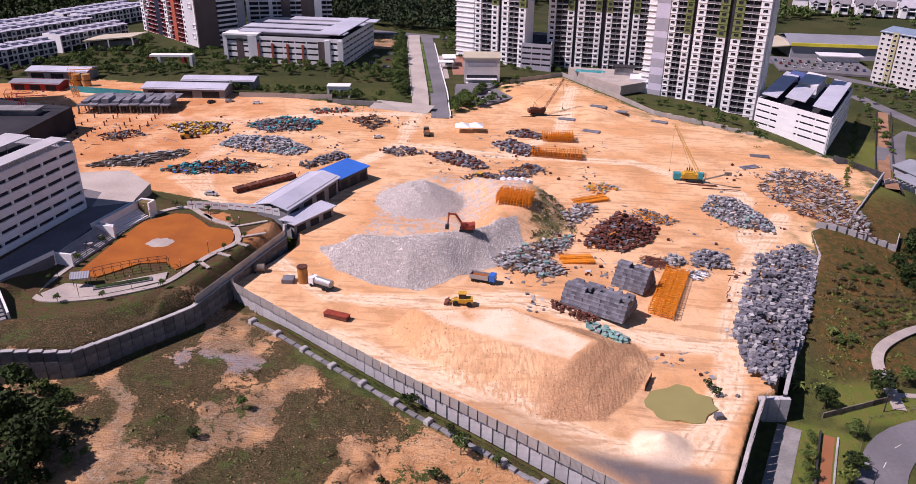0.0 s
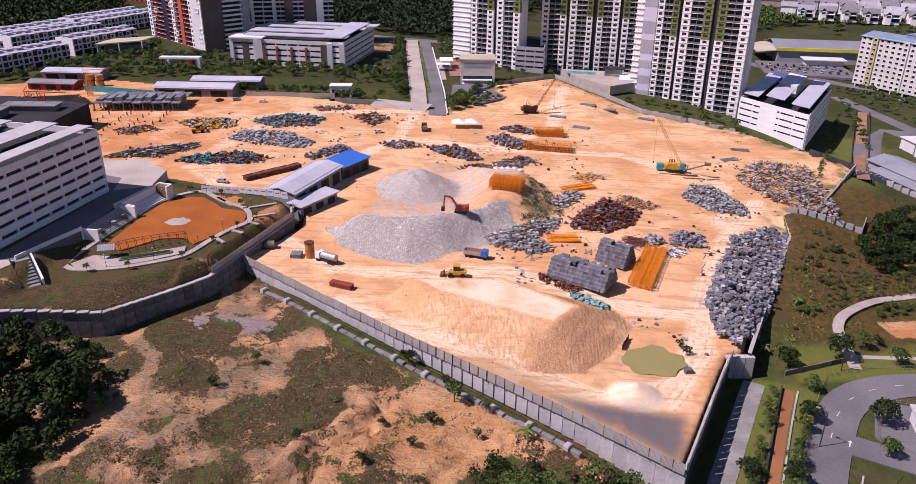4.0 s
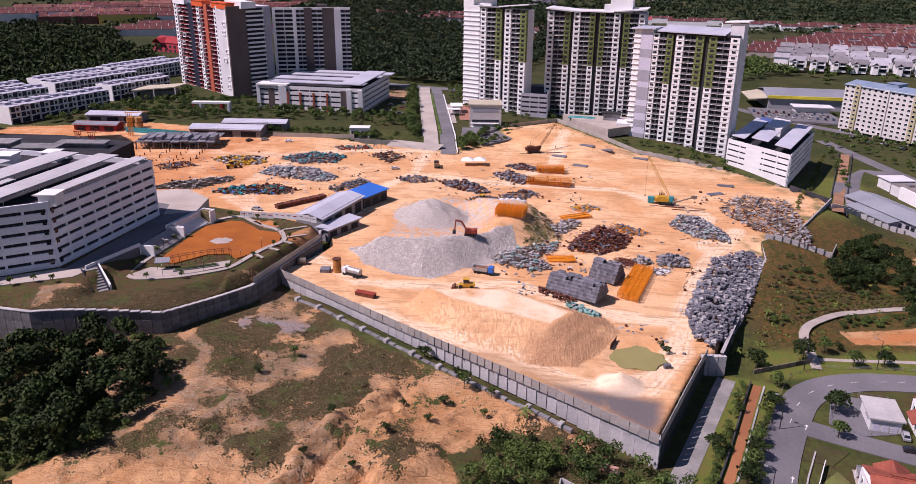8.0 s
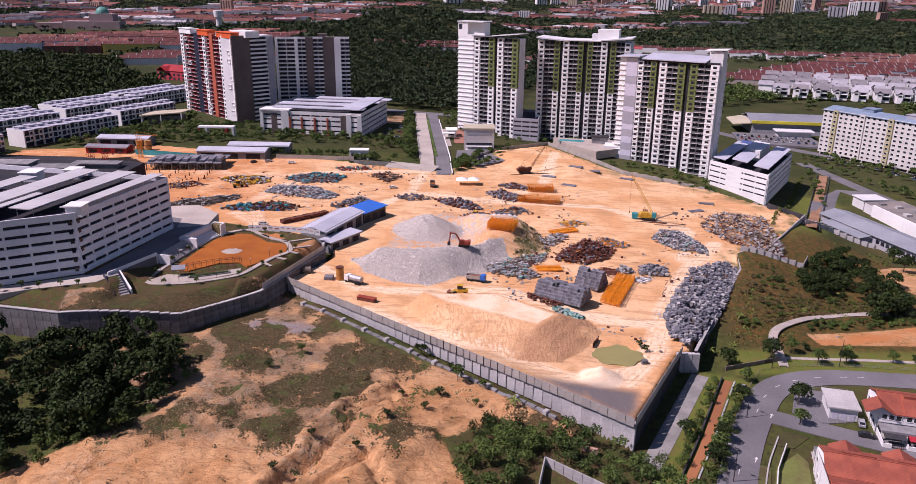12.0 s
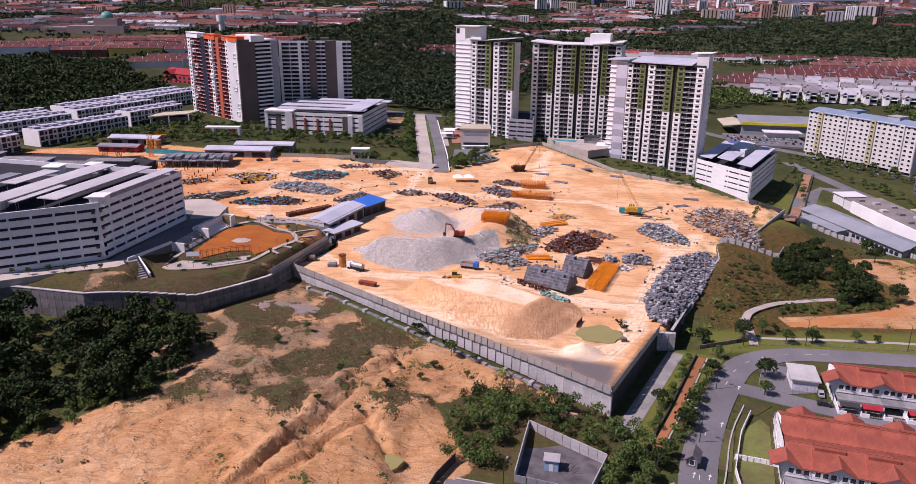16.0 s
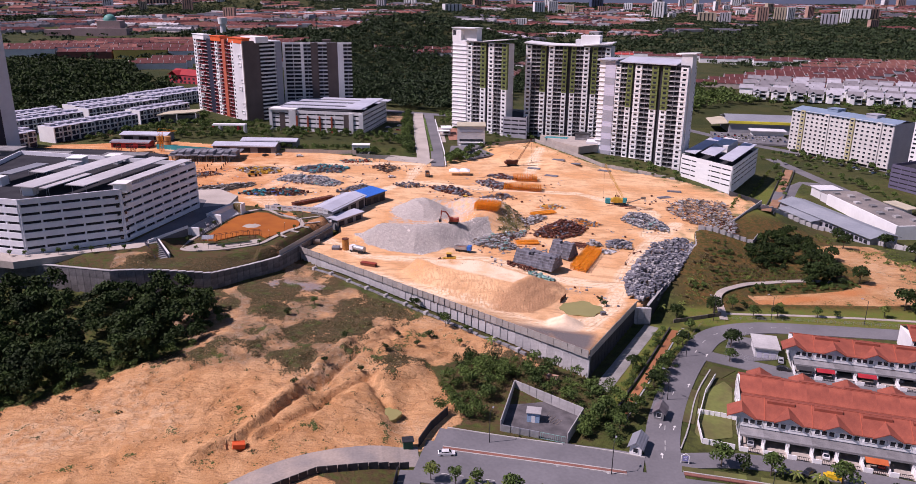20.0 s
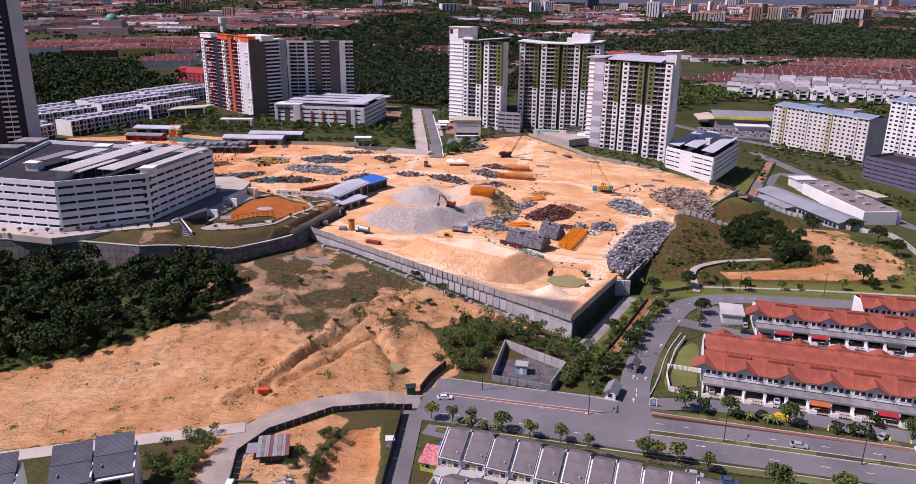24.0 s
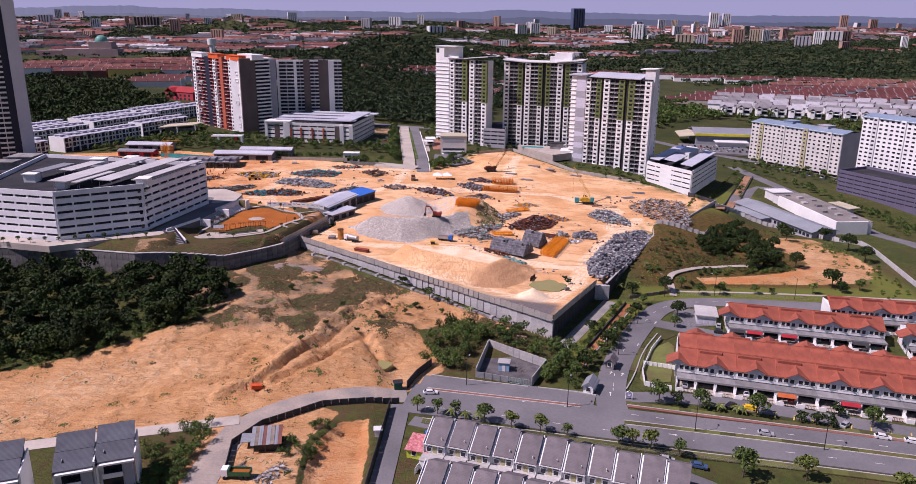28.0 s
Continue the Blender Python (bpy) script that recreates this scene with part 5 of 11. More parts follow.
part("penthouse", Build().box(70, 8, hD, 94, 19, hD + 4.5), WHITE, D)
part("mast", Build().tube((24, 10, hD), (24, 10, hD + 11), 0.25), GALV, D)
for i in range(9):
    for x in (12, 43, 82):
        if (i * 7 + int(x)) % 3:
            part("framed_bay", Build().box(-2.4, -0.5, 0, 2.4, 0.6, 0.4).box(-2.4, -0.5, 2.6, 2.4, 0.6, 3.0).box(-2.4, -0.5, 0, -2.0, 0.6, 3.0).box(2.0, -0.5, 0, 2.4, 0.6, 3.0), WHITE, D, m=pose(x + random.uniform(-3, 3), 0, 8 + i * 6.2))
m2, w2 = frame_at((-164, 481), (-140, 506), 1.0)
wing = part("wing", Build().box(2.6, 1.0, -3, w2, 20, hD + 1), OFFWHITE, D, m=D.matrix_basis.inverted() @ m2)
part("brown_wall", Build().box(0, -0.2, -3, w2 * 0.42, 1.2, hD + 1.6), BROWNPAINT, wing)
bm_ = Build().use(0).box(-w2 * 0.2, -0.6, 0, w2 * 0.2, 1.0, 1.2).use(1).box(-w2 * 0.2 + 0.3, 0.6, 1.2, w2 * 0.2 - 0.3, 1.02, 2.8).mesh("balcony", [WHITE, DARK])
for f in range(21):
    part("balcony", bm_, None, wing, m=pose(w2 * 0.63, 0, f * 3.02 + 0.2))
# shaded face of the wing, its shade put in as grey paint
part("grey_wall", Build().box(w2 * 0.84, -0.1, -3, w2, 1.2, hD), GREYPAINT, wing)
E2, wE, hE = highrise("apartment_tower", (-141, 514), (-86, 523), 22, 1.0, 20, 3.05, [("s", 2), ("r", 13), ("s", 2.5), ("r", 6), ("k", 6), ("r", 7.5), ("k", 9), ("s", 5), ("r", 7)], "white apartment tower with brown stripes and long balconies", rail=OFFWHITE)
part("stair_house", Build().box(32, 4, hE, 39, 12, hE + 3.5), BROWNPAINT, E2)
part("roof_rail", Build().box(0, 0.2, hE, wE, 1.2, hE + 1.6), WHITE, E2)


# ---------- car parks and low blocks ----------
def deck_facade(t, p0, p1, floors, sh, z0, material, open_h, bays, thick=0.5, name="parapet"):
    """Horizontal parapet bands along one side in the thing's frame, with posts between; the gaps show the near-black
    core that stands for shade.
    """
    (ax, ay), (bx, by) = p0, p1
    a = math.degrees(math.atan2(by - ay, bx - ax))
    w = math.hypot(bx - ax, by - ay)
    for f in range(floors + 1):
        lo = z0 + f * sh - (0.4 if f else 3.0)
        hi = z0 + f * sh + sh - open_h
        part(name, Build().box(0, 0, lo, w, thick, hi), material, t, m=pose(ax, ay, 0, 0, 0, a))
    for i in range(bays + 1 if bays else 0):
        x = w * i / max(bays, 1)
        part("column", Build().box(x - 0.35, 0.12, z0 - 3, x + 0.35, thick + 0.3, z0 + floors * sh), material, t, m=pose(ax, ay, 0, 0, 0, a))


# Dark asphalt deck, with canopy and tower shade painted into its colour.
DECK = mat("dark_roof_deck", (0.045, 0.045, 0.052), (0.028, 0.028, 0.034), 0.1, 0.95, stain=0.25, spec=0.12)


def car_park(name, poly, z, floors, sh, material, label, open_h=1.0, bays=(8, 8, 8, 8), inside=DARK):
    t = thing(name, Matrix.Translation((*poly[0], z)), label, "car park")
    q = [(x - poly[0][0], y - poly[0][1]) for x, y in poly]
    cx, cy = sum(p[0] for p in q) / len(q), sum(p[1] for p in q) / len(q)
    # solid near-black core in place of the shade between the decks
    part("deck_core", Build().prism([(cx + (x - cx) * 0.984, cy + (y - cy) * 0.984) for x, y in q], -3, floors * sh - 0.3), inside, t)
    part("roof_deck", Build().prism([(cx + (x - cx) * 0.98, cy + (y - cy) * 0.98) for x, y in q], floors * sh - 0.3, floors * sh), DECK, t)
    for i in range(len(q)):
        deck_facade(t, q[i], q[(i + 1) % len(q)], floors, sh, 0, material, open_h, bays[i % len(bays)])
    return t


# white car park on the terrace
L0, LB, L1, L2, L3 = (-186, 147.5), (-149.7, 139), (-120.5, 155.5), (-109, 203.5), (-196, 224)
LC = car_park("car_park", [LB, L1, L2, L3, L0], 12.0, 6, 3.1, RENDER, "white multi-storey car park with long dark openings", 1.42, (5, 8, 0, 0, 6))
lz = 6 * 3.1
u1 = Vector((L2[0] - L1[0], L2[1] - L1[1], 0)).normalized()
v1 = Vector((-u1.y, u1.x, 0))
o1 = Vector((L1[0] - LB[0], L1[1] - LB[1], 0))


def canopy(t, s0, s1, d0, d1, h, m, name="canopy_roof"):
    """A flat roof on posts, s along the side and d inwards from it."""
    c = [o1 + u1 * s + v1 * d for s, d in ((s0, d0), (s1, d0), (s1, d1), (s0, d1))]
    r = part(name, Build().prism([(p.x, p.y) for p in c], lz + h, lz + h + 0.3), m, t)
    for s in np.arange(s0 + 2, s1, 14.0):
        for d in (d0 + 1, d1 - 1):
            p = o1 + u1 * float(s) + v1 * d
            part("post", Build().beam((p.x, p.y, lz), (p.x, p.y, lz + h), 0.12), GALV, r)
    return r


CANOPYTOP = ribbed(mat("dusty_sheet_roof", (0.50, 0.49, 0.50), (0.40, 0.39, 0.40), 0.06, 0.6, stain=0.18), 0.6)
canopy(LC, 1, 48.5, 0.8, 6.0, 2.6, CANOPYTOP)
canopy(LC, -6, 46, 10.5, 18.5, 3.4, CANOPYTOP)
canopy(LC, -12, 12, 21.5, 24.5, 3.2, CANOPYTOP)
canopy(LC, -14, 44, 25, 34, 3.7, CANOPYTOP)
canopy(LC, 8, 30, 40, 47, 3.4, CANOPYTOP)
canopy(LC, 0, 22, 50, 56, 3.4, ROOFDARK)
for s_, d, w in ((0.6, 0.6, 5), (42, 36, 5), (34, 48, 6), (-4, 52, 5), (-12, 30, 4)):
    p = o1 + u1 * s_ + v1 * d
    part("stair_house", Build().box(p.x - w / 2, p.y, lz, p.x + w / 2, p.y + w, lz + 3.4).box(p.x - w / 2 - 0.5, p.y - 0.5, lz + 3.4, p.x + w / 2 + 0.5, p.y + w + 0.5, lz + 3.7), WHITE, LC)
pr = part("roof_rail", Build(), GALV, LC)
for i in range(11):
    p, q = o1 + u1 * (4 + i * 4.0) + v1 * 0.4, o1 + u1 * (8 + i * 4.0) + v1 * 0.4
    part("rail_bay", Build().beam((p.x, p.y, lz), (p.x, p.y, lz + 2.6), 0.06).beam((p.x, p.y, lz + 1.6), (q.x, q.y, lz + 1.6), 0.05), GALV, pr)
for f in range(6):
    for dd, ww in ((-1.6, 1.1), (1.4, 1.1)):
        p = o1 + (u1 if dd > 0 else Vector((LB[0] - L1[0], LB[1] - L1[1], 0)).normalized()) * abs(dd)
        part("stair_window", Build().box(-ww / 2, -0.06, 0, ww / 2, 0.08, 1.2), GLASS, LC, m=pose(p.x, p.y, f * 3.1 + 1.0, 0, 0, math.degrees(math.atan2(u1.y, u1.x)) if dd > 0 else 29.7))
# car park below the red-accented tower
PC = car_park("car_park", [(-137, 447), (-67, 434), (-56, 500), (-128, 514)], 1.0, 5, 3.3, OFFWHITE, "white five-storey car park with red fins and a metal roof", 1.5, (10, 9, 0, 0))
for s in (0.28, 0.4, 0.53, 0.66):
    part("fin", Build().box(70 * s, -13 * s - 1.0, 0, 70 * s + 1.2, -13 * s + 0.4, 14.5), TERRACOTTA, PC)
for s in (0.1, 0.8):
    part("brown_panel", Build().box(70 * s, -13 * s - 0.8, -1, 70 * s + 4, -13 * s + 0.6, 16.5), BROWNPAINT, PC)
part("portal_frame", Build().box(-1, -1.2, -2, 1.2, 2, 18.5).box(14.5, -4.6, -2, 19.5, -0.4, 18.5).prism([(-1, -1.5), (20, -5), (22, 6), (1, 10)], 18.5, 19.4), WHITE, PC)
part("portal_frame", Build().box(60, -12.6, -2, 63, -9.5, 17.5).box(67.5, -14, -2, 70.5, -11, 17.5), WHITE, PC)
for d0, d1, x0, x1 in ((5, 14, 6, 70), (20, 32, 3, 66), (38, 46, 8, 72), (52, 62, 20, 76)):
    part("canopy_roof", Build().prism([(x0 + d0 * 0.16, -x0 * 0.186 + d0), (x1 + d0 * 0.16, -x1 * 0.186 + d0), (x1 + d1 * 0.16, -x1 * 0.186 + d1), (x0 + d1 * 0.16, -x0 * 0.186 + d1)], 19.6, 20.1), ROOFMETAL, PC)
part("canopy_roof", Build().prism([(54, -8), (69, -11), (79, 50), (66, 52)], 20.2, 20.7), ROOFMETAL, PC)
# car park beside the green towers
RC = car_park("car_park", [(150.3, 373.8), (171, 336.6), (208.7, 396.1), (186.4, 417.3)], -11, 4, 3.18, WHITE, "white four-storey car park with pale sheet roofs", 1.3, (5, 8, 0, 0))
e1, e2 = Vector((19.5, -35, 0)).normalized(), Vector((35.5, 56, 0)).normalized()
for a0, a1, b0, b1, h in ((1, 10.6, 3, 64, 16.4), (15, 26.5, 3, 32, 18.0), (15, 26.5, 35, 64, 19.0), (31, 41.4, 2, 68, 17.5)):
    c = [e1 * p + e2 * q for p, q in ((a0, b0), (a1, b0), (a1, b1), (a0, b1))]
    part("canopy_roof", Build().prism([(p.x, p.y) for p in c], 12, h), [OFFWHITE], RC) if h > 18.5 else part("canopy_roof", Build().prism([(p.x, p.y) for p in c], h - 0.4, h), ROOFMETAL, RC)
part("front_wall", Build().prism([(q.x, q.y) for q in (e1 * 13, e1 * 24, e1 * 24 + e2 * 3, e1 * 13 + e2 * 3)], -3, 13.5), WHITE, RC)
part("blue_block", Build().prism([(q.x, q.y) for q in (e1 * 4 + e2 * 60, e1 * 16 + e2 * 60, e1 * 16 + e2 * 70, e1 * 4 + e2 * 70)], 0, 16.5), mat("blue_cladding", (0.08, 0.12, 0.30), None, 0.2, 0.5), RC)
# dark podium between the towers, clubhouse box, guard post
PB = car_park("car_park", [(37, 456), (54, 450), (60, 490), (44, 496)], 0, 4, 3.2, GREYPAINT, "dark grey podium car park between two towers", 1.6, (3, 0, 0, 0))
bx = thing("club_building", Matrix.Translation((2.5, 412, 0.6)), "cream three-storey clubhouse with a glazed lower floor", "building")
part("body", Build().box(0, 0, -2, 19.5, 16, 13.2), mat("cream_paint", (0.62, 0.58, 0.55), (0.54, 0.50, 0.48), 0.1, 0.8, stain=0.15), bx)
part("window_band", Build().box(1.5, -0.15, 2.2, 18, 0.1, 4.4), GLASS, bx)
part("window_band", Build().box(2, -0.12, 9.3, 17.5, 0.1, 11.6), GREYPAINT, bx)
part("roof", Build().box(-0.5, -0.5, 13.2, 20, 16.5, 13.9), ROOFTAN, bx)
part("porch", Build().box(1, -3, 0, 18, 0, 0.5).box(1, -3, 2.2, 18, 0, 2.6), OFFWHITE, bx)

# dark tower at the left of the terrace
T, wT, hT = highrise("apartment_tower", (-312, 297.5), (-261, 321), 26, 3, 34, 3.1, [("b", 7), ("r", 9), ("b", 7), ("r", 9), ("b", 8), ("r", 7), ("b", 4)], "tall navy and white apartment tower beside the car park", wall=NAVY, rail=WHITE)
m2, w2 = frame_at((-261, 320.5), (-255.5, 325), 3)
part("end_wall", Build().box(0, 0, -3, w2, 18, hT), mat("pale_grey_end_wall", (0.60, 0.60, 0.64), (0.53, 0.53, 0.57), 0.05, 0.75, stain=0.12), T, m=T.matrix_basis.inverted() @ m2)
pd = thing("podium_building", Matrix.Translation((-262, 268, 4.6)), "low podium with flat roofs behind the car park, tower shade painted in", "building")
part("body", Build().prism([(0, 0), (60, -8), (98, -2), (100, 40), (60, 52), (0, 56)], -2, 9), DECK, pd)
# roof blocks take a dark concrete for the tower's shade
for x0, y0, w, d, h in ((8, 2, 14, 8, 14.5), (34, 4, 10, 8, 13.5), (24, 22, 26, 9, 12), (58, 12, 18, 8, 12.5), (70, 26, 22, 6, 11.5), (4, 30, 14, 12, 12.5)):
    part("roof_block", Build().box(x0, y0, 9, x0 + w, y0 + d, h - 0.5).box(x0 - 0.8, y0 - 0.8, h - 0.5, x0 + w + 0.8, y0 + d + 0.8, h), [DARKCONC], pd)


# ---------- apartment slabs to the east ----------
def slab_block(name, p0, p1, depth, z, floors, sh, label, wall, accent, roof, step=4.2):
    m, w = frame_at(p0, p1, z)
    t = thing(name, m, label, "apartment block")
    top = floors * sh
    part("body", Build().box(0, 0, 2.6, w, depth, top), wall, t)
    # solid near-black box in place of the undercroft's shade
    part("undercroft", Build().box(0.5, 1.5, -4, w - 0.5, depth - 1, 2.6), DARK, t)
    wm = window_mesh(2.0, 1.4, 0)
    n = int(w / step)
    rest = Build()
    for i in range(n):
        x = (i + 0.5) * w / n
        if i % 5 == 2:
            part("bay", Build().box(x - step * 0.46, -0.9, 2.6, x + step * 0.46, 0.1, top + 0.3), accent if i % 10 == 2 else wall, t)
        for f in range(1, floors):
            if floors < 12:
                part("window", wm, None, t, m=pose(x, -0.92 if i % 5 == 2 else -0.02, f * sh + 0.9))
            else:
                rest.box(x - 1.1, -1.0 if i % 5 == 2 else -0.1, f * sh + 0.9, x + 1.1, 0, f * sh + 2.2)
        if i % 2 == 0:
            part("column", Build().box(x - 0.4, 0.1, -4, x + 0.4, 0.9, 2.6), wall, t)
    if rest.v:
        tagged(part("window", rest, GLASS, t), kind="stuff")
    part("end_wall", Build().box(w, 0.3, -4, w + 0.35, depth - 0.3, top + 0.4), GREYPAINT, t)
    part("roof", Build().gable(0, 0, w, depth, top, 2.2, over=0.8), roof, t)
    for x in (w * 0.3, w * 0.68):
        part("water_tank", Build().box(x, depth * 0.3, top + 0.5, x + 9, depth * 0.7, top + 3.6).box(x - 0.4, depth * 0.3 - 0.4, top + 3.6, x + 9.4, depth * 0.7 + 0.4, top + 3.9), GREYPAINT if x > w / 2 else SKYROOF, t)
    return t


slab_block("apartment_block", (274.5, 502.4), (315.9, 426.2), 24, -19, 11, 3.16, "long cream and olive apartment slab above an open undercroft", mat("cream_grey_paint", (0.62, 0.60, 0.57), (0.54, 0.52, 0.50), 0.1, 0.8, stain=0.15), OLIVEPAINT, SKYROOF)
slab_block("apartment_block", (324.9, 417.3), (386.5, 298.6), 22, -19, 16, 3.14, "tall pale apartment slab beside a purple car park", WHITE, OFFWHITE, SKYROOF)
car_park("car_park", [(292.4, 379.2), (339.4, 267.2), (368.6, 278.4), (319.3, 392.6)], -19, 5, 2.95, PURPLE, "dark purple-grey car park with open decks", 1.2, (18, 0, 0, 0))


# ---------- heaps, stacks and stores on the building site ----------
R = random.Random(11)


def inside(poly, x, y):
    return float(sdist(poly, np.array([x]), np.array([y]))[0])


def spots(poly, n, edge=0.0):
    """n random places inside an outline."""
    xs, ys = [p[0] for p in poly], [p[1] for p in poly]
    out = []
    while len(out) < n:
        c = np.array([(R.uniform(min(xs), max(xs)), R.uniform(min(ys), max(ys))) for _ in range(n * 2)])
        d = sdist(poly, c[:, 0], c[:, 1])
        out += [(float(a), float(b), float(e)) for (a, b), e in zip(c, d) if e > edge]
    return out[:n]


def many(name, proto, places, material, label, category):
    """One mesh of many small copies of a shape; places: rows of x, y, z, turn matrix, scale."""
    pv, pf = proto
    co = np.concatenate([(pv * s) @ np.array(t).T + (x, y, z) for x, y, z, t, s in places])
    fs = np.concatenate([pf + i * len(pv) for i in range(len(places))])
    me = grid_mesh(name, co, fs)
    for q in material if isinstance(material, list) else [material]:
        me.materials.append(q)
    return thing(name, Matrix(), label, category, data=me, kind="stuff")


def turned(a=None, tilt=3.0):
    return Euler((R.uniform(-tilt, tilt), R.uniform(-tilt, tilt), R.uniform(0, 6.28) if a is None else a)).to_matrix()


CUBE = np.array([(-1, -1, -1), (1, -1, -1), (1, 1, -1), (-1, 1, -1), (-1, -1, 1), (1, -1, 1), (1, 1, 1), (-1, 1, 1)], float) / 2
CUBEF = np.array([(3, 2, 1, 0), (4, 5, 6, 7), (0, 1, 5, 4), (1, 2, 6, 5), (2, 3, 7, 6), (3, 0, 4, 7)])
rock_v = CUBE * np.array([1, 0.85, 0.8]) + np.random.RandomState(2).uniform(-0.16, 0.16, (8, 3))

# broken stone on the berm and the cone
places = []
for x, y, d in spots(STONEFACE, 12500):
    places.append((x, y, hz(x, y) + 0.05, turned(), R.uniform(0.10, 0.30)))
for x, y, d in spots(BERM, 2600):
    places.append((x, y, hz(x, y) + 0.03, turned(), R.uniform(0.10, 0.28)))
for _ in range(3600):
    a, r = R.uniform(0, 6.28), 16 * math.sqrt(R.random())
    x, y = -13 + r * math.cos(a), 238 + r * math.sin(a)
    places.append((x, y, hz(x, y) + 0.03, turned(), R.uniform(0.10, 0.26)))
many("gravel_stones", (rock_v, CUBEF), places, GRAVEL, "pale grey broken stone heaped in a berm and a cone", "stones")
places = [(x, y, hz(x, y), turned(), R.uniform(0.08, 0.26)) for x, y, d in spots(PILE, 1100) if d < 11]
places += [(x, y, hz(x, y), turned(), R.uniform(0.08, 0.25)) for x, y, d in spots(SITE, 900, 3)]
many("soil_lumps", (rock_v, CUBEF), places, mat("dry_soil_lumps", (0.52, 0.35, 0.21), (0.36, 0.22, 0.12), 0.4, 0.95, stain=0.3, rnd=0.25), "dry orange soil clods strewn over the site", "soil")
places = [(x, y, hz(x, y), turned(), R.uniform(0.1, 0.3)) for x, y, d in spots(BARE, 420, 1)]
many("soil_lumps", (rock_v, CUBEF), places, mat("clay_lumps", (0.50, 0.30, 0.16), (0.34, 0.19, 0.10), 0.4, 0.95, stain=0.3, rnd=0.25), "orange clay clods on the eroded slope", "soil")


def piece(kind):
    b = Build()
    if kind == "block":
        b.box(-0.6, -0.45, 0, 0.6, 0.45, 0.8).box(-0.62, -0.47, 0.12, 0.62, 0.47, 0.2).box(-0.62, -0.47, 0.6, 0.62, 0.47, 0.68)
    elif kind == "pallet_load":
        rings = [(0.8 - 0.08 * (i % 2), 0.5 - 0.06 * (i % 2), z) for i, z in enumerate((0, 0.1, 0.28, 0.34, 0.52, 0.58, 0.78))]
        b.add([(sx * a, sy * c, z) for a, c, z in rings for sx, sy in ((-1, -1), (1, -1), (1, 1), (-1, 1))],
              [(3, 2, 1, 0), (24, 25, 26, 27)] + [(4 * k + j, 4 * k + (j + 1) % 4, 4 * k + 4 + (j + 1) % 4, 4 * k + 4 + j) for k in range(6) for j in range(4)])
    elif kind == "plank":
        b.box(-2.2, -0.22, 0, 2.2, 0.22, 0.14)
    elif kind == "pipe":
        b.tube((-2.6, 0, 0.12), (2.6, 0, 0.12), 0.12, n=6)
    elif kind == "beam":
        b.box(-2.8, -0.14, 0, 2.8, 0.14, 0.05).box(-2.8, -0.03, 0.05, 2.8, 0.03, 0.3).box(-2.8, -0.14, 0.3, 2.8, 0.14, 0.35)
    elif kind == "sheet":
        b.box(-1.2, -0.7, 0, 1.2, 0.7, 0.1).box(-1.15, -0.66, 0.1, 1.2, 0.68, 0.2)
    elif kind == "crate":
        b.box(-0.7, -0.6, 0, 0.7, 0.6, 0.12).box(-0.65, -0.55, 0.12, 0.65, 0.55, 0.95).box(-0.7, -0.6, 0.95, 0.7, 0.6, 1.02)
    elif kind == "frame":
        for x in (-0.8, 0.8):
            b.beam((x, 0, 0), (x, 0, 1.7), 0.06)
        for z in (0.1, 0.85, 1.65):
            b.beam((-0.8, 0, z), (0.8, 0, z), 0.05)
        b.beam((-0.8, 0, 0.1), (0.8, 0, 1.65), 0.05)
    elif kind == "drum":
        b.tube((0, 0, 0), (0, 0, 0.9), 0.32, n=10).tube((0, 0, 0.3), (0, 0, 0.34), 0.34, n=10)
    return b


PIECES = {}


def piece_mesh(kind, m):
    if (kind, m.name) not in PIECES:
        PIECES[kind, m.name] = piece(kind).mesh(kind, m)
    return PIECES[kind, m.name]


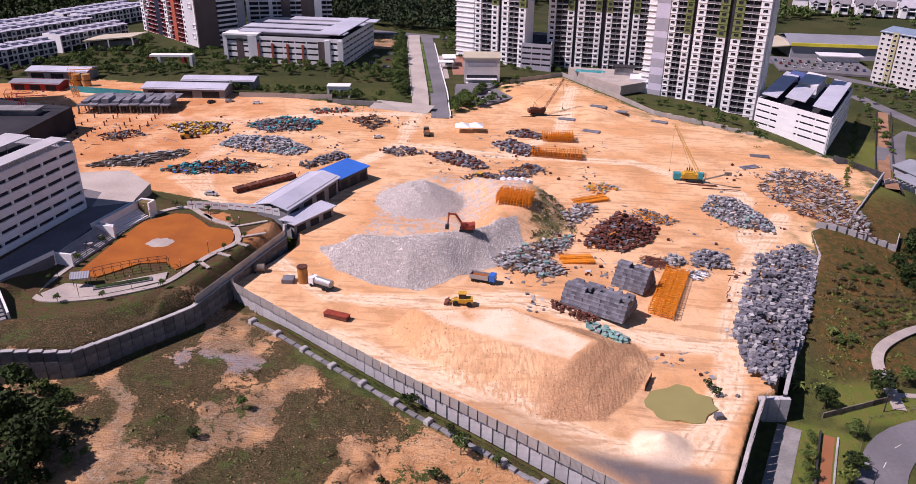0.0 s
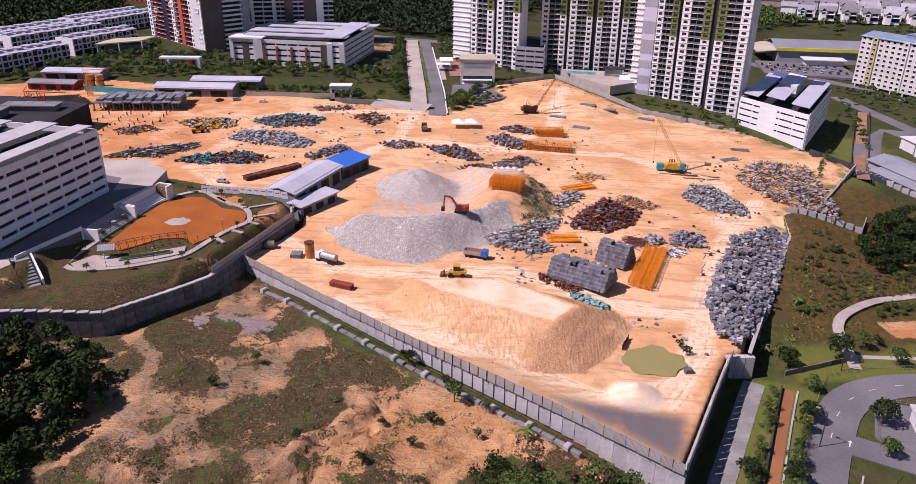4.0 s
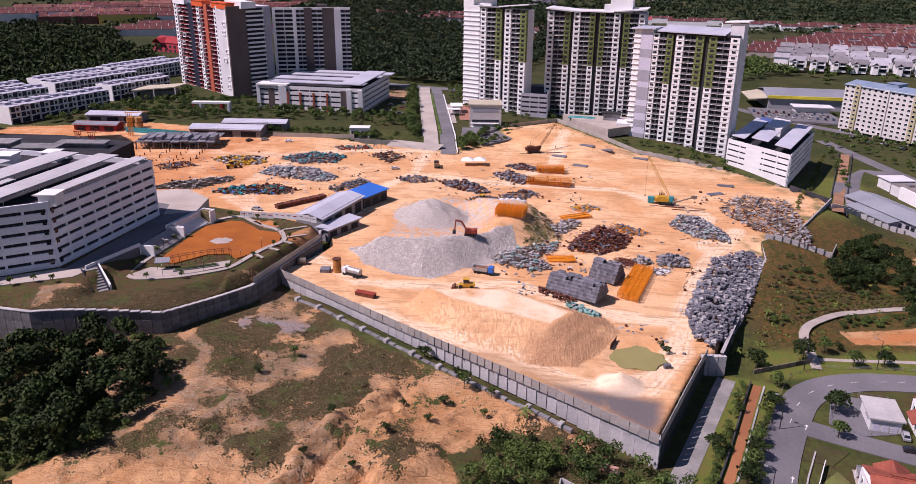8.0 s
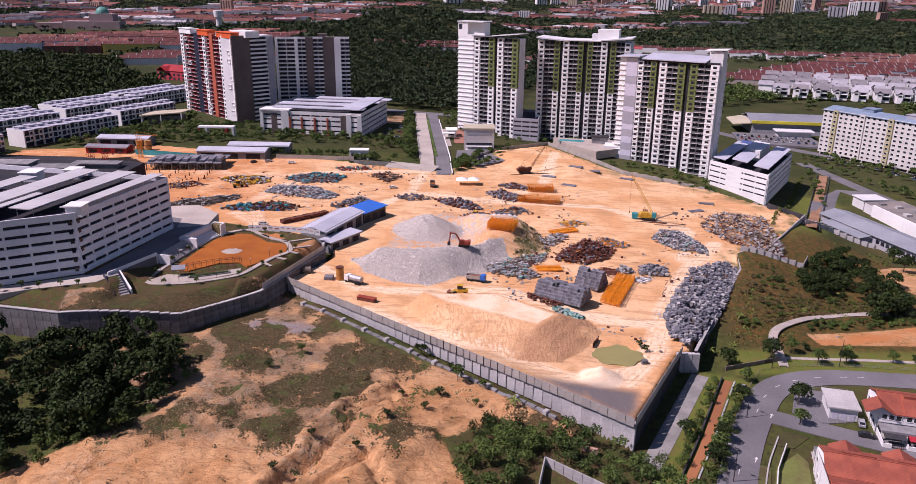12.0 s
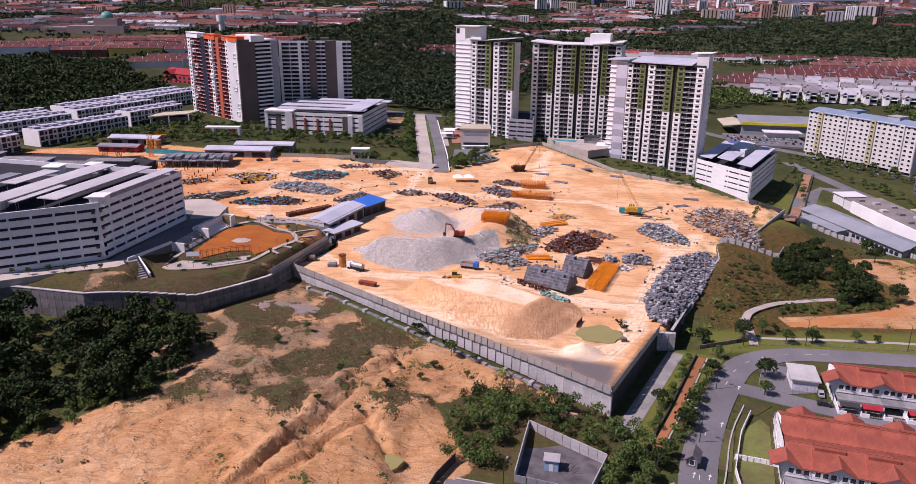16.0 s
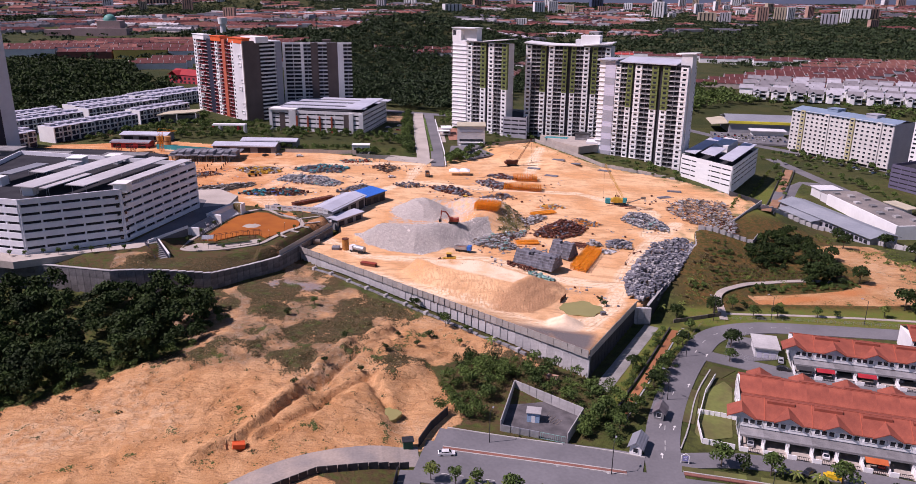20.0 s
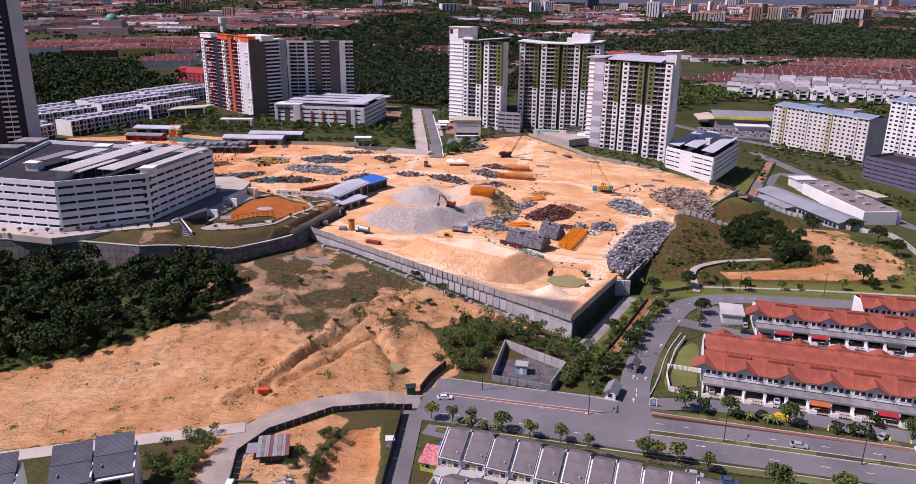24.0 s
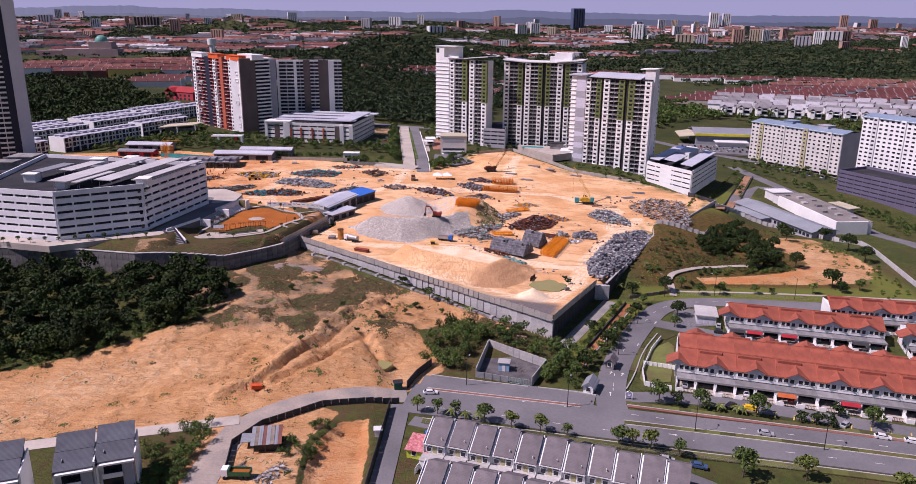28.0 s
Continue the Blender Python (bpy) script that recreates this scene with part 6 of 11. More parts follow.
def heap(poly, recipe, n, h, label, group="heaps on the site", singles=12, name="material_heap", angle=None, tilt=14, scale=(0.8, 1.25), fine=0.66):
    """A heap of pieces in an outline, domed to height h: recipe rows of kind, material, share. The outermost ones are parts of their own."""
    cx, cy = sum(p[0] for p in poly) / len(poly), sum(p[1] for p in poly) / len(poly)
    z0 = hz(cx, cy)
    t = thing(name, Matrix.Translation((cx, cy, z0)), label, "heap", group)
    rest = {}
    n = int(n * 1.75)
    pl = spots(poly, n)
    dm = max(p[2] for p in pl)
    for i, (x, y, d) in enumerate(pl):
        u, acc = (float(vnoise(x + cx, y + 7 * cy, 2.6)) * 5.3 + 0.22 * R.random()) % 1.0, 0
        for kind, m, share in recipe:
            acc += share
            if u <= acc:
                break
        dome = h * (1 - (1 - d / dm) ** 2) * (0.35 + 1.1 * float(vnoise(x + 60, y, 3.4)))
        z = hz(x, y) - z0 + R.random() * dome
        a = 30 * int(float(vnoise(x + 31, y + 57, 4.5)) * 19) + R.gauss(0, 9) if angle is None else angle + R.gauss(0, 14) + (90 if R.random() < 0.15 else 0)
        mm = pose(x - cx, y - cy, z, R.uniform(-tilt, tilt), R.uniform(-tilt, tilt), a) @ Matrix.Scale(R.uniform(*scale) * fine, 4)
        if i < singles:
            part(kind, piece_mesh(kind, m), None, t, m=mm)
        else:
            b = rest.setdefault((kind, m.name), (Build(), m))[0]
            q = piece(kind)
            b.add([mm @ Vector(v) for v in q.v], q.f)
    for (kind, _), (b, m) in rest.items():
        tagged(part(kind, b, m, t), kind="stuff")
    return t


def stack(name, p0, p1, width, rows_, layers, size, m, label, group="stacks on the site", taper=1, drop=0.12):
    """Regular layers of blocks along a line, each layer narrower than the one below."""
    mt, length = frame_at(p0, p1, hz((p0[0] + p1[0]) / 2, (p0[1] + p1[1]) / 2))
    t = thing(name, mt, label, "stack", group)
    sx, sy, sz = size
    b = Build().box(-sx / 2 + 0.03, -sy / 2 + 0.03, 0, sx / 2 - 0.03, sy / 2 - 0.03, sz - 0.12).box(-sx / 2, -sy / 2, sz - 0.12, sx / 2, sy / 2, sz - 0.03)
    me = b.mesh("block", m)
    n = int(length / sx)
    for k in range(layers):
        wn_ = rows_ - k * taper
        for j in range(wn_):
            for i in range(n):
                hidden = 0 < k < layers - 1 and 0 < j < wn_ - 1 and 0 < i < n - 1
                if hidden or (k == 0 and 0 < j < wn_ - 1 and 0 < i < n - 1) or R.random() < drop * (k == layers - 1):
                    continue
                part("block", me, None, t, m=pose((i + 0.5) * sx + R.uniform(-0.05, 0.05), (j + 0.5 + k * taper / 2) * sy, k * sz, 0, 0, R.uniform(-3, 3)))
    return t


stack("formwork_stack", (26.8, 171.2), (41.6, 161.2), 10, 8, 5, (1.18, 1.25, 1.0), BLOCK, "long tapered stack of grey steel formwork boxes on bare earth")
stack("formwork_stack", (42.5, 183), (51, 176.5), 8, 7, 6, (1.2, 1.2, 1.0), BLOCK, "stepped stack of grey steel formwork boxes on bare earth", taper=1)
heap([(25, 172), (36, 163.5), (33, 161), (24, 168)], [("crate", RUST, 0.8), ("plank", RUST, 0.2)], 70, 0.9, "low rusty red crates before the formwork stack", scale=(0.5, 0.8))
heap([(31, 163), (39, 157), (42, 154), (40, 150.5), (32, 157)], [("sheet", MINT, 0.7), ("crate", MINT, 0.15), ("pallet_load", BLOCKLIGHT, 0.15)], 46, 0.9, "mint green wrapped sheets stacked on the ground", singles=46, tilt=5)
YARD = [(69, 157), (67.5, 141), (71, 136), (79, 144), (93, 168), (111.5, 206), (109, 212), (97, 211), (89, 202), (80, 181), (74, 168)]
heap(YARD, [("block", BLOCK, 0.62), ("pallet_load", BLOCK, 0.25), ("crate", BLOCKLIGHT, 0.13)], 1250, 2.6, "great heap of grey formwork boxes along the retaining wall", singles=190, tilt=9, scale=(0.9, 1.5), name="formwork_heap")
heap([(84, 241), (91, 229), (104, 225), (106, 234), (101, 254), (92, 256)], [("pallet_load", BLOCKLIGHT, 0.3), ("block", BLOCK, 0.4), ("plank", WOODGREY, 0.25), ("sheet", MINT, 0.05)], 420, 1.6, "round heap of grey blocks, planks and sheets")
heap([(112, 262), (118, 244), (134, 222), (140, 236), (146, 262), (150, 284), (132, 290), (118, 278)], [("plank", WOODGREY, 0.45), ("beam", RUST, 0.2), ("pallet_load", BLOCKLIGHT, 0.25), ("pipe", GALV, 0.1)], 620, 2.0, "sprawling heap of planks, rusty frames and grey sheets", singles=34)
heap([(38, 207), (42, 218), (54, 236), (66, 224), (60, 212), (50, 205)], [("crate", RUST, 0.55), ("beam", RUST, 0.2), ("block", BLOCK, 0.2), ("plank", SCAF, 0.05)], 430, 2.4, "heap of rusty red steel formwork", singles=34)
heap([(58, 233), (70, 226), (74, 232), (62, 241)], [("pipe", SCAF, 0.4), ("plank", WOODGREY, 0.4), ("block", BLOCK, 0.2)], 110, 0.9, "loose orange tubes and timber beside rusty formwork")
heap([(9, 196), (14, 190), (24, 186), (31, 189), (27, 199), (34, 206), (36, 216), (30, 212), (18, 205)], [("plank", WOODGREY, 0.5), ("pallet_load", BLOCKLIGHT, 0.2), ("beam", RUST, 0.1), ("sheet", GALV, 0.17), ("crate", MINT, 0.03)], 360, 1.3, "strewn planks and grey panels at the foot of the stone berm", singles=34)
heap([(61, 200), (66, 203), (68, 198), (63, 195)], [("pallet_load", BLOCKLIGHT, 0.9), ("crate", WOODGREY, 0.1)], 60, 2.2, "small heap of grey pallet loads", tilt=4)
heap([(70, 196), (80, 196), (82, 204), (76, 208), (70, 204)], [("block", BLOCK, 0.6), ("pallet_load", BLOCKLIGHT, 0.2), ("plank", WOODGREY, 0.2)], 170, 2.2, "heap of dark grey formwork boxes", tilt=6)
heap([(62, 192), (74, 194), (78, 198), (68, 188)], [("pipe", GALV, 0.6), ("plank", WOODGREY, 0.4)], 60, 0.5, "grey tubes laid side by side on the ground", angle=-50, tilt=3)
heap([(54, 197), (62, 194), (64, 199), (56, 203)], [("pipe", RUST, 1.0)], 60, 0.6, "rusty reinforcing rods on the ground", angle=-20, tilt=3)
heap([(-126, 312), (-116, 320), (-100, 318), (-98, 306), (-112, 300)], [("crate", YELLOWMACH, 0.25), ("beam", RUST, 0.35), ("pallet_load", BLOCKLIGHT, 0.4)], 190, 1.4, "mixed heap of yellow frames, rusty beams and rubble", scale=(0.9, 1.4))
heap([(-96, 288), (-86, 282), (-64, 278), (-58, 286), (-72, 300), (-92, 300)], [("pallet_load", BLOCKLIGHT, 0.55), ("block", BLOCK, 0.4), ("sheet", TEAL, 0.05)], 380, 1.5, "wide heap of grey block pallets", singles=34, scale=(0.9, 1.5), tilt=5)
heap([(-94, 316), (-80, 306), (-64, 312), (-60, 326), (-78, 330)], [("block", BLOCK, 0.35), ("plank", WOODGREY, 0.3), ("crate", TEAL, 0.12), ("beam", RUST, 0.23)], 300, 1.4, "mixed heap of teal crates, timber and steel", singles=34, scale=(0.9, 1.5))
heap([(-136, 262), (-128, 274), (-106, 282), (-106, 274), (-118, 262)], [("beam", WOODGREY, 0.7), ("plank", WOODGREY, 0.2), ("pallet_load", BLOCKLIGHT, 0.1)], 240, 1.3, "long dark timbers and beams laid in rows", angle=20, tilt=3, scale=(1.0, 1.7))
heap([(-226, 392), (-206, 398), (-200, 382), (-222, 374)], [("beam", WOODGREY, 0.35), ("block", BLOCK, 0.3), ("beam", RUST, 0.2), ("plank", WOODGREY, 0.15)], 170, 1.3, "litter of timber, steel and blocks in the far yard", singles=5, scale=(0.9, 1.6))
heap([(-236, 352), (-212, 357), (-208, 336), (-232, 332)], [("beam", RUST, 0.3), ("block", BLOCK, 0.35), ("plank", WOODGREY, 0.35)], 190, 1.2, "dark litter of formwork and steel beside the foundations", singles=5, scale=(0.9, 1.6))
heap([(-109, 258), (-100, 266), (-84, 270), (-72, 264), (-80, 256), (-96, 254)], [("beam", WOODGREY, 0.4), ("crate", TEAL, 0.12), ("crate", RUST, 0.22), ("plank", WOODGREY, 0.2), ("sheet", BLUEROOF, 0.06)], 190, 1.3, "heap of timber with teal tanks and red scrap", scale=(0.9, 1.5))
heap([(-60, 268), (-47, 284), (-43, 280), (-56, 264)], [("pallet_load", BLOCK, 0.9), ("crate", WOODGREY, 0.1)], 60, 2.0, "grey pallet loads behind the store shed", tilt=3, scale=(1.0, 1.5))
heap([(-12, 288), (0, 292), (8, 283), (12, 274), (4, 272), (-6, 280)], [("pallet_load", BLOCK, 0.5), ("crate", RUST, 0.25), ("block", BLOCK, 0.25)], 110, 1.6, "grey and red pallet loads near the cone of stone", tilt=3, scale=(1.0, 1.6))
heap([(14, 306), (22, 312), (34, 300), (28, 290), (18, 296)], [("pallet_load", BLOCK, 0.6), ("crate", RUST, 0.25), ("block", BLOCKLIGHT, 0.15)], 120, 1.5, "grey block pallets beside orange frames", tilt=3, scale=(1.0, 1.6))
heap([(20, 322), (30, 328), (40, 318), (32, 312)], [("pallet_load", BLOCK, 0.6), ("crate", RUST, 0.4)], 60, 1.4, "grey and rusty pallet loads on bare earth", tilt=3, scale=(1.0, 1.6))
heap([(14, 262), (26, 266), (34, 276), (28, 282), (16, 272)], [("plank", WOODGREY, 0.4), ("block", BLOCK, 0.4), ("beam", RUST, 0.2)], 90, 1.0, "scattered timber and boxes behind the berm", scale=(0.9, 1.4))
heap([(36, 219), (44, 232), (48, 240), (42, 244), (34, 230)], [("plank", WOODGREY, 0.6), ("pallet_load", BLOCKLIGHT, 0.3), ("beam", RUST, 0.1)], 130, 0.9, "strewn planks beside the grassy end of the berm")
heap([(-50, 330), (-40, 340), (-30, 330), (-38, 316)], [("beam", RUST, 0.4), ("crate", WOODGREY, 0.3), ("plank", WOODGREY, 0.3)], 70, 1.0, "rusty beams and crates near the site gate", scale=(0.9, 1.4))
heap([(-34, 290), (-22, 296), (-12, 290), (-24, 282)], [("pallet_load", BLOCK, 0.5), ("crate", RUST, 0.2), ("plank", WOODGREY, 0.3)], 60, 1.2, "small heap of grey pallets and timber by the haul road", tilt=5)
heap([(0, 262), (10, 270), (20, 264), (10, 256)], [("block", BLOCK, 0.5), ("beam", RUST, 0.2), ("crate", WOODGREY, 0.3)], 60, 1.4, "dark formwork boxes on top of the stone berm", tilt=6)
heap([(44, 258), (54, 264), (60, 258), (50, 252)], [("pipe", SCAF, 0.4), ("crate", YELLOWMACH, 0.2), ("pallet_load", BLOCKLIGHT, 0.4)], 70, 1.3, "orange tubes and wrapped loads beside the berm", tilt=8)
heap([(-150, 300), (-138, 308), (-128, 300), (-140, 292)], [("beam", RUST, 0.5), ("plank", WOODGREY, 0.3), ("block", BLOCK, 0.2)], 70, 1.0, "rusty beams and timber on orange earth", tilt=6)
heap([(-70, 344), (-52, 350), (-50, 344), (-66, 338)], [("crate", REDMACH, 0.3), ("pallet_load", BLOCK, 0.4), ("crate", MINT, 0.3)], 50, 1.4, "red and green crates along the back hoarding", tilt=4)
LITTER = [("plank", WOODGREY), ("sheet", BLOCKLIGHT), ("crate", RUST), ("pipe", RUST), ("block", BLOCK), ("plank", BLOCKLIGHT), ("sheet", DARKCONC)]
lt = thing("site_litter", Matrix(), "loose timber, scrap and rubble strewn between the heaps", "litter", kind="stuff")
strewn = {}
for outline, n in (([(20, 160), (70, 190), (84, 210), (60, 245), (30, 215), (12, 186)], 330), ([(-150, 256), (-60, 254), (-40, 300), (-70, 336), (-130, 330), (-170, 300)], 420), ([(-20, 262), (60, 262), (66, 330), (10, 330)], 260),
                   ([(84, 222), (150, 222), (156, 290), (108, 292)], 260), ([(-60, 330), (-20, 320), (0, 345), (-60, 356)], 110), ([(-240, 300), (-150, 290), (-120, 350), (-230, 380)], 260), ([(60, 140), (72, 150), (96, 206), (84, 206)], 90), ([(48, 120), (62, 128), (60, 150), (44, 146)], 40)):
    for i, (x, y, d) in enumerate(spots(outline, n)):
        if float(vnoise(x + 13, y + 400, 9)) < 0.42 or inside(SITE, x, y) < 1.5:
            continue
        kind, m = LITTER[int(float(vnoise(x, y, 6)) * 31 + R.random() * 1.5) % len(LITTER)]
        q, mm = piece(kind), pose(x, y, hz(x, y), R.uniform(-6, 6), R.uniform(-6, 6), R.uniform(0, 360)) @ Matrix.Scale(R.uniform(0.3, 0.75), 4)
        strewn.setdefault((kind, m.name), (Build(), m))[0].add([mm @ Vector(v) for v in q.v], q.f)
for (kind, _), (b, m) in strewn.items():
    tagged(part(kind, b, m, lt), kind="stuff")
for x, y, a in ((68, 362, -20), (78, 360, -20), (60, 331, -25), (51, 349, -15), (118, 290, 20), (96, 352, -30), (128, 306, -10)):
    t = thing("sheet_stack", pose(x, y, hz(x, y), 0, 0, a), "flat stack of grey steel sheets on bare earth", "stack", "sheet stacks")
    for k in range(4):
        part("sheet", Build().box(-4 + 0.3 * (k % 2), -1.6 + k * 0.85, 0, 4, -0.85 + k * 0.85, 0.35 + 0.1 * (k % 2)), BLOCK, t)


def scaffold(p0, p1, width, h, label, rows_=2, gap=1.25, lie=False):
    """Orange scaffold frames stood or laid side by side in rows."""
    mt, length = frame_at(p0, p1, hz((p0[0] + p1[0]) / 2, (p0[1] + p1[1]) / 2))
    t = thing("scaffold_frame_stack", mt, label, "scaffolding", "orange scaffold frames")
    w = width / rows_ - 0.25
    b = Build()
    for x in (-w / 2, 0, w / 2):
        b.beam((x, 0, 0), (x, 0, h), 0.15)
    for k in range(5):
        z = h * (0.06 + 0.22 * k)
        b.beam((-w / 2, 0, z), (w / 2, 0, z), 0.13)
        if k < 4:
            b.beam((-w / 2, 0, z), (0, 0, z + h * 0.22), 0.10).beam((w / 2, 0, z), (0, 0, z + h * 0.22), 0.10)
    me = b.mesh("frame", SCAF)
    n = max(3, int(length / gap))
    for r in range(rows_):
        for i in range(n):
            part("frame", me, None, t, m=pose((i + 0.5) * gap, (r + 0.5) * width / rows_, 0, R.uniform(-4, 4) + (60 if lie else 0), R.uniform(-1.5, 1.5), 90 + R.uniform(-3, 3)))
        for z in (0.25, 0.55, 0.95):
            for s in (-1, 1):
                part("tie_bar", Build().beam((0, 0, 0), (length, 0, 0), 0.08), SCAF, t, m=pose(0, (r + 0.5) * width / rows_ + s * w / 2, h * z))
    return t


scaffold((55.2, 162.5), (66, 187), 6.6, 3.2, "two tall rows of orange scaffold frames on bare earth")
scaffold((11.5, 222), (23, 218.5), 9, 3.2, "dense block of orange scaffold frames on the stone berm", 4, 0.95)
scaffold((29, 291), (50, 288), 8, 2.8, "long stack of orange scaffold frames", 3, 1.1)
scaffold((36, 312), (50, 312), 8, 3.2, "upright stack of orange scaffold frames", 3, 1.0)
scaffold((41, 241), (53, 246), 5, 1.6, "low pile of orange scaffold frames", 2, 0.9, True)
scaffold((30, 195), (40, 196), 5.5, 1.1, "flat pile of yellow-orange scaffold frames", 2, 0.8, True)
wb = thing("bag_row", Matrix.Translation((20, 252, hz(20, 252))), "white bulk bags on top of the stone berm", "bags")
for i in range(9):
    part("bulk_bag", Build().prism([(-0.9, -0.8), (0.9, -0.9), (1.0, 0.8), (-0.8, 0.9)], 0, 1.2).prism([(-0.5, -0.5), (0.5, -0.5), (0.5, 0.5), (-0.5, 0.5)], 1.2, 1.5), WHITE, wb, m=pose((i % 5) * 2.3 - 4, (i // 5) * 2.2, 0.3, 0, 0, R.uniform(0, 90)))


# ---------- sheds ----------
def shed(name, p0, p1, depth, h, roof, wall, label, slope=0.08, ridge=True, over=0.8, doors=3):
    z = hz((p0[0] + p1[0]) / 2, (p0[1] + p1[1]) / 2)
    mt, w = frame_at(p0, p1, z)
    t = thing(name, mt, label, "shed")
    part("wall", Build().box(0, 0, -1.5, w, depth, h), wall, t)
    if ridge:
        part("roof", Build().gable(0, 0, w, depth, h + 0.05, depth * slope, over=over), roof, t)
    else:
        part("roof", Build().prism([(-over, -over), (w + over, -over), (w + over, depth + over), (-over, depth + over)], lambda x, y: h + 0.05 + y * slope, lambda x, y: h + 0.3 + y * slope), roof, t)
    for i in range(doors):
        x = (i + 0.5) * w / doors
        part("opening", Build().box(x - w / doors * 0.32, -0.06, 0, x + w / doors * 0.32, 0.06, h * 0.7), DARK, t)
    return t


WALLSHEET = ribbed(mat("grey_sheet_wall", (0.26, 0.26, 0.27), (0.20, 0.20, 0.21), 0.2, 0.7, stain=0.25), 0.3)
shed("warehouse", (-52.5, 213), (-41.3, 241.5), 11.5, 6.0, ROOFMETAL, WALLSHEET, "site store with a white metal roof and grey walls", 0.10, doors=4)
shed("open_shed", (-41.2, 243.5), (-33, 257), 9, 4.6, BLUEROOF, STEEL, "open shed under a bright blue sheet roof", 0.10, False)
shed("site_office", (-49.5, 207.5), (-40, 222), 5.0, 3.2, ROOFMETAL, WALLSHEET, "low site hut with a white flat roof", 0.05, False)
shed("long_shed", (-154, 362), (-114, 360), 13, 4.8, ROOFMETAL, WALLSHEET, "long grey workshop shed with pale metal roof", 0.09)
shed("long_shed", (-140, 378), (-104, 377), 11, 5.0, ROOFMETAL, WALLSHEET, "long grey workshop shed behind the yard", 0.09)
shed("long_shed", (-228, 396), (-196, 394), 12, 5, ROOFMETAL, WALLSHEET, "grey shed with pale metal roof by the far boundary", 0.09)
shed("long_shed", (-225, 374), (-200, 372), 9, 4, ROOFDARK, REDPAINT, "red-walled store with a grey roof", 0.09)
shed("guard_house", (-66, 372), (-55, 372), 6, 5.5, WHITE, WHITE, "white concrete guard house by the boundary", 0.0, False, 0.3, 2)
gate = thing("entrance_canopy", pose(-232, 470, hz(-232, 470)), "tan-roofed pavilion before the red-accented tower", "pavilion")
part("roof", Build().prism([(0, 0), (30, 2), (34, 18), (2, 20)], lambda x, y: 6 + x * 0.08, lambda x, y: 6.7 + x * 0.08), ROOFTAN, gate)
part("wall", Build().box(4, 5, -2, 28, 16, 5.8), DARKCONC, gate)
for x in (1, 15, 30):
    part("post", Build().box(x, 1, -2, x + 0.6, 1.6, 6 + x * 0.08), WHITE, gate)
gate = thing("entrance_gate", pose(-176, 430, hz(-176, 430)), "white gate frame with red trim beside the road", "gate")
part("beam", Build().box(0, 0, 5.5, 24, 5, 6.6), WHITE, gate)
for x in (0, 4.5, 18, 22.5):
    part("column", Build().box(x, 0, -2, x + 1.5, 5, 5.5), OFFWHITE if x % 2 else REDPAINT, gate)
# white tents
for x, y in ((1.5, 322), (7.5, 323)):
    t = thing("tent", pose(x, y, hz(x, y)), "white pyramid-roofed tent on thin posts", "tent", "white tents")
    part("roof", Build().add([(-3.2, -3.2, 2.6), (3.2, -3.2, 2.6), (3.2, 3.2, 2.6), (-3.2, 3.2, 2.6), (0, 0, 4.2)], [(0, 1, 4), (1, 2, 4), (2, 3, 4), (3, 0, 4), (3, 2, 1, 0)]), WHITE, t)
    for a in (-3, 3):
        for c in (-3, 3):
            part("post", Build().beam((a, c, 0), (a, c, 2.6), 0.08), GALV, t)
# concrete ground floor under construction
st = thing("concrete_frame", pose(-172, 331, 4.0, 0, 0, 2), "grey concrete ground floors under construction with propped slabs", "building shell")
for i in range(9):
    x = i * 4.6
    for k in range(3):
        part("prop", Build().beam((x + 0.4 + 1.6 * k, 0.2, -1), (x + 0.4 + 1.6 * k, 0.2, 3.6), 0.07), GALV, st)
    part("slab", Build().box(x, 0, 3.6 + 0.25 * (i % 2), x + 4.3, 22, 4.0 + 0.25 * (i % 2)), BLOCK, st)
    for y in (0.5, 7, 14, 21):
        part("column", Build().box(x + 0.3, y, -1, x + 0.8, y + 0.5, 3.7), DARKCONC, st)
    part("formwork_load", Build().box(x + 1, 3, 4.2, x + 4, 12, 5.0 + 0.5 * (i % 3)), BLOCK, st)
for i in range(4):
    part("wall", Build().box(i * 11, 10 + i % 2, -1, i * 11 + 8, 10.3 + i % 2, 3.6), CONCRETE, st)
stumps = thing("pile_stumps", Matrix(), "rusty column stumps standing in orange earth", "column stumps", kind="stuff")
b = Build()
for i in range(110):
    x, y = -225 + (i % 11) * 9 + R.uniform(-1, 1), 292 + (i // 11) * 5.5 + R.uniform(-1, 1)
    if inside(SITE, x, y) > 2:
        b.box(x - 0.2, y - 0.2, hz(x, y) - 1, x + 0.2, y + 0.2, hz(x, y) + R.uniform(0.6, 2.0))
part("stump", b, RUST, stumps)
hd = thing("teal_hoarding", Matrix(), "teal sheet hoarding along the far yard", "fence")
for i, (x, y, ux, uy, d) in enumerate(along([(-194, 371), (-154, 361.5)], 2.6)[:-1]):
    part("panel", Build().box(0.04, 0, -0.5, d - 0.04, 0.08, 3.0), TEAL, hd, m=pose(x, y, hz(x, y), 0, 0, math.degrees(math.atan2(uy, ux))))
hd = thing("boundary_hoarding", Matrix(), "grey sheet hoarding along the back of the site", "fence")
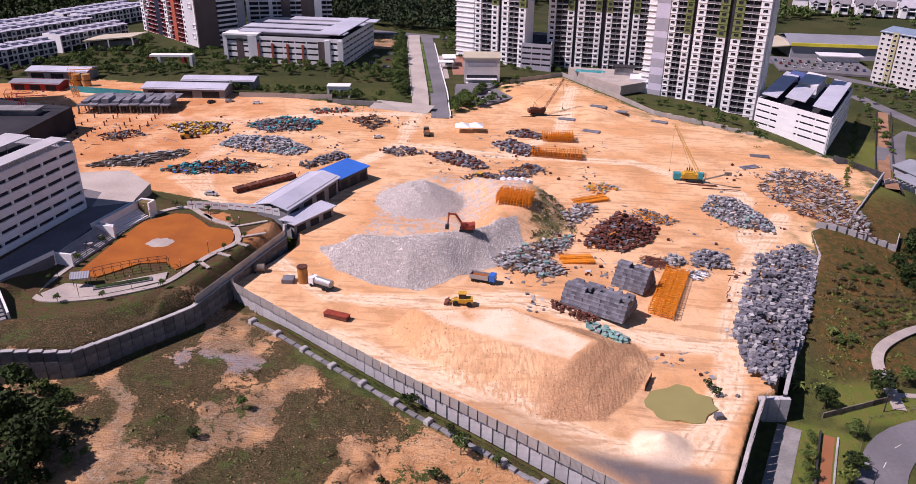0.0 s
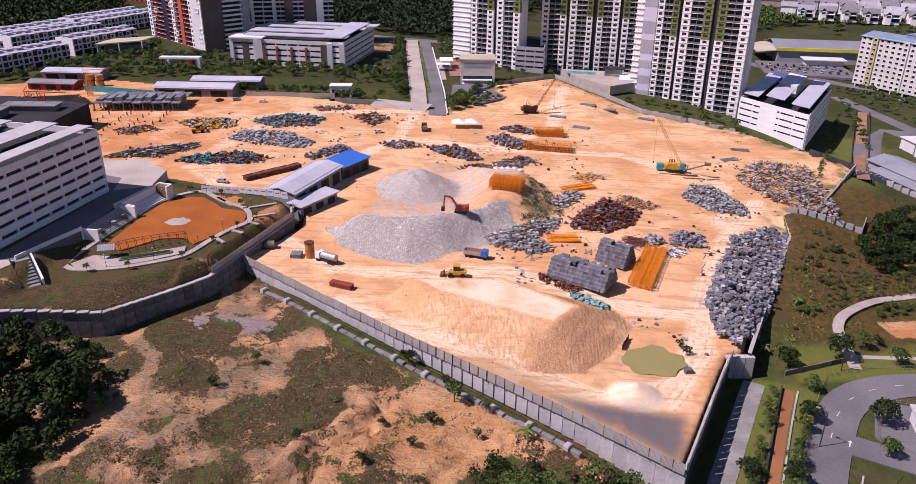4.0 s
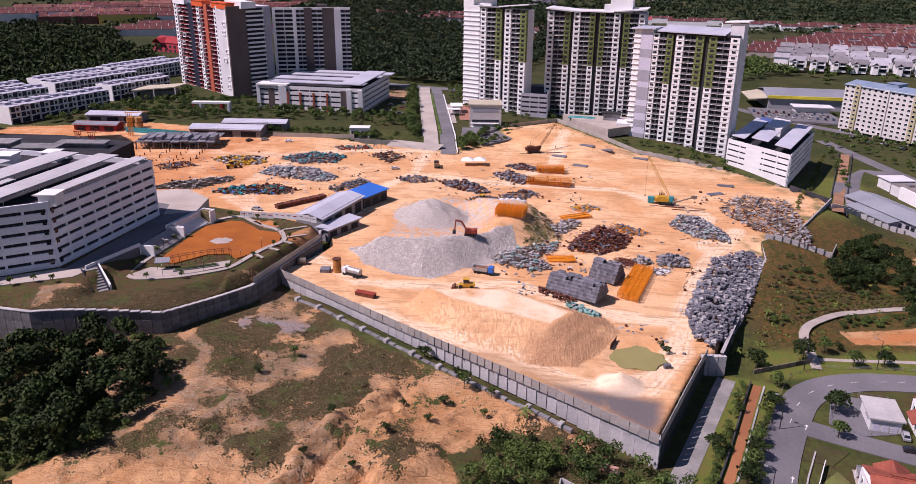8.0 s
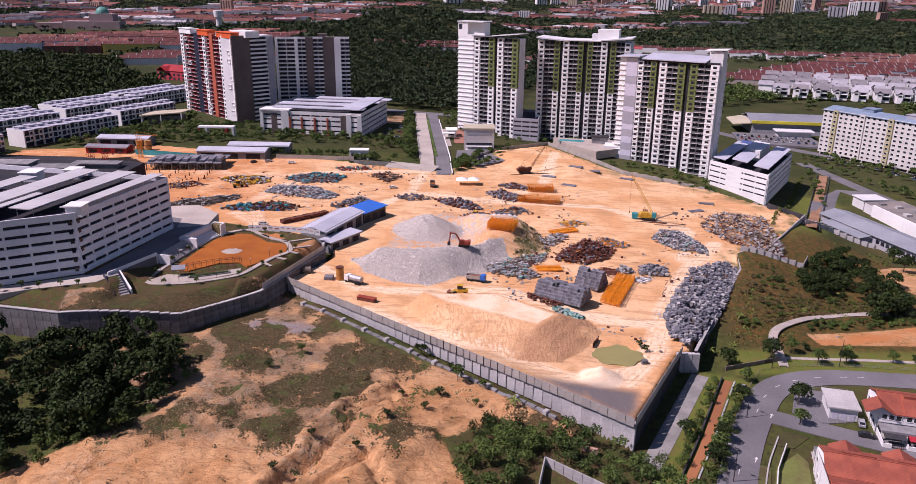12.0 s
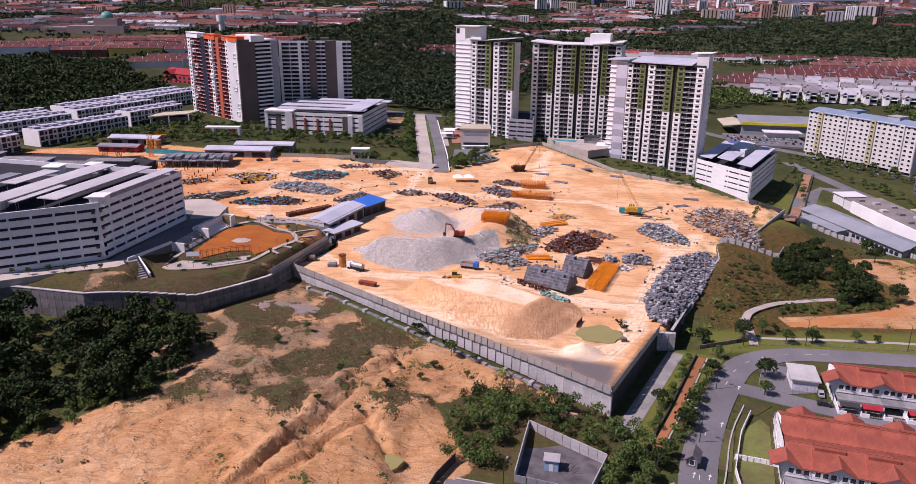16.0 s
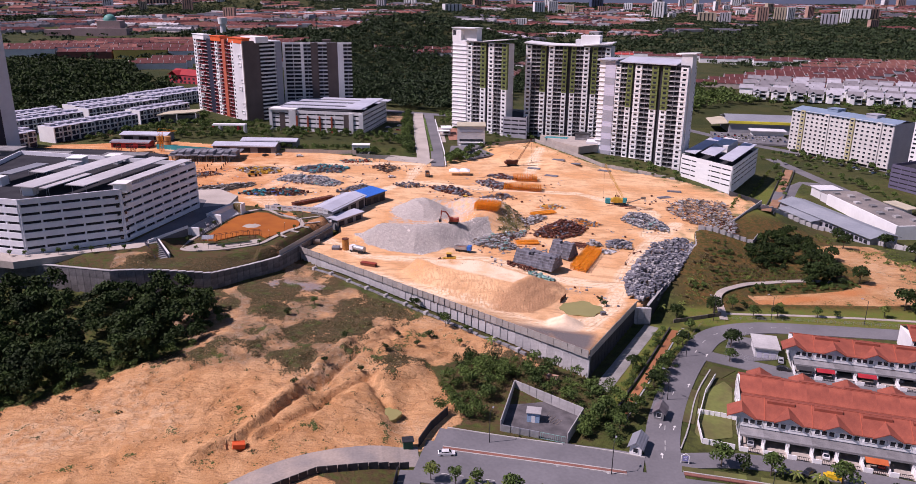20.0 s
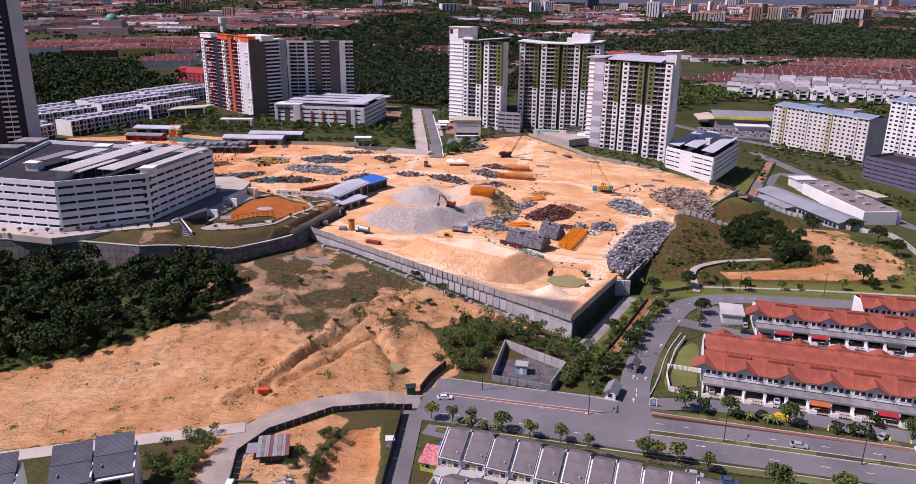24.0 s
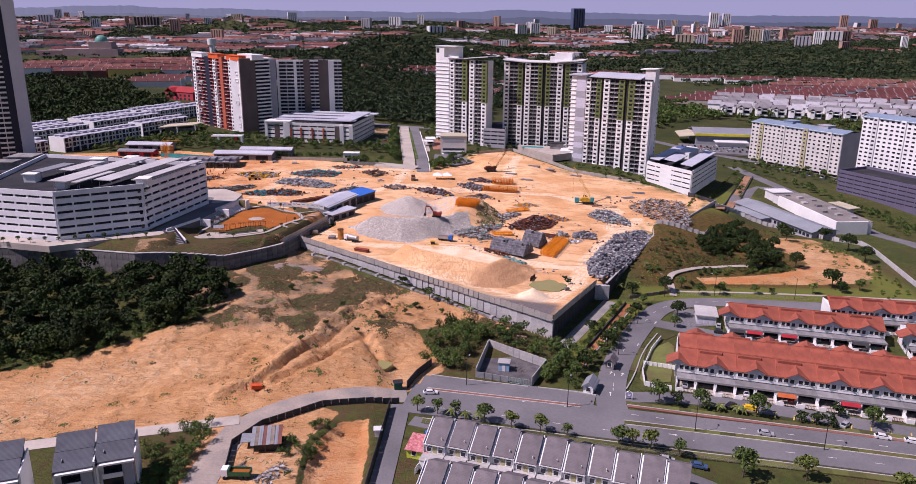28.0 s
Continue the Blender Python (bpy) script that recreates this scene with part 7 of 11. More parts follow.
for pts in ([(-108, 364), (-62, 362), (-38, 362), (-30, 352)], [(2, 372), (30, 418), (60, 440), (97, 366)], [(97, 366), (140, 338), (160, 306)]):
    for x, y, ux, uy, d in along(pts, 3.0)[:-1]:
        part("panel", Build().box(0.04, 0, -0.8, d - 0.04, 0.1, 2.3), HOARD, hd, m=pose(x, y, hz(x, y), 0, 0, math.degrees(math.atan2(uy, ux))))
bn = thing("banner_fence", Matrix(), "white printed banner panels along the field fence", "fence")
for i, (x, y, ux, uy, d) in enumerate(along([(-82.5, 211.5), (-70, 211), (-53.5, 207.5)], 2.5)[:-1]):
    pn = part("banner", Build().box(0.06, 0, 0.3, d - 0.06, 0.08, 2.6), WHITE, bn, m=pose(x, y, hz(x, y - 2), 0, 0, math.degrees(math.atan2(uy, ux))))
    part("print_bar", Build().box(0.5, -0.03, 1.5, d - 0.5, 0.0, 1.75 + 0.2 * (i % 2)), GREYPAINT if i % 2 else REDPAINT, pn)
for i in range(5):
    x, y = -75 + i * 3.4, 237.5 + i * 3.4
    t = thing("steel_bin", pose(x, y, hz(x, y), 0, 0, 46), "rusty open steel skip beside the store shed", "skip", "rusty skips")
    part("body", Build().box(0, 0, 0, 4.4, 2.6, 1.5), RUST, t)
    part("rim", Build().box(-0.1, -0.1, 1.5, 4.5, 0.1, 1.65).box(-0.1, 2.5, 1.5, 4.5, 2.7, 1.65), RUST, t)
t = thing("container", pose(-33, 160.2, hz(-31, 159), 0, 0, -22), "brown-red flat steel container behind the hoarding", "container")
part("body", Build().box(0, 0, 0, 6.4, 1.9, 1.1), RUST, t)
part("lid", Build().box(-0.1, -0.1, 1.1, 6.5, 2.0, 1.25), REDMACH, t)
t = thing("mixing_silo", pose(-41.3, 177.5, hz(-41, 177)), "rusty orange steel silo standing on the ground", "silo")
part("drum", Build().tube((0, 0, 0), (0, 0, 4.6), 1.35, n=20), mat("rusty_orange_steel", (0.50, 0.24, 0.06), (0.36, 0.15, 0.04), 0.6, 0.7, stain=0.35), t)
part("rim", Build().tube((0, 0, 4.5), (0, 0, 4.8), 1.45, n=20), RUST, t)
part("slab_stack", Build().box(-5.5, -1.5, 0, -2.4, 1.6, 1.3), BLOCK, t)
t = thing("boulder_tank", pose(-54, 182, hz(-54, 182)), "grey-brown water tank lying on the ground", "tank")
part("shell", Build().tube((-1.4, 0, 1.1), (1.4, 0.4, 1.1), 1.15, n=14), WOODGREY, t)
part("cradle", Build().box(-1.2, -1, 0, -0.8, 1.2, 0.5).box(0.8, -1, 0, 1.2, 1.2, 0.5), STEEL, t)
# far tower cranes and drums
for x, y, h, m, lb in ((-180, 304, 15, REDPAINT, "red lattice crane mast standing in the foundations"), (-186.5, 361, 13, SCAF, "yellow lattice crane mast beside the concrete frame"), (-196, 322, 11, REDPAINT, "short red lattice mast in the orange earth")):
    t = thing("crane_mast", pose(x, y, hz(x, y)), lb, "crane")
    b = Build()
    for a in (-1, 1):
        for c in (-1, 1):
            b.beam((a, c, 0), (a, c, h), 0.18)
    for k in range(int(h / 2)):
        for a, c, d, e in ((-1, -1, 1, -1), (1, -1, 1, 1), (1, 1, -1, 1), (-1, 1, -1, -1)):
            b.beam((a, c, k * 2), (d, e, k * 2 + 2), 0.12).beam((a, c, k * 2), (d, e, k * 2), 0.12)
    part("mast", b, m, t)
    part("jib", Build().beam((-2, 0, h), (11, 0, h + 0.6), 0.3).beam((-2, 0, h), (0, 0, h + 2.4), 0.15).beam((11, 0, h + 0.6), (0, 0, h + 2.4), 0.1), m, t)
for i in range(2):
    t = thing("silo_drum", pose(-196 + i * 5, 383, hz(-196, 383)), "orange-brown storage silo in the far yard", "silo", "far silos")
    part("drum", Build().tube((0, 0, 0), (0, 0, 6), 2.1, n=16), mat("tan_steel", (0.45, 0.24, 0.09), None, 0.5, 0.7), t)
    part("band", Build().tube((0, 0, 2.8), (0, 0, 3.2), 2.18, n=16), RUST, t)


# ---------- machines ----------
def track(t, y, length):
    b = Build()
    n = 14
    pts = [(math.cos(a) * 0.5 + (length / 2 - 0.5) * (1 if math.cos(a) > 0 else -1), 0.5 + math.sin(a) * 0.5) for a in [6.2832 * (i + 0.5) / n for i in range(n)]]
    b.add([(x, y - 0.32, z) for x, z in pts] + [(x, y + 0.32, z) for x, z in pts], [tuple(range(n)), tuple(range(2 * n - 1, n - 1, -1))] + [(i, n + i, n + (i + 1) % n, (i + 1) % n) for i in range(n)])
    return part("track", b, RUBBER, t)


def lattice(t, name, p, q, w, m, step=1.8):
    p, q = Vector(p), Vector(q)
    d = (q - p).normalized()
    s = d.cross(Vector((0, 0, 1)))
    s = s.normalized() if s.length > 0.1 else Vector((1, 0, 0))
    u = s.cross(d)
    c = [s * w + u * w, s * w - u * w, -s * w - u * w, -s * w + u * w]
    b = Build()
    n = max(2, int((q - p).length / step))
    for k in range(4):
        b.beam(p + c[k] * 0.6, q + c[k] * 0.5, 0.09)
        for i in range(n):
            a0, a1 = p + (q - p) * (i / n), p + (q - p) * ((i + 1) / n)
            b.beam(a0 + c[k] * 0.55, a1 + c[(k + 1) % 4] * 0.55, 0.06)
    return part(name, b, m, t)


def crawler(x, y, turn, jib_end, cab_m, body_m, jib_m, label, extras):
    t = thing("crawler_crane", pose(x, y, hz(x, y), 0, 0, turn), label, "crane")
    track(t, -1.9, 6.6)
    track(t, 1.9, 6.6)
    part("undercarriage", Build().box(-1.6, -1.6, 0.7, 1.6, 1.6, 1.3), STEEL, t)
    part("house", Build().prism([(-4, -1.6), (2.2, -1.6), (2.2, 1.6), (-4, 1.6)], 1.4, 3.2).box(-3.8, -1.4, 3.2, -0.5, 1.4, 3.7), body_m, t)
    part("counterweight", Build().box(-5.0, -1.7, 1.5, -4, 1.7, 3.0), body_m, t)
    cab = part("cab", Build().prism([(1.2, -1.7), (3.0, -1.7), (3.3, -0.2), (1.2, -0.2)], 1.5, 3.9), cab_m, t)
    part("windscreen", Build().box(3.0, -1.6, 2.4, 3.32, -0.3, 3.7), GLASS, cab)
    lattice(t, "jib", (2.4, 0.3, 1.9), jib_end, 0.7, jib_m)
    part("gantry", Build().beam((-2.5, 0, 3.2), (-2.2, 0, 6.4), 0.16).beam((0.5, 0, 3.2), (-2.2, 0, 6.4), 0.12), jib_m, t)
    part("pendant_rope", Build().tube((-2.2, 0, 6.4), jib_end, 0.04, n=4).tube(jib_end, (jib_end[0] + 0.2, jib_end[1], 2.5), 0.04, n=4), STEEL, t)
    part("hook_block", Build().box(jib_end[0], jib_end[1] - 0.25, 1.9, jib_end[0] + 0.45, jib_end[1] + 0.25, 2.6), STEEL, t)
    if extras:
        part("piling_leader", Build().beam((3.5, -1, 1.2), (11, -4.5, 5.2), 0.5).box(10, -5, 4.7, 12.5, -4, 5.8), WOODGREY, t)
        part("power_pack", Build().box(-7.8, -1.2, 0.8, -5.2, 1.2, 3.2), TEAL, t)
        for i in range(3):
            part("hammer_leg", Build().tube((-2.6 + i * 0.9, 2.4, 0.2), (-2.6 + i * 0.9, 2.2, 4.6), 0.35, 0.25, n=8), RUST, t)
        part("skid_beam", Build().box(-7, -4.4, 0, 8, -3.8, 0.4).box(2, -7.5, 0, 16, -7.2, 0.25), RUST, t)
    else:
        part("mat_beam", Build().box(-9, -3.4, 0, -2, -2.8, 0.35), RUST, t)
        part("mat_beam", Build().box(6, -2, 0, 20, -1.6, 0.3), RUST, t)
    return t


crawler(90, 271, -8, (-9.0, 4.5, 20.5), TEAL, YELLOWMACH, YELLOWMACH, "yellow crawler crane with a piling leader and teal power pack", True)
crawler(38, 354, 8, (12.5, 3.0, 16.5), RUST, RUST, RUST, "rusty brown crawler crane with a raised jib", False)


def excavator(x, y, turn):
    t = thing("excavator", pose(x, y, hz(x, y), 0, 0, turn), "red-brown tracked excavator standing on broken stone", "excavator")
    track(t, -1.2, 4.2)
    track(t, 1.2, 4.2)
    part("undercarriage", Build().box(-1.1, -1, 0.5, 1.1, 1, 1.0), STEEL, t)
    part("house", Build().prism([(-2.3, -1.4), (1.4, -1.4), (1.4, 1.4), (-2.3, 1.4)], 1.05, 2.2).box(-2.5, -1.35, 1.1, -1.6, 1.35, 2.5), REDMACH, t)
    cab = part("cab", Build().prism([(0.0, 0.3), (1.6, 0.3), (1.6, 1.4), (0.0, 1.4)], 1.1, 3.0), REDMACH, t)
    part("windscreen", Build().box(1.55, 0.38, 1.8, 1.66, 1.32, 2.9), GLASS, cab)
    part("boom", Build().tube((1.2, -0.3, 1.8), (3.2, -0.3, 5.0), 0.38, 0.34, n=6).tube((3.2, -0.3, 5.0), (5.0, -0.3, 5.2), 0.34, 0.26, n=6), REDMACH, t)
    part("arm", Build().tube((5.2, -0.3, 5.6), (5.6, -0.3, 1.6), 0.28, 0.2, n=6), REDMACH, t)
    part("ram", Build().tube((1.8, -0.3, 1.6), (3.4, -0.3, 4.2), 0.1, n=6).tube((3.6, -0.3, 5.5), (5.2, -0.3, 6.0), 0.09, n=6), GALV, t)
    part("bucket", Build().prism([(5.2, -0.9), (6.3, -0.9), (6.3, 0.4), (5.2, 0.4)], 0.4, 1.7), STEEL, t)
    return t


excavator(2.5, 202, 176)


def loader(x, y, turn, label):
    t = thing("wheel_loader", pose(x, y, hz(x, y), 0, 0, turn), label, "loader", "wheel loaders")
    part("body", Build().box(-3, -1, 0.8, 0.4, 1, 2.0).box(0.4, -0.8, 0.7, 2, 0.8, 1.5), YELLOWMACH, t)
    cab = part("cab", Build().prism([(-1.2, -0.8), (0.6, -0.8), (0.6, 0.8), (-1.2, 0.8)], 2.0, 3.3), STEEL, t)
    part("cab_roof", Build().box(-1.35, -0.9, 3.3, 0.75, 0.9, 3.45), YELLOWMACH, cab)
    part("lift_arm", Build().beam((1.4, -0.6, 1.5), (3.4, -0.6, 0.7), 0.2).beam((1.4, 0.6, 1.5), (3.4, 0.6, 0.7), 0.2), YELLOWMACH, t)
    part("bucket", Build().prism([(3.2, -1.4), (4.4, -1.4), (4.4, 1.4), (3.2, 1.4)], 0.1, lambda x, y: 1.3 - (x - 3.2) * 0.7), RUST, t)
    for a in (-2.1, 1.4):
        for c in (-1.15, 1.15):
            part("wheel", Build().tube((a, c - 0.28, 0.7), (a, c + 0.28, 0.7), 0.7, n=14), RUBBER, t)
    return t


loader(1, 169, 175, "yellow wheel loader on the haul road")
loader(8, 258, 60, "dusty yellow wheel loader beside stacked boxes")
loader(-111, 297, 20, "yellow wheel loader beside a rubble heap")


def lorry(x, y, turn, cab_m, bed_m, label, tank=False, z=None, s=1.0):
    t = thing("lorry", pose(x, y, hz(x, y) if z is None else z, 0, 0, turn), label, "lorry", "lorries")
    part("chassis", Build().box(-3.4, -0.9, 0.7, 3.3, 0.9, 1.0), STEEL, t)
    cab = part("cab", Build().prism([(1.9, -1.15), (3.5, -1.15), (3.5, 1.15), (1.9, 1.15)], 0.8, 2.7), cab_m, t)
    part("windscreen", Build().box(3.45, -1.0, 1.7, 3.56, 1.0, 2.5), GLASS, cab)
    if tank:
        part("tank", Build().tube((-3.4, 0, 1.9), (1.5, 0, 1.9), 1.05, n=16), GALV, t)
    else:
        bd = part("bed", Build().box(-3.6, -1.2, 1.0, 1.7, 1.2, 1.2).box(-3.6, -1.25, 1.2, 1.7, -1.1, 2.3).box(-3.6, 1.1, 1.2, 1.7, 1.25, 2.3).box(-3.6, -1.2, 1.2, -3.45, 1.2, 2.3).box(1.55, -1.2, 1.2, 1.7, 1.2, 2.5), bed_m, t)
        part("load", Build().box(-3.4, -1.08, 1.2, 1.5, 1.08, 1.7), CLAY, bd)
    for a in (-2.6, -1.5, 2.6):
        for c in (-1.05, 1.05):
            part("wheel", Build().tube((a, c - 0.2, 0.5), (a, c + 0.2, 0.5), 0.5, n=12), RUBBER, t)
    return t


lorry(-36, 175, 150, WHITE, GALV, "silver tank lorry parked beside the rusty silo", True)
lorry(-43.5, 4.8, 178, WHITE, mat("dark_green_paint", (0.03, 0.12, 0.05), None, 0.5, 0.6), "green tipper lorry with a white cab on the gravel track")
lorry(7, 182, -18, BLUEROOF, GALV, "pale flatbed lorry loaded with steel near the berm")
lorry(-14, 314, 95, WOODGREY, WOODGREY, "dusty tipper lorry at the site entrance")


def car(x, y, turn, m, label, z=None):
    t = thing("car", pose(x, y, hz(x, y) if z is None else z, 0, 0, turn), label, "car", "parked cars")
    prof = [(-2.1, 0.35), (2.1, 0.35), (2.15, 0.75), (1.25, 0.92), (0.55, 1.42), (-1.2, 1.45), (-1.9, 0.98), (-2.15, 0.9)]
    n = len(prof)
    b = Build().add([(px, -0.82 if pz < 1.2 else -0.66, pz) for px, pz in prof] + [(px, 0.82 if pz < 1.2 else 0.66, pz) for px, pz in prof], [tuple(range(n)), tuple(range(2 * n - 1, n - 1, -1))] + [((i + 1) % n, i, n + i, n + (i + 1) % n) for i in range(n)])
    part("body", b, m, t)
    part("windscreen", Build().add([(1.22, -0.68, 0.98), (1.22, 0.68, 0.98), (0.62, 0.6, 1.42), (0.62, -0.6, 1.42)], [(0, 1, 2, 3)]), GLASS, t)
    part("rear_window", Build().add([(-1.88, -0.68, 1.03), (-1.25, -0.6, 1.45), (-1.25, 0.6, 1.45), (-1.88, 0.68, 1.03)], [(0, 1, 2, 3)]), GLASS, t)
    for s in (-1, 1):
        part("side_window", Build().add([(1.0, s * 0.79, 1.0), (0.5, s * 0.7, 1.36), (-1.1, s * 0.7, 1.38), (-1.6, s * 0.79, 1.02)], [(0, 1, 2, 3)]), GLASS, t)
    for a in (-1.3, 1.35):
        for c in (-0.75, 0.75):
            part("wheel", Build().tube((a, c - 0.12, 0.32), (a, c + 0.12, 0.32), 0.32, n=10), RUBBER, t)
    return t


car(-83, 235, -10, CARS[1], "silver pickup parked on the orange earth")
car(-96, 351, 5, CARS[0], "white car parked by the workshop sheds")
car(-118, 352, 60, CARS[2], "dark car parked by the workshop sheds")
car(-110, 354, 30, CARS[1], "silver car parked by the workshop sheds")
car(-34, 306, 20, CARS[0], "white car parked near the site gate")

# pond, retaining boards
wt = Build().prism([(48 + (7.4 + 1.1 * math.sin(i * 2.3)) * math.cos(i * 0.349), 127 + (6.6 + 1.0 * math.cos(i * 1.7)) * math.sin(i * 0.349)) for i in range(18)], -2.4, -1.72)
thing("pond", Matrix(), "shallow olive-green muddy pond on the site", "pond", data=wt.mesh("pond", MUDWATER), kind="structure")
bd = thing("timber_boards", pose(41.5, 131.5, hz(41.5, 131.5), 0, 0, 62), "short row of rusty boards beside the pond", "boards")
for i in range(6):
    part("board", Build().box(i * 0.9, 0, -0.5, i * 0.9 + 0.85, 0.12, 1.5 + 0.2 * (i % 2)), RUST, bd)
t = thing("pump_box", pose(55, 122, hz(55, 122), 0, 0, 12), "small grey pump box at the pond edge", "box")
part("case", Build().box(-0.8, -0.6, 0, 0.8, 0.6, 1.1).box(-0.9, -0.7, 1.1, 0.9, 0.7, 1.2), BLOCK, t)


# ---------- playing field on the terrace ----------
FZ, LANEZ = 8.95, 12.0
slab("playing_field", [(-96.4, 167.5), (-95.3, 179.2), (-93.6, 192.3), (-91.8, 201.3), (-84.8, 207.2), (-80.3, 206.8), (-75.2, 201.7), (-71.7, 197.6), (-65, 195.7), (-63, 193), (-62.3, 187.2), (-67, 178.1), (-72.2, 171), (-76, 175.1), (-82.6, 174.3), (-90.5, 166.4)], FZ, CLAY, "orange clay playing field with a pale centre", "field", 1.2)
thing("centre_patch", Matrix(), "pale sandy patch on the clay field", "patch", data=Build().prism([(-81.9 + (3.6 + 0.5 * math.sin(i * 2.1)) * math.cos(i * 0.35), 186.8 + (2.9 + 0.5 * math.cos(i * 3)) * math.sin(i * 0.35)) for i in range(18)], FZ - 0.1, FZ + 0.02).mesh("centre_patch", PAVING), kind="structure")
for pts, w in (([(-101.8, 158.4), (-100.3, 170), (-98.4, 179.1), (-96.1, 192.2), (-93.5, 202.6), (-88.5, 210.2), (-82.3, 213.2), (-76.9, 207.4), (-70.9, 201.8), (-65, 199), (-62.1, 193), (-60.5, 187.2), (-65, 181.6), (-68.2, 174.6), (-70.8, 166.5), (-73.1, 162.7), (-80.1, 158.8), (-86.6, 155.8), (-97.6, 154.2), (-101.7, 157)], 1.7),
               ([(-65.5, 197.6), (-56, 202.4)], 1.0), ([(-61, 191), (-54.5, 194)], 1.0), ([(-64.5, 181), (-60.5, 179)], 1.0), ([(-67.4, 175.6), (-64, 172)], 1.0), ([(-60.5, 187), (-57.5, 185.5)], 1.0), ([(-76, 207), (-72.5, 203.4)], 0.9)):
    laid("path", pts, w, PAVING, "pale paved path round the playing field", "path", z=FZ + 0.06)
slab("plaza", [(-100.1, 157.8), (-96.5, 163), (-88.1, 162), (-73.7, 169.4), (-72.8, 164.9), (-80.6, 159.9), (-86.9, 156.6), (-97.6, 155)], FZ + 0.1, PAVING, "pale paved court beside the pergola", "plaza", 1.2)
slab("apron", [(-119, 152), (-110.5, 153.5), (-103.6, 172), (-101.6, 189.5), (-96.5, 206), (-100, 222), (-112, 234), (-118, 210), (-108.4, 204)], LANEZ, ASPHALT, "dark asphalt lane beside the car park", "driveway", 3.2)
slab("apron", [(-108, 204.5), (-97.5, 208), (-98, 224), (-110, 236), (-132, 232), (-124, 222), (-110, 216)], LANEZ + 0.03, PALEROAD, "pale concrete turning area behind the car park", "driveway", 3.2)
slab("apron", [(-250, 150), (-178, 146), (-150, 138), (-119.6, 154), (-110.5, 153.4), (-113, 148), (-130, 141.5), (-150, 131), (-178, 138.5), (-250, 142)], LANEZ + 0.02, PALEROAD, "pale concrete driveway round the car park", "driveway", 2.6)
# stepped seating
bl = thing("bleachers", pose(-99.0, 172.6, FZ, 0, 0, 78.5), "grey stepped seating between driveway and field", "bleachers")
for i in range(11):
    part("step", Build().box(0, i * 0.45, -0.6, 17, i * 0.45 + 0.43, 0.3 + i * 0.27), CONCRETE, bl)
part("end_wall", Build().box(-0.5, -0.3, -0.6, 0, 5.4, 3.4), WHITE, bl)
part("end_wall", Build().box(17, -0.3, -0.6, 17.5, 5.4, 3.6), WHITE, bl)
for i, (x, y) in enumerate(((3, 2), (9, 1.4), (9.5, 3.4), (14, 2.2))):
    part("planter", Build().tube((x, y, 0.6), (x, y, 2.1), 0.35, 0.75, n=8), DARKCONC, bl)
st = thing("seat_stand", pose(-95.6, 190.0, FZ, 0, 0, 72), "white-walled upper seating stand", "seating")
part("wall", Build().box(0, 4.3, -0.6, 15.5, 4.8, 4.2).box(0, 0, -0.6, 0.5, 4.8, 3.6), WHITE, st)
for i in range(5):
    part("step", Build().box(0.5, 1.0 + i * 0.66, -0.6, 15, 1.64 + i * 0.66, 0.4 + i * 0.4), WHITE, st)
part("end_wall", Build().box(15, 0, -0.6, 18, 0.5, 4.4).box(15, 4.3, -0.6, 18, 4.8, 4.4).box(17.5, 0.5, -0.6, 18, 4.3, 4.4), WHITE, st)
part("planting", Build().box(15.4, 0.5, 0, 17.5, 4.3, 4.1), DRYM, st)
lw = thing("lane_wall", Matrix(), "white parapet wall between the lane and the field", "wall", kind="structure")
for p, q in (((-108.3, 161.5), (-103.4, 172.8)), ((-111.6, 153.6), (-108.3, 161.5)), ((-101.4, 189.8), (-96.4, 206))):
    m, w = frame_at(p, q, LANEZ)
    part("wall", Build().box(0, 0, -3.4, w, 0.35, 1.1), WHITE, lw, m=m)
sw = thing("stairway", pose(-112.5, 152.6, LANEZ - 3.1, 0, 0, -52), "dark steel-sided stairway below the driveway", "stairs")
for i in range(9):
    part("tread", Build().box(i * 1.35, 0, -1.5, i * 1.35 + 1.35, 4.2, 3.2 - i * 0.36), DARKCONC, sw)
for y in (-0.2, 4.2):
    part("side_panel", Build().prism([(0, y), (12.2, y), (12.2, y + 0.2), (0, y + 0.2)], -1.5, lambda x, yy: 4.6 - x * 0.29), NAVY, sw)
part("side_wall", Build().prism([(0, 4.6), (12.2, 4.6), (12.2, 5.1), (0, 5.1)], -1.5, lambda x, yy: 4.2 - x * 0.2), WHITE, sw)
pg = thing("pergola", pose(-89.6, 164.5, FZ, 0, 0, 38), "long brown steel pergola curving along the path", "pergola")
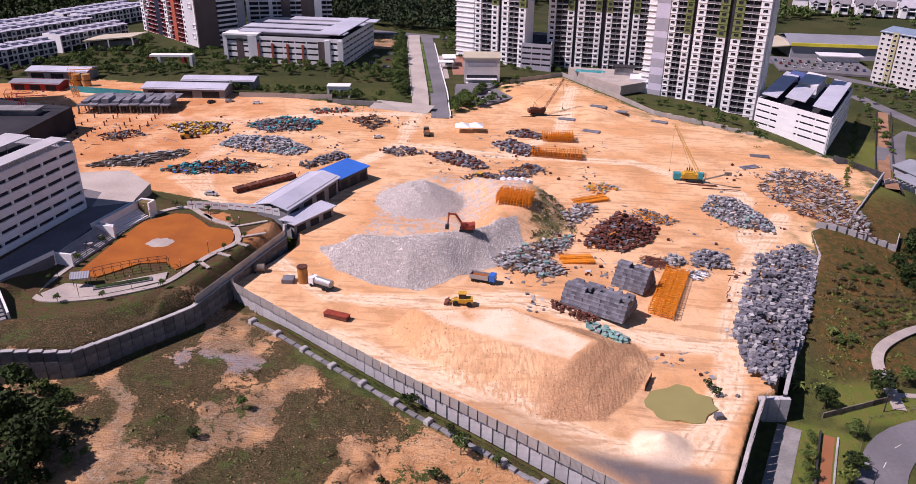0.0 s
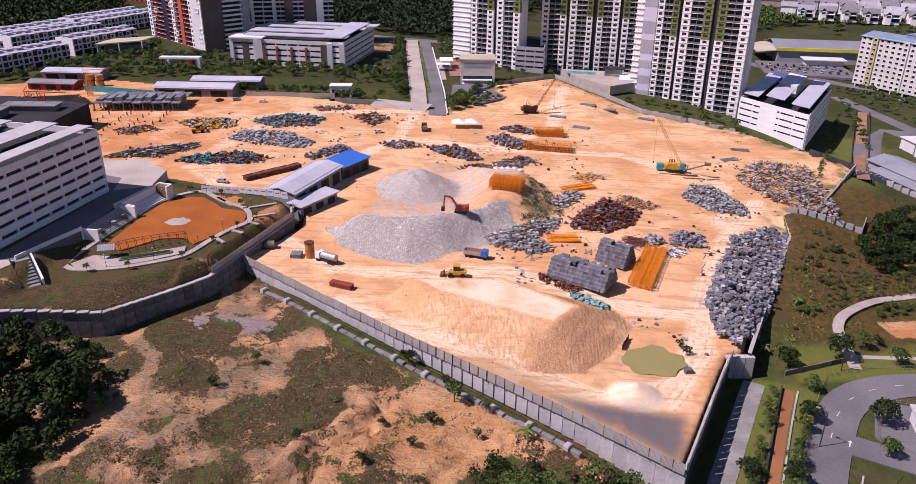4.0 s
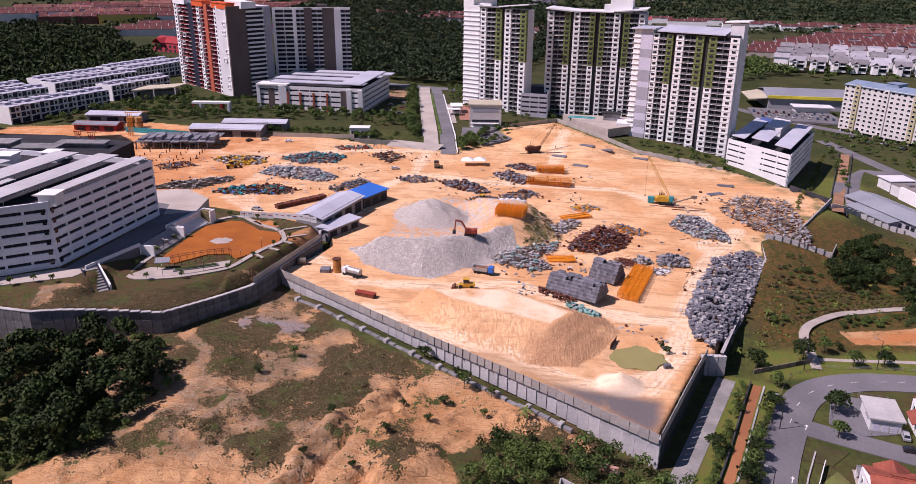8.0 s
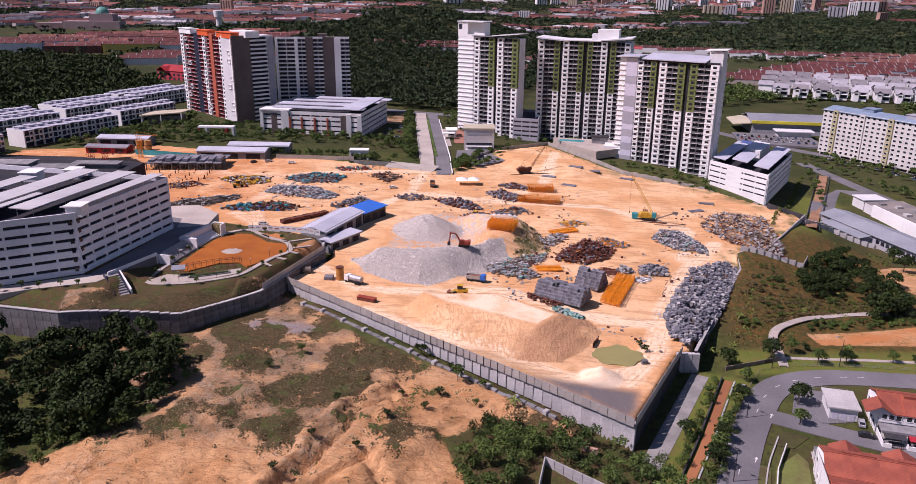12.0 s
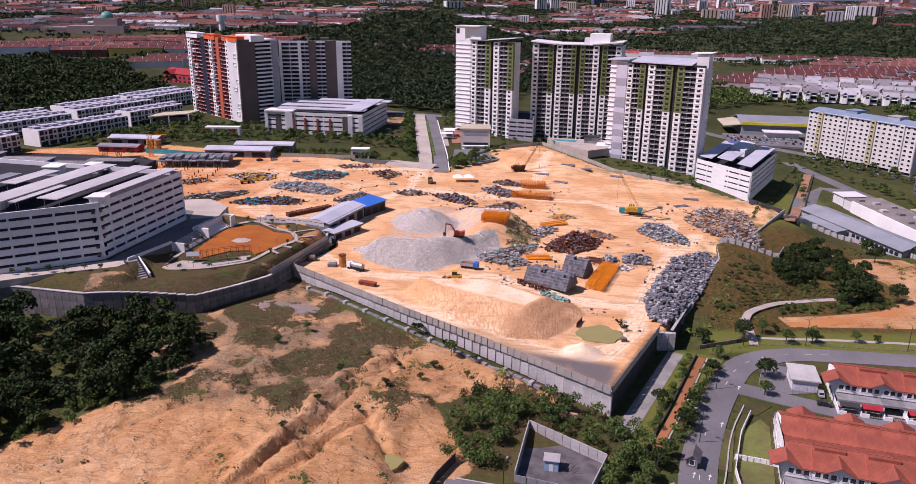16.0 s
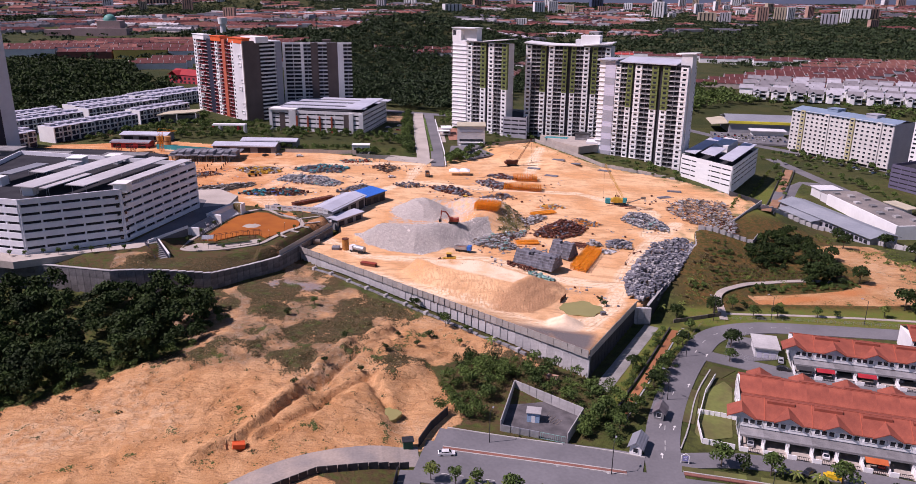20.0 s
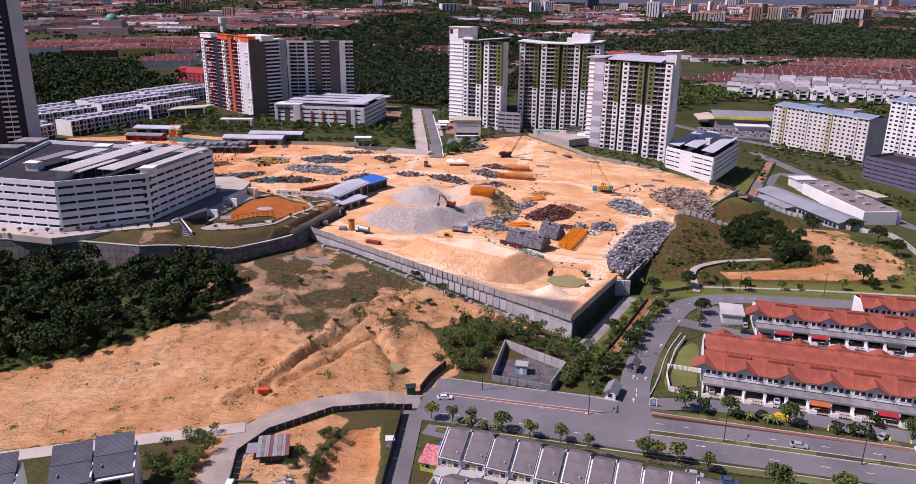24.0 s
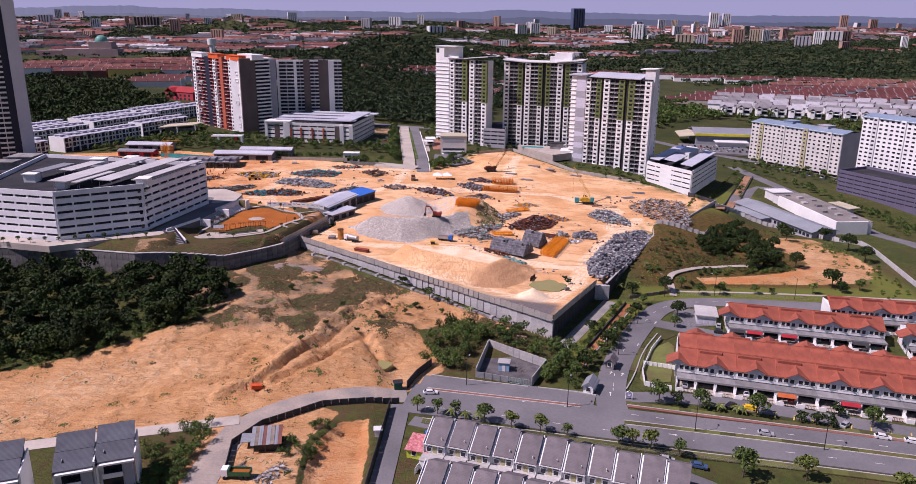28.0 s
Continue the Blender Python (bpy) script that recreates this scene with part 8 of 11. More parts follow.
for i in range(9):
    y = -0.05 * i - 0.055 * i * i
    part("post", Build().beam((i * 2.1, y, 0), (i * 2.1, y, 2.8), 0.1), RUST, pg)
    part("post", Build().beam((i * 2.1, y + 1.8, 0), (i * 2.1, y + 1.8, 2.8), 0.1), RUST, pg)
    part("crossbar", Build().beam((i * 2.1, y - 0.3, 2.8), (i * 2.1, y + 2.1, 2.8), 0.1), RUST, pg)
    if i < 8:
        y2 = -0.05 * (i + 1) - 0.055 * (i + 1) ** 2
        part("rail", Build().beam((i * 2.1, y, 2.8), (i * 2.1 + 2.1, y2, 2.8), 0.09).beam((i * 2.1, y + 1.8, 2.8), (i * 2.1 + 2.1, y2 + 1.8, 2.8), 0.09).beam((i * 2.1, y, 1.1), (i * 2.1 + 2.1, y2, 1.1), 0.05), RUST, pg)
pb = thing("planting_bed", Matrix(), "dark planted bed with a concrete edge beside the pergola", "planting bed")
part("edge", ribbon([(-88.5, 160.2), (-82.5, 162.6), (-76.2, 165.4)], 1.9, 0, 0.6, FZ + 0.45), DARKCONC, pb)
part("soil", ribbon([(-88, 160.4), (-82.5, 162.6), (-76.8, 165.2)], 1.4, 0, 0.5, FZ + 0.62), LEAF, pb)
hut = thing("shelter", pose(-93.6, 160.6, FZ + 0.1, 0, 0, 12), "small shelter with a grey pitched roof", "shelter")
part("roof", Build().gable(0, 0, 3.6, 3.2, 2.7, 0.8, over=0.4), ROOFDARK, hut)
for a in (0.2, 3.4):
    for c in (0.2, 3.0):
        part("post", Build().beam((a, c, 0), (a, c, 2.7), 0.1), WOODGREY, hut)
for x, y in ((-99.8, 166), (-98, 178), (-96.4, 190), (-92.4, 204), (-80.4, 210), (-72.2, 201.6), (-62.4, 196.4), (-61, 186), (-66.4, 180), (-70, 169), (-79, 160), (-90, 156)):
    t = thing("path_lamp", pose(x, y, FZ), "thin dark path lamp beside the field", "lamp post", "path lamps")
    part("post", Build().tube((0, 0, 0), (0, 0, 3.6), 0.06, n=6), STEEL, t)
    part("head", Build().tube((0, 0, 3.6), (0, 0, 3.85), 0.16, 0.1, n=8), OFFWHITE, t)


# ---------- terraced houses ----------
def gable_prism(b, x0, x1, y0, y1, z0, rise):
    """A small cross-gable with its ridge along y, running back into the main roof."""
    xm = (x0 + x1) / 2
    v = [(x0, y0, z0), (x1, y0, z0), (xm, y0, z0 + rise), (x0, y1, z0), (x1, y1, z0), (xm, y1, z0 + rise)]
    v += [(x, y, z - 0.22) for x, y, z in v]
    return b.add(v, [(0, 2, 5, 3), (2, 1, 4, 5), (6, 9, 11, 8), (8, 11, 10, 7), (0, 6, 8, 2), (2, 8, 7, 1), (0, 3, 9, 6), (1, 7, 10, 4)])


CANOPY = [mat("red_awning", (0.42, 0.03, 0.04), None, 0.5, 0.6), mat("dark_awning", (0.05, 0.05, 0.055), None, 0.5, 0.6), mat("orange_awning", (0.55, 0.13, 0.04), None, 0.5, 0.6)]
PALEGREY = mat("pale_blue_grey_render", (0.58, 0.59, 0.64), (0.50, 0.51, 0.56), 0.15, 0.8, stain=0.15)
HW = window_mesh(1.15, 1.3, 0)
HW2 = window_mesh(1.7, 1.2, 0)
UNIT = 5.75


def red_house(variant, end=0):
    """One terraced house, front towards -y, of width UNIT. variant 0 or 1 holds the left or right half of a shared front gable."""
    t = thing("terraced_house", Matrix(), "white two-storey terraced house under a red tiled roof", "house", "red-roofed terraces")
    w = UNIT
    part("wall", Build().box(0.02, 0, -0.4, w - 0.02, 11.5, 6.3), WHITE, t)
    rf = Build()
    # main roof: ridge along x
    rf.add([(0, -0.7, 6.2), (w, -0.7, 6.2), (w, 6.2, 8.9), (0, 6.2, 8.9), (w, 12.2, 6.5), (0, 12.2, 6.5)] + [(0, -0.7, 5.95), (w, -0.7, 5.95), (w, 6.2, 8.65), (0, 6.2, 8.65), (w, 12.2, 6.25), (0, 12.2, 6.25)],
           [(0, 1, 2, 3), (3, 2, 4, 5), (7, 6, 9, 8), (8, 9, 11, 10), (1, 0, 6, 7), (5, 4, 10, 11), (0, 3, 9, 6), (3, 5, 11, 9), (2, 1, 7, 8), (4, 2, 8, 10)])
    roof = part("roof", rf, REDTILE, t)
    gx0 = 0 if variant else w
    g = Build()
    x0, x1 = (-w * 0.62, w * 0.62) if variant else (w * 0.38, w * 1.62)
    if variant:
        gable_prism(g, x0, x1, -1.5, 4.4, 6.35, 1.9)
        part("front_gable", g, REDTILE, roof)
        part("gable_wall", Build().add([(x0 + 0.4, -0.75, 6.0), (x1 - 0.4, -0.75, 6.0), (0, -0.75, 7.7)], [(0, 1, 2)]).add([(x0 + 0.4, -0.6, 6.0), (x1 - 0.4, -0.6, 6.0), (0, -0.6, 7.7)], [(2, 1, 0)]), PALEGREY, roof)
    part("ridge", Build().box(0, 6.05, 8.82, w, 6.35, 9.0), REDTILE, roof)
    part("party_line", Build().prism([(-0.1, -0.7), (0.1, -0.7), (0.1, 6.2), (-0.1, 6.2)], lambda x, y: 6.2 + (y + 0.7) * 0.3913, lambda x, y: 6.32 + (y + 0.7) * 0.3913), TERRACOTTA, roof)
    if not variant:
        part("roof_box", Build().box(0.6, 4.6, 8.2, w + 1.6, 5.6, 9.05), REDTILE, roof)
    part("upper_front", Build().box(0.05, -0.35, 3.4, w - 0.05, 0.05, 6.2), WHITE, t)
    for x in (w * 0.22, w * 0.5, w * 0.8):
        part("window", HW, None, t, m=pose(x, -0.37, 4.4))
    part("porch_slab", Build().box(0, -4.4, 2.75, w, 0, 3.05).box(0, -4.5, 2.7, w, -4.3, 3.3), DARKCONC, t)
    part("porch_opening", Build().box(0.15, -0.08, 0, w - 0.15, 0.02, 2.6), DARK, t)
    for x in (0.25, w - 0.25):
        part("porch_column", Build().box(x - 0.2, -4.4, -0.2, x + 0.2, -4.0, 2.75), WHITE, t)
    part("front_wall", Build().box(0, -7.4, -0.2, w * 0.36, -7.15, 1.3), WHITE, t)
    gb_ = Build()
    for k in range(7):
        gb_.box(w * 0.38 + k * w * 0.073, -7.32, 0.1, w * 0.38 + k * w * 0.073 + 0.07, -7.24, 1.35)
    part("gate", gb_.box(w * 0.38, -7.33, 0.2, w * 0.89, -7.23, 0.3).box(w * 0.38, -7.33, 1.2, w * 0.89, -7.23, 1.3), STEEL, t)
    part("driveway", Build().box(0.1, -7.2, -0.3, w - 0.1, 0, 0.06), PAVING, t)
    part("party_wall", Build().box(-0.08, -7.3, -0.2, 0.08, -0.4, 1.7), WHITE, t)
    return t


hA_ = [red_house(0), red_house(1)]
for h in hA_:
    h.matrix_basis = pose(0, -2000, -200)


def terrace(p0, angle, n, z, back=False, start=0):
    """A row of houses from p0 along the angle. back: a second row back to back with it."""
    out = []
    for i in range(n):
        h = copy_thing(hA_[(i + start) % 2], pose(*p0, z, 0, 0, angle) @ pose(i * UNIT, 0, 0))
        out.append(h)
        if R.random() < 0.3:
            m = CANOPY[R.choice((0, 1, 1, 2, 0))]
            part("awning", Build().prism([(0.3, -6.9), (UNIT - 0.3, -6.9), (UNIT - 0.3, -4.9), (0.3, -4.9)], lambda x, y: 2.5 + (y + 6.9) * 0.2, lambda x, y: 2.6 + (y + 6.9) * 0.2), m, h)
        if back:
            out.append(copy_thing(hA_[(i + 1) % 2], pose(*p0, z, 0, 0, angle) @ pose((i + 1) * UNIT, 24.6, 0, 0, 0, 180)))
    for h in out:
        h["group"] = "red-roofed terraces"
    return out


HZ0 = LOWZ + 0.05
terrace((80.2, 58.6), -17.3, 14, HZ0, True, 1)
terrace((110.6, 98.2), -15.5, 9, HZ0, False, 1)
terrace((151, 105), -12.5, 9, HZ0 + 0.3, False, 0)
terrace((165.5, 78.6), -17.3, 7, HZ0, False, 1)
for p0, a, d in (((80.2, 58.6), -17.3, 24.0), ((110.6, 98.2), -15.5, 11.5), ((165.5, 78.6), -17.3, 11.5)):
    t = thing("gable_end_wall", pose(*p0, HZ0, 0, 0, a), "white end wall of a terrace with service pipes", "wall", kind="structure")
    part("wall", Build().add([(-0.3, -0.2, -0.3), (-0.3, d, -0.3), (-0.3, d, 6.3), (-0.3, d / 2 if d < 20 else 6.2, 8.6), (-0.3, -0.2, 6.1)], [(0, 1, 2, 3, 4)]).box(-0.28, 0, -0.3, 0, d - 0.2, 6.2), WHITE, t)
    for y in (2, 4.5, 9, 14, 18, 21):
        if y < d:
            part("window", HW, None, t, m=pose(-0.32, y, 1.4 + 2.8 * (int(y) % 2), 0, 0, -90))
            part("pipe", Build().tube((-0.45, y + 1, 0), (-0.45, y + 1, 5.8), 0.08, n=6), OFFWHITE, t)
for h in list(hA_):
    for o in list(h.children_recursive) + [h]:
        bpy.data.objects.remove(o)


# grey-roofed terrace beside the main road, seen over its back roofs
def grey_house(label):
    t = thing("terraced_house", Matrix(), label, "house", "grey-roofed terraces")
    w, low = 5.9, lambda x, y: 5.2 + (y + 4) * 0.53
    part("wall", Build().prism([(0.1, -3.4), (w - 0.1, -3.4), (w - 0.1, 3.0), (0.1, 3.0)], -0.4, low).box(0.1, 3.0, -0.4, w - 0.1, 8.2, 6.2), WHITE, t)
    part("valley_gutter", Build().prism([(0.2, -3.9), (0.8, -3.9), (0.8, 3.0), (0.2, 3.0)], low, lambda x, y: low(x, y) + 0.14), WHITE, t)
    v = [(0.8, -4.0, 5.9), (w - 0.1, -4.0, 5.9), (w - 0.1, 3.0, 9.6), (0.8, 3.0, 9.6), (w - 0.1, 8.6, 6.6), (0.8, 8.6, 6.6)]
    roof = part("roof", Build().add(v + [(x, y, z - 0.35) for x, y, z in v], [(0, 1, 2, 3), (3, 2, 4, 5), (7, 6, 9, 8), (8, 9, 11, 10), (1, 0, 6, 7), (5, 4, 10, 11), (0, 3, 9, 6), (3, 5, 11, 9), (2, 1, 7, 8), (4, 2, 8, 10)]), GREYTILE, t)
    part("fire_wall", Build().prism([(0.02, -3.9), (0.2, -3.9), (0.2, 3.2), (0.02, 3.2)], -0.4, lambda x, y: low(x, y) + 0.6), OFFWHITE, t)
    part("vent_pipe", Build().tube((4.6, -2.6, 6.5), (4.6, -2.6, 7.3), 0.09, n=6).tube((4.6, -2.6, 7.3), (4.6, -3.0, 7.3), 0.09, n=6), WHITE, roof)
    part("gutter", Build().box(0.8, -4.15, 5.45, w, -3.98, 5.65), OFFWHITE, roof)
    part("window", HW, None, t, m=pose(1.5, -3.42, 3.3))
    part("window", HW, None, t, m=pose(4.6, -3.42, 3.3))
    part("back_door", Build().box(2.5, -3.48, 2.9, 3.6, -3.36, 5.1), OLIVEPAINT, t)
    part("window_hood", Build().box(0.7, -3.9, 4.75, 2.3, -3.4, 4.87).box(3.9, -3.9, 4.75, 5.3, -3.4, 4.87), GREYPAINT, t)
    part("kitchen_wing", Build().box(0.2, -7.0, -0.4, w - 0.3, -3.4, 2.6), WHITE, t)
    part("wing_roof", Build().prism([(0.1, -7.2), (w - 0.2, -7.2), (w - 0.2, -3.4), (0.1, -3.4)], lambda x, y: 2.6 + (y + 7.2) * 0.06, lambda x, y: 2.75 + (y + 7.2) * 0.06), CONCRETE, t)
    part("yard_wall", Build().box(0.05, -9.6, -0.4, 0.2, -7.0, 1.8), OFFWHITE, t)
    return t


gh = grey_house("white terraced house with a steep grey-brown tiled roof")
gh.matrix_basis = pose(3.2, 16.05, LOWZ + 0.05, 0, 0, -19.7)
for i in range(1, 11):
    copy_thing(gh, pose(3.2, 16.05, LOWZ + 0.05 + 0.12 * (i % 2), 0, 0, -19.7) @ pose(i * 5.9, 0.5 * (i % 2), 0))
for i in range(11):
    copy_thing(gh, pose(1.9, -3.7, LOWZ + 0.05, 0, 0, -19.7) @ pose(i * 5.9, 0.5 * (i % 2), 0.12 * (i % 2)))
t = thing("lean_to", pose(-2.4, 14.5, LOWZ + 0.05, 0, 0, -17.6), "lime green lean-to with a faded red and white sheet roof", "shed")
part("wall", Build().box(0, 0, 0, 5.8, 5.0, 2.6), mat("lime_paint", (0.50, 0.58, 0.06), None, 0.4, 0.7), t)
part("roof", Build().prism([(-0.4, -0.6), (6, -0.6), (6, 6), (-0.4, 6)], lambda x, y: 2.7 + y * 0.18, lambda x, y: 2.85 + y * 0.18), ribbed(mat("faded_red_sheet", (0.55, 0.26, 0.26), (0.36, 0.06, 0.08), 1.2, 0.7), 0.4), t)
part("window", HW, None, t, m=pose(2, -0.02, 1.0))
part("tank", Build().tube((3, 8, 2.5), (3, 8, 3.6), 0.7, n=12), BLUEROOF, t)

# dark slate houses in pairs
SLATEWALL = mat("grey_blue_render", (0.34, 0.36, 0.42), (0.29, 0.31, 0.36), 0.15, 0.8, stain=0.15)


def slate_house(m):
    t = thing("semi_detached_house", m, "white and grey-blue house with split slate roofs", "house", "slate-roofed houses")
    w = 7.9
    part("wall", Build().box(0, 0.4, -3, w, 10.6, 6.6), WHITE, t)
    part("upper_wall", Build().prism([(0.3, 6.0), (w - 0.3, 6.0), (w - 0.3, 10.5), (0.3, 10.5)], 6.6, lambda x, y: 8.0 + (y - 6) * 0.36), SLATEWALL, t)
    part("front_roof", Build().prism([(-0.3, -0.6), (w + 0.1, -0.6), (w + 0.1, 4.9), (-0.3, 4.9)], lambda x, y: 6.6 + (y + 0.6) * 0.32, lambda x, y: 6.85 + (y + 0.6) * 0.32), SLATETILE, t)
    part("front_gable_wall", Build().prism([(0.1, 0.4), (w - 0.1, 0.4), (w - 0.1, 4.8), (0.1, 4.8)], 6.5, lambda x, y: 6.6 + (y + 0.6) * 0.32), WHITE, t)
    part("rear_roof", Build().prism([(-0.3, 5.7), (w + 0.1, 5.7), (w + 0.1, 11.0), (-0.3, 11.0)], lambda x, y: 8.0 + (y - 5.7) * 0.36, lambda x, y: 8.25 + (y - 5.7) * 0.36), SLATETILE, t)
    part("roof_terrace", Build().box(0.1, 4.8, 6.6, w - 0.1, 6.0, 6.9), CONCRETE, t)
    for i in range(4):
        part("clerestory", Build().box(3.2 + i * 1.0, 5.92, 7.2, 3.9 + i * 1.0, 6.02, 7.8), GLASS, t)
    part("skylight", Build().box(1.4, 1.6, 7.5, 1.6, 2.6, 8.1), GALV, t)
    part("balcony", Build().box(1.0, -1.2, 2.6, w - 2.6, 0.4, 2.9).box(1.0, -1.2, 2.9, w - 2.6, -1.1, 3.8), WHITE, t)
    part("opening", Build().box(1.2, 0.34, 2.9, w - 2.8, 0.46, 5.6), GLASS, t)
    part("feature_wall", Build().box(w - 2.6, -0.4, -3, w - 0.2, 0.5, 6.2), SLATEWALL, t)
    part("lower_opening", Build().box(0.8, 0.33, -2, w - 2.8, 0.47, 2.0), GLASS, t)
    part("portal", Build().box(-0.2, -1.4, 6.0, w + 0.1, 0.5, 6.4).box(-0.2, -1.4, -3, 0.25, 0.5, 6.4), WHITE, t)
    part("party_wall", Build().box(w + 0.1, 0, -3, w + 0.45, 10.8, 7.6), WHITE, t)
    for k in range(3):
        part("side_window", Build().box(w - 0.04, 2.0 + k * 3, 3.4, w + 0.06, 3.0 + k * 3, 4.8), GLASS, t)
    return t


for x, y in ((-80.2, -8.1), (-72.4, -4.2), (-102.4, -15.8), (-94.5, -12.7), (-116.6, -20.6)):
    slate_house(pose(x, y, -4.6, 0, 0, 19))

# fenced plant enclosure, guard house and gate sign
en = thing("plant_enclosure", Matrix(), "grey concrete-walled yard with a small blue plant hut", "enclosure")
poly = [(17.2, 60), (22.3, 82), (40, 66.8), (34, 54.2)]
part("yard_slab", Build().prism(poly, LOWZ - 0.3, LOWZ + 0.12), mat("stained_yard", (0.13, 0.12, 0.125), (0.07, 0.066, 0.07), 0.3, 0.9, stain=0.4), en)
for (a, c), h in (((poly[0], poly[1]), 3.2), ((poly[1], poly[2]), 3.2), ((poly[2], poly[3]), 3.2)):
    for x, y, ux, uy, d in along([a, c], 2.6)[:-1]:
        part("wall_panel", Build().box(0.03, 0, 0, d - 0.03, 0.25, h), CONCRETE, en, m=pose(x, y, LOWZ, 0, 0, math.degrees(math.atan2(uy, ux))))
for x, y, ux, uy, d in along([poly[0], (27, 56.6)], 2.6)[:-1]:
    part("wall_panel", Build().box(0.03, 0, 0, d - 0.03, 0.2, 2.0), GALV, en, m=pose(x, y, LOWZ, 0, 0, math.degrees(math.atan2(uy, ux))))
gt = part("gate", Build().box(0, 0, 0.1, 6.6, 0.08, 0.2).box(0, 0, 1.9, 6.6, 0.08, 2.0), MINT, en, m=pose(27.4, 56.5, LOWZ, 0, 0, -19))
for i in range(14):
    part("gate_bar", Build().box(i * 0.5, 0, 0.1, i * 0.5 + 0.07, 0.07, 2.0), MINT, gt)
ht = part("plant_hut", Build().box(0, 0, 0, 3.4, 3.0, 2.8), mat("pale_blue_paint", (0.30, 0.45, 0.62), None, 0.4, 0.7), en, m=pose(24.5, 64.5, LOWZ + 0.1, 0, 0, -10))
part("hut_roof", Build().box(-0.3, -0.3, 2.8, 3.7, 3.3, 3.0), CONCRETE, ht)
part("hut_door", Build().box(1.2, -0.05, 0, 2.2, 0.05, 2.0), WHITE, ht)
for i in range(5):
    part("scrap_bar", Build().beam((29 + i * 0.8, 65 - i * 0.5, LOWZ + 0.2), (31 + i * 0.7, 67.5 - i, LOWZ + 1.2 - 0.2 * (i % 2)), 0.1), WOODGREY, en)


def cabin(x, y, turn, w, d, h, wall, roof, label):
    t = thing("guard_house", pose(x, y, LOWZ, 0, 0, turn), label, "guard house")
    part("wall", Build().box(0, 0, -0.2, w, d, h).add([(0, -0.01, h), (w, -0.01, h), (w / 2, -0.01, h + 1.2)], [(0, 1, 2)]), wall, t)
    part("roof", Build().gable(0, 0, w, d, h + 0.1, 1.5, over=0.6, along="y"), roof, t)
    part("window", HW, None, t, m=pose(w / 2, -0.03, 1.1))
    part("door", Build().box(w - 0.02, 1, 0, w + 0.06, 1.9, 2.1), DARK, t)
    return t


cabin(49.3, 49.6, -24, 3.0, 5.6, 2.7, WHITE, ROOFDARK, "small white guard house with a grey pitched roof")
cabin(59.5, 66.5, -24, 2.6, 4.2, 2.5, DARKCONC, GREYTILE, "small dark refuse house with a pitched roof")
sg = thing("estate_sign", pose(61.5, 46.2, LOWZ + 0.2, 0, 0, -12), "blue estate sign in a white arched frame", "sign")
for x in (0, 1.9):
    part("post", Build().tube((x, 0, 0), (x, 0, 2.2), 0.12, n=8), WHITE, sg)
part("arch", Build().tube((0, 0, 2.1), (0.95, 0, 2.7), 0.1, n=6).tube((0.95, 0, 2.7), (1.9, 0, 2.1), 0.1, n=6), WHITE, sg)
pn = part("panel", Build().box(0.3, -0.05, 0.6, 1.6, 0.05, 2.0), mat("lavender_sign", (0.25, 0.25, 0.50), None, 0.5, 0.6), sg)
part("text_bar", Build().box(0.5, -0.08, 1.5, 1.4, -0.05, 1.65).box(0.5, -0.08, 1.1, 1.3, -0.05, 1.22), WHITE, pn)

# electricity yard on the corner plot
slab("yard", [(92.5, 107), (99, 120.6), (112, 117), (107, 102.5), (98, 101.5)], LOWZ + 0.12, ASPHALT, "dark asphalt yard of an electricity kiosk", "yard")
sb = thing("substation", pose(101.2, 104.5, LOWZ + 0.1, 0, 0, -14), "flat-roofed grey electricity kiosk with purple doors", "substation")
part("wall", Build().box(0, 0, 0, 7.0, 9.5, 3.4), OFFWHITE, sb)
part("roof", Build().box(-0.6, -0.6, 3.4, 7.6, 10.1, 3.8), CONCRETE, sb)
for i in range(3):
    part("door", Build().box(0.7 + i * 2.1, -0.06, 0, 2.2 + i * 2.1, 0.05, 2.3), LILAC, sb)
part("vent", Build().box(-0.06, 2, 1.6, 0.02, 5, 2.6), GREYPAINT, sb)
open_fence("yard_fence", [(92.5, 107), (99, 120.6), (112, 117), (107, 102.5), (98, 101.5), (92.5, 107)], "pale steel palisade round the kiosk yard", GALV, 1.8, LOWZ + 0.1, 2.4)
slab("lawn", [(69, 60), (73, 70), (78.5, 82), (86, 88), (87, 84), (78.3, 57.5), (70, 56)], LOWZ + 0.16, GRASSM, "green corner lawn beside the end house", "lawn")
panel_wall("garden_wall", [(77, 52), (69.5, 55), (71, 64), (78, 80), (84, 90)], 1.6, WHITE, "white panelled garden wall round the corner lawn", lambda x, y: LOWZ, lambda x, y: LOWZ + 1.6, 0.2)
panel_wall("garden_wall", [(72.5, 69.5), (82.5, 66)], 1.6, WHITE, "white panelled garden wall across the lawn", lambda x, y: LOWZ, lambda x, y: LOWZ + 1.5, 0.2)
slab("lawn", [(66, 66), (73, 84), (77, 82), (70, 64)], LOWZ + 0.18, GRASSM, "grass verge on the corner", "lawn")
slab("lawn", [(80, 92), (86, 98), (92, 95), (86, 90)], LOWZ + 0.18, GRASSM, "grass island between two lanes", "lawn")

# sheds and stores beside the gravel track
sh = thing("squatter_shed", pose(-42.5, 15.5, hz(-42, 16), 0, 0, 8), "ramshackle shed with patched rusty sheet roof", "shed")
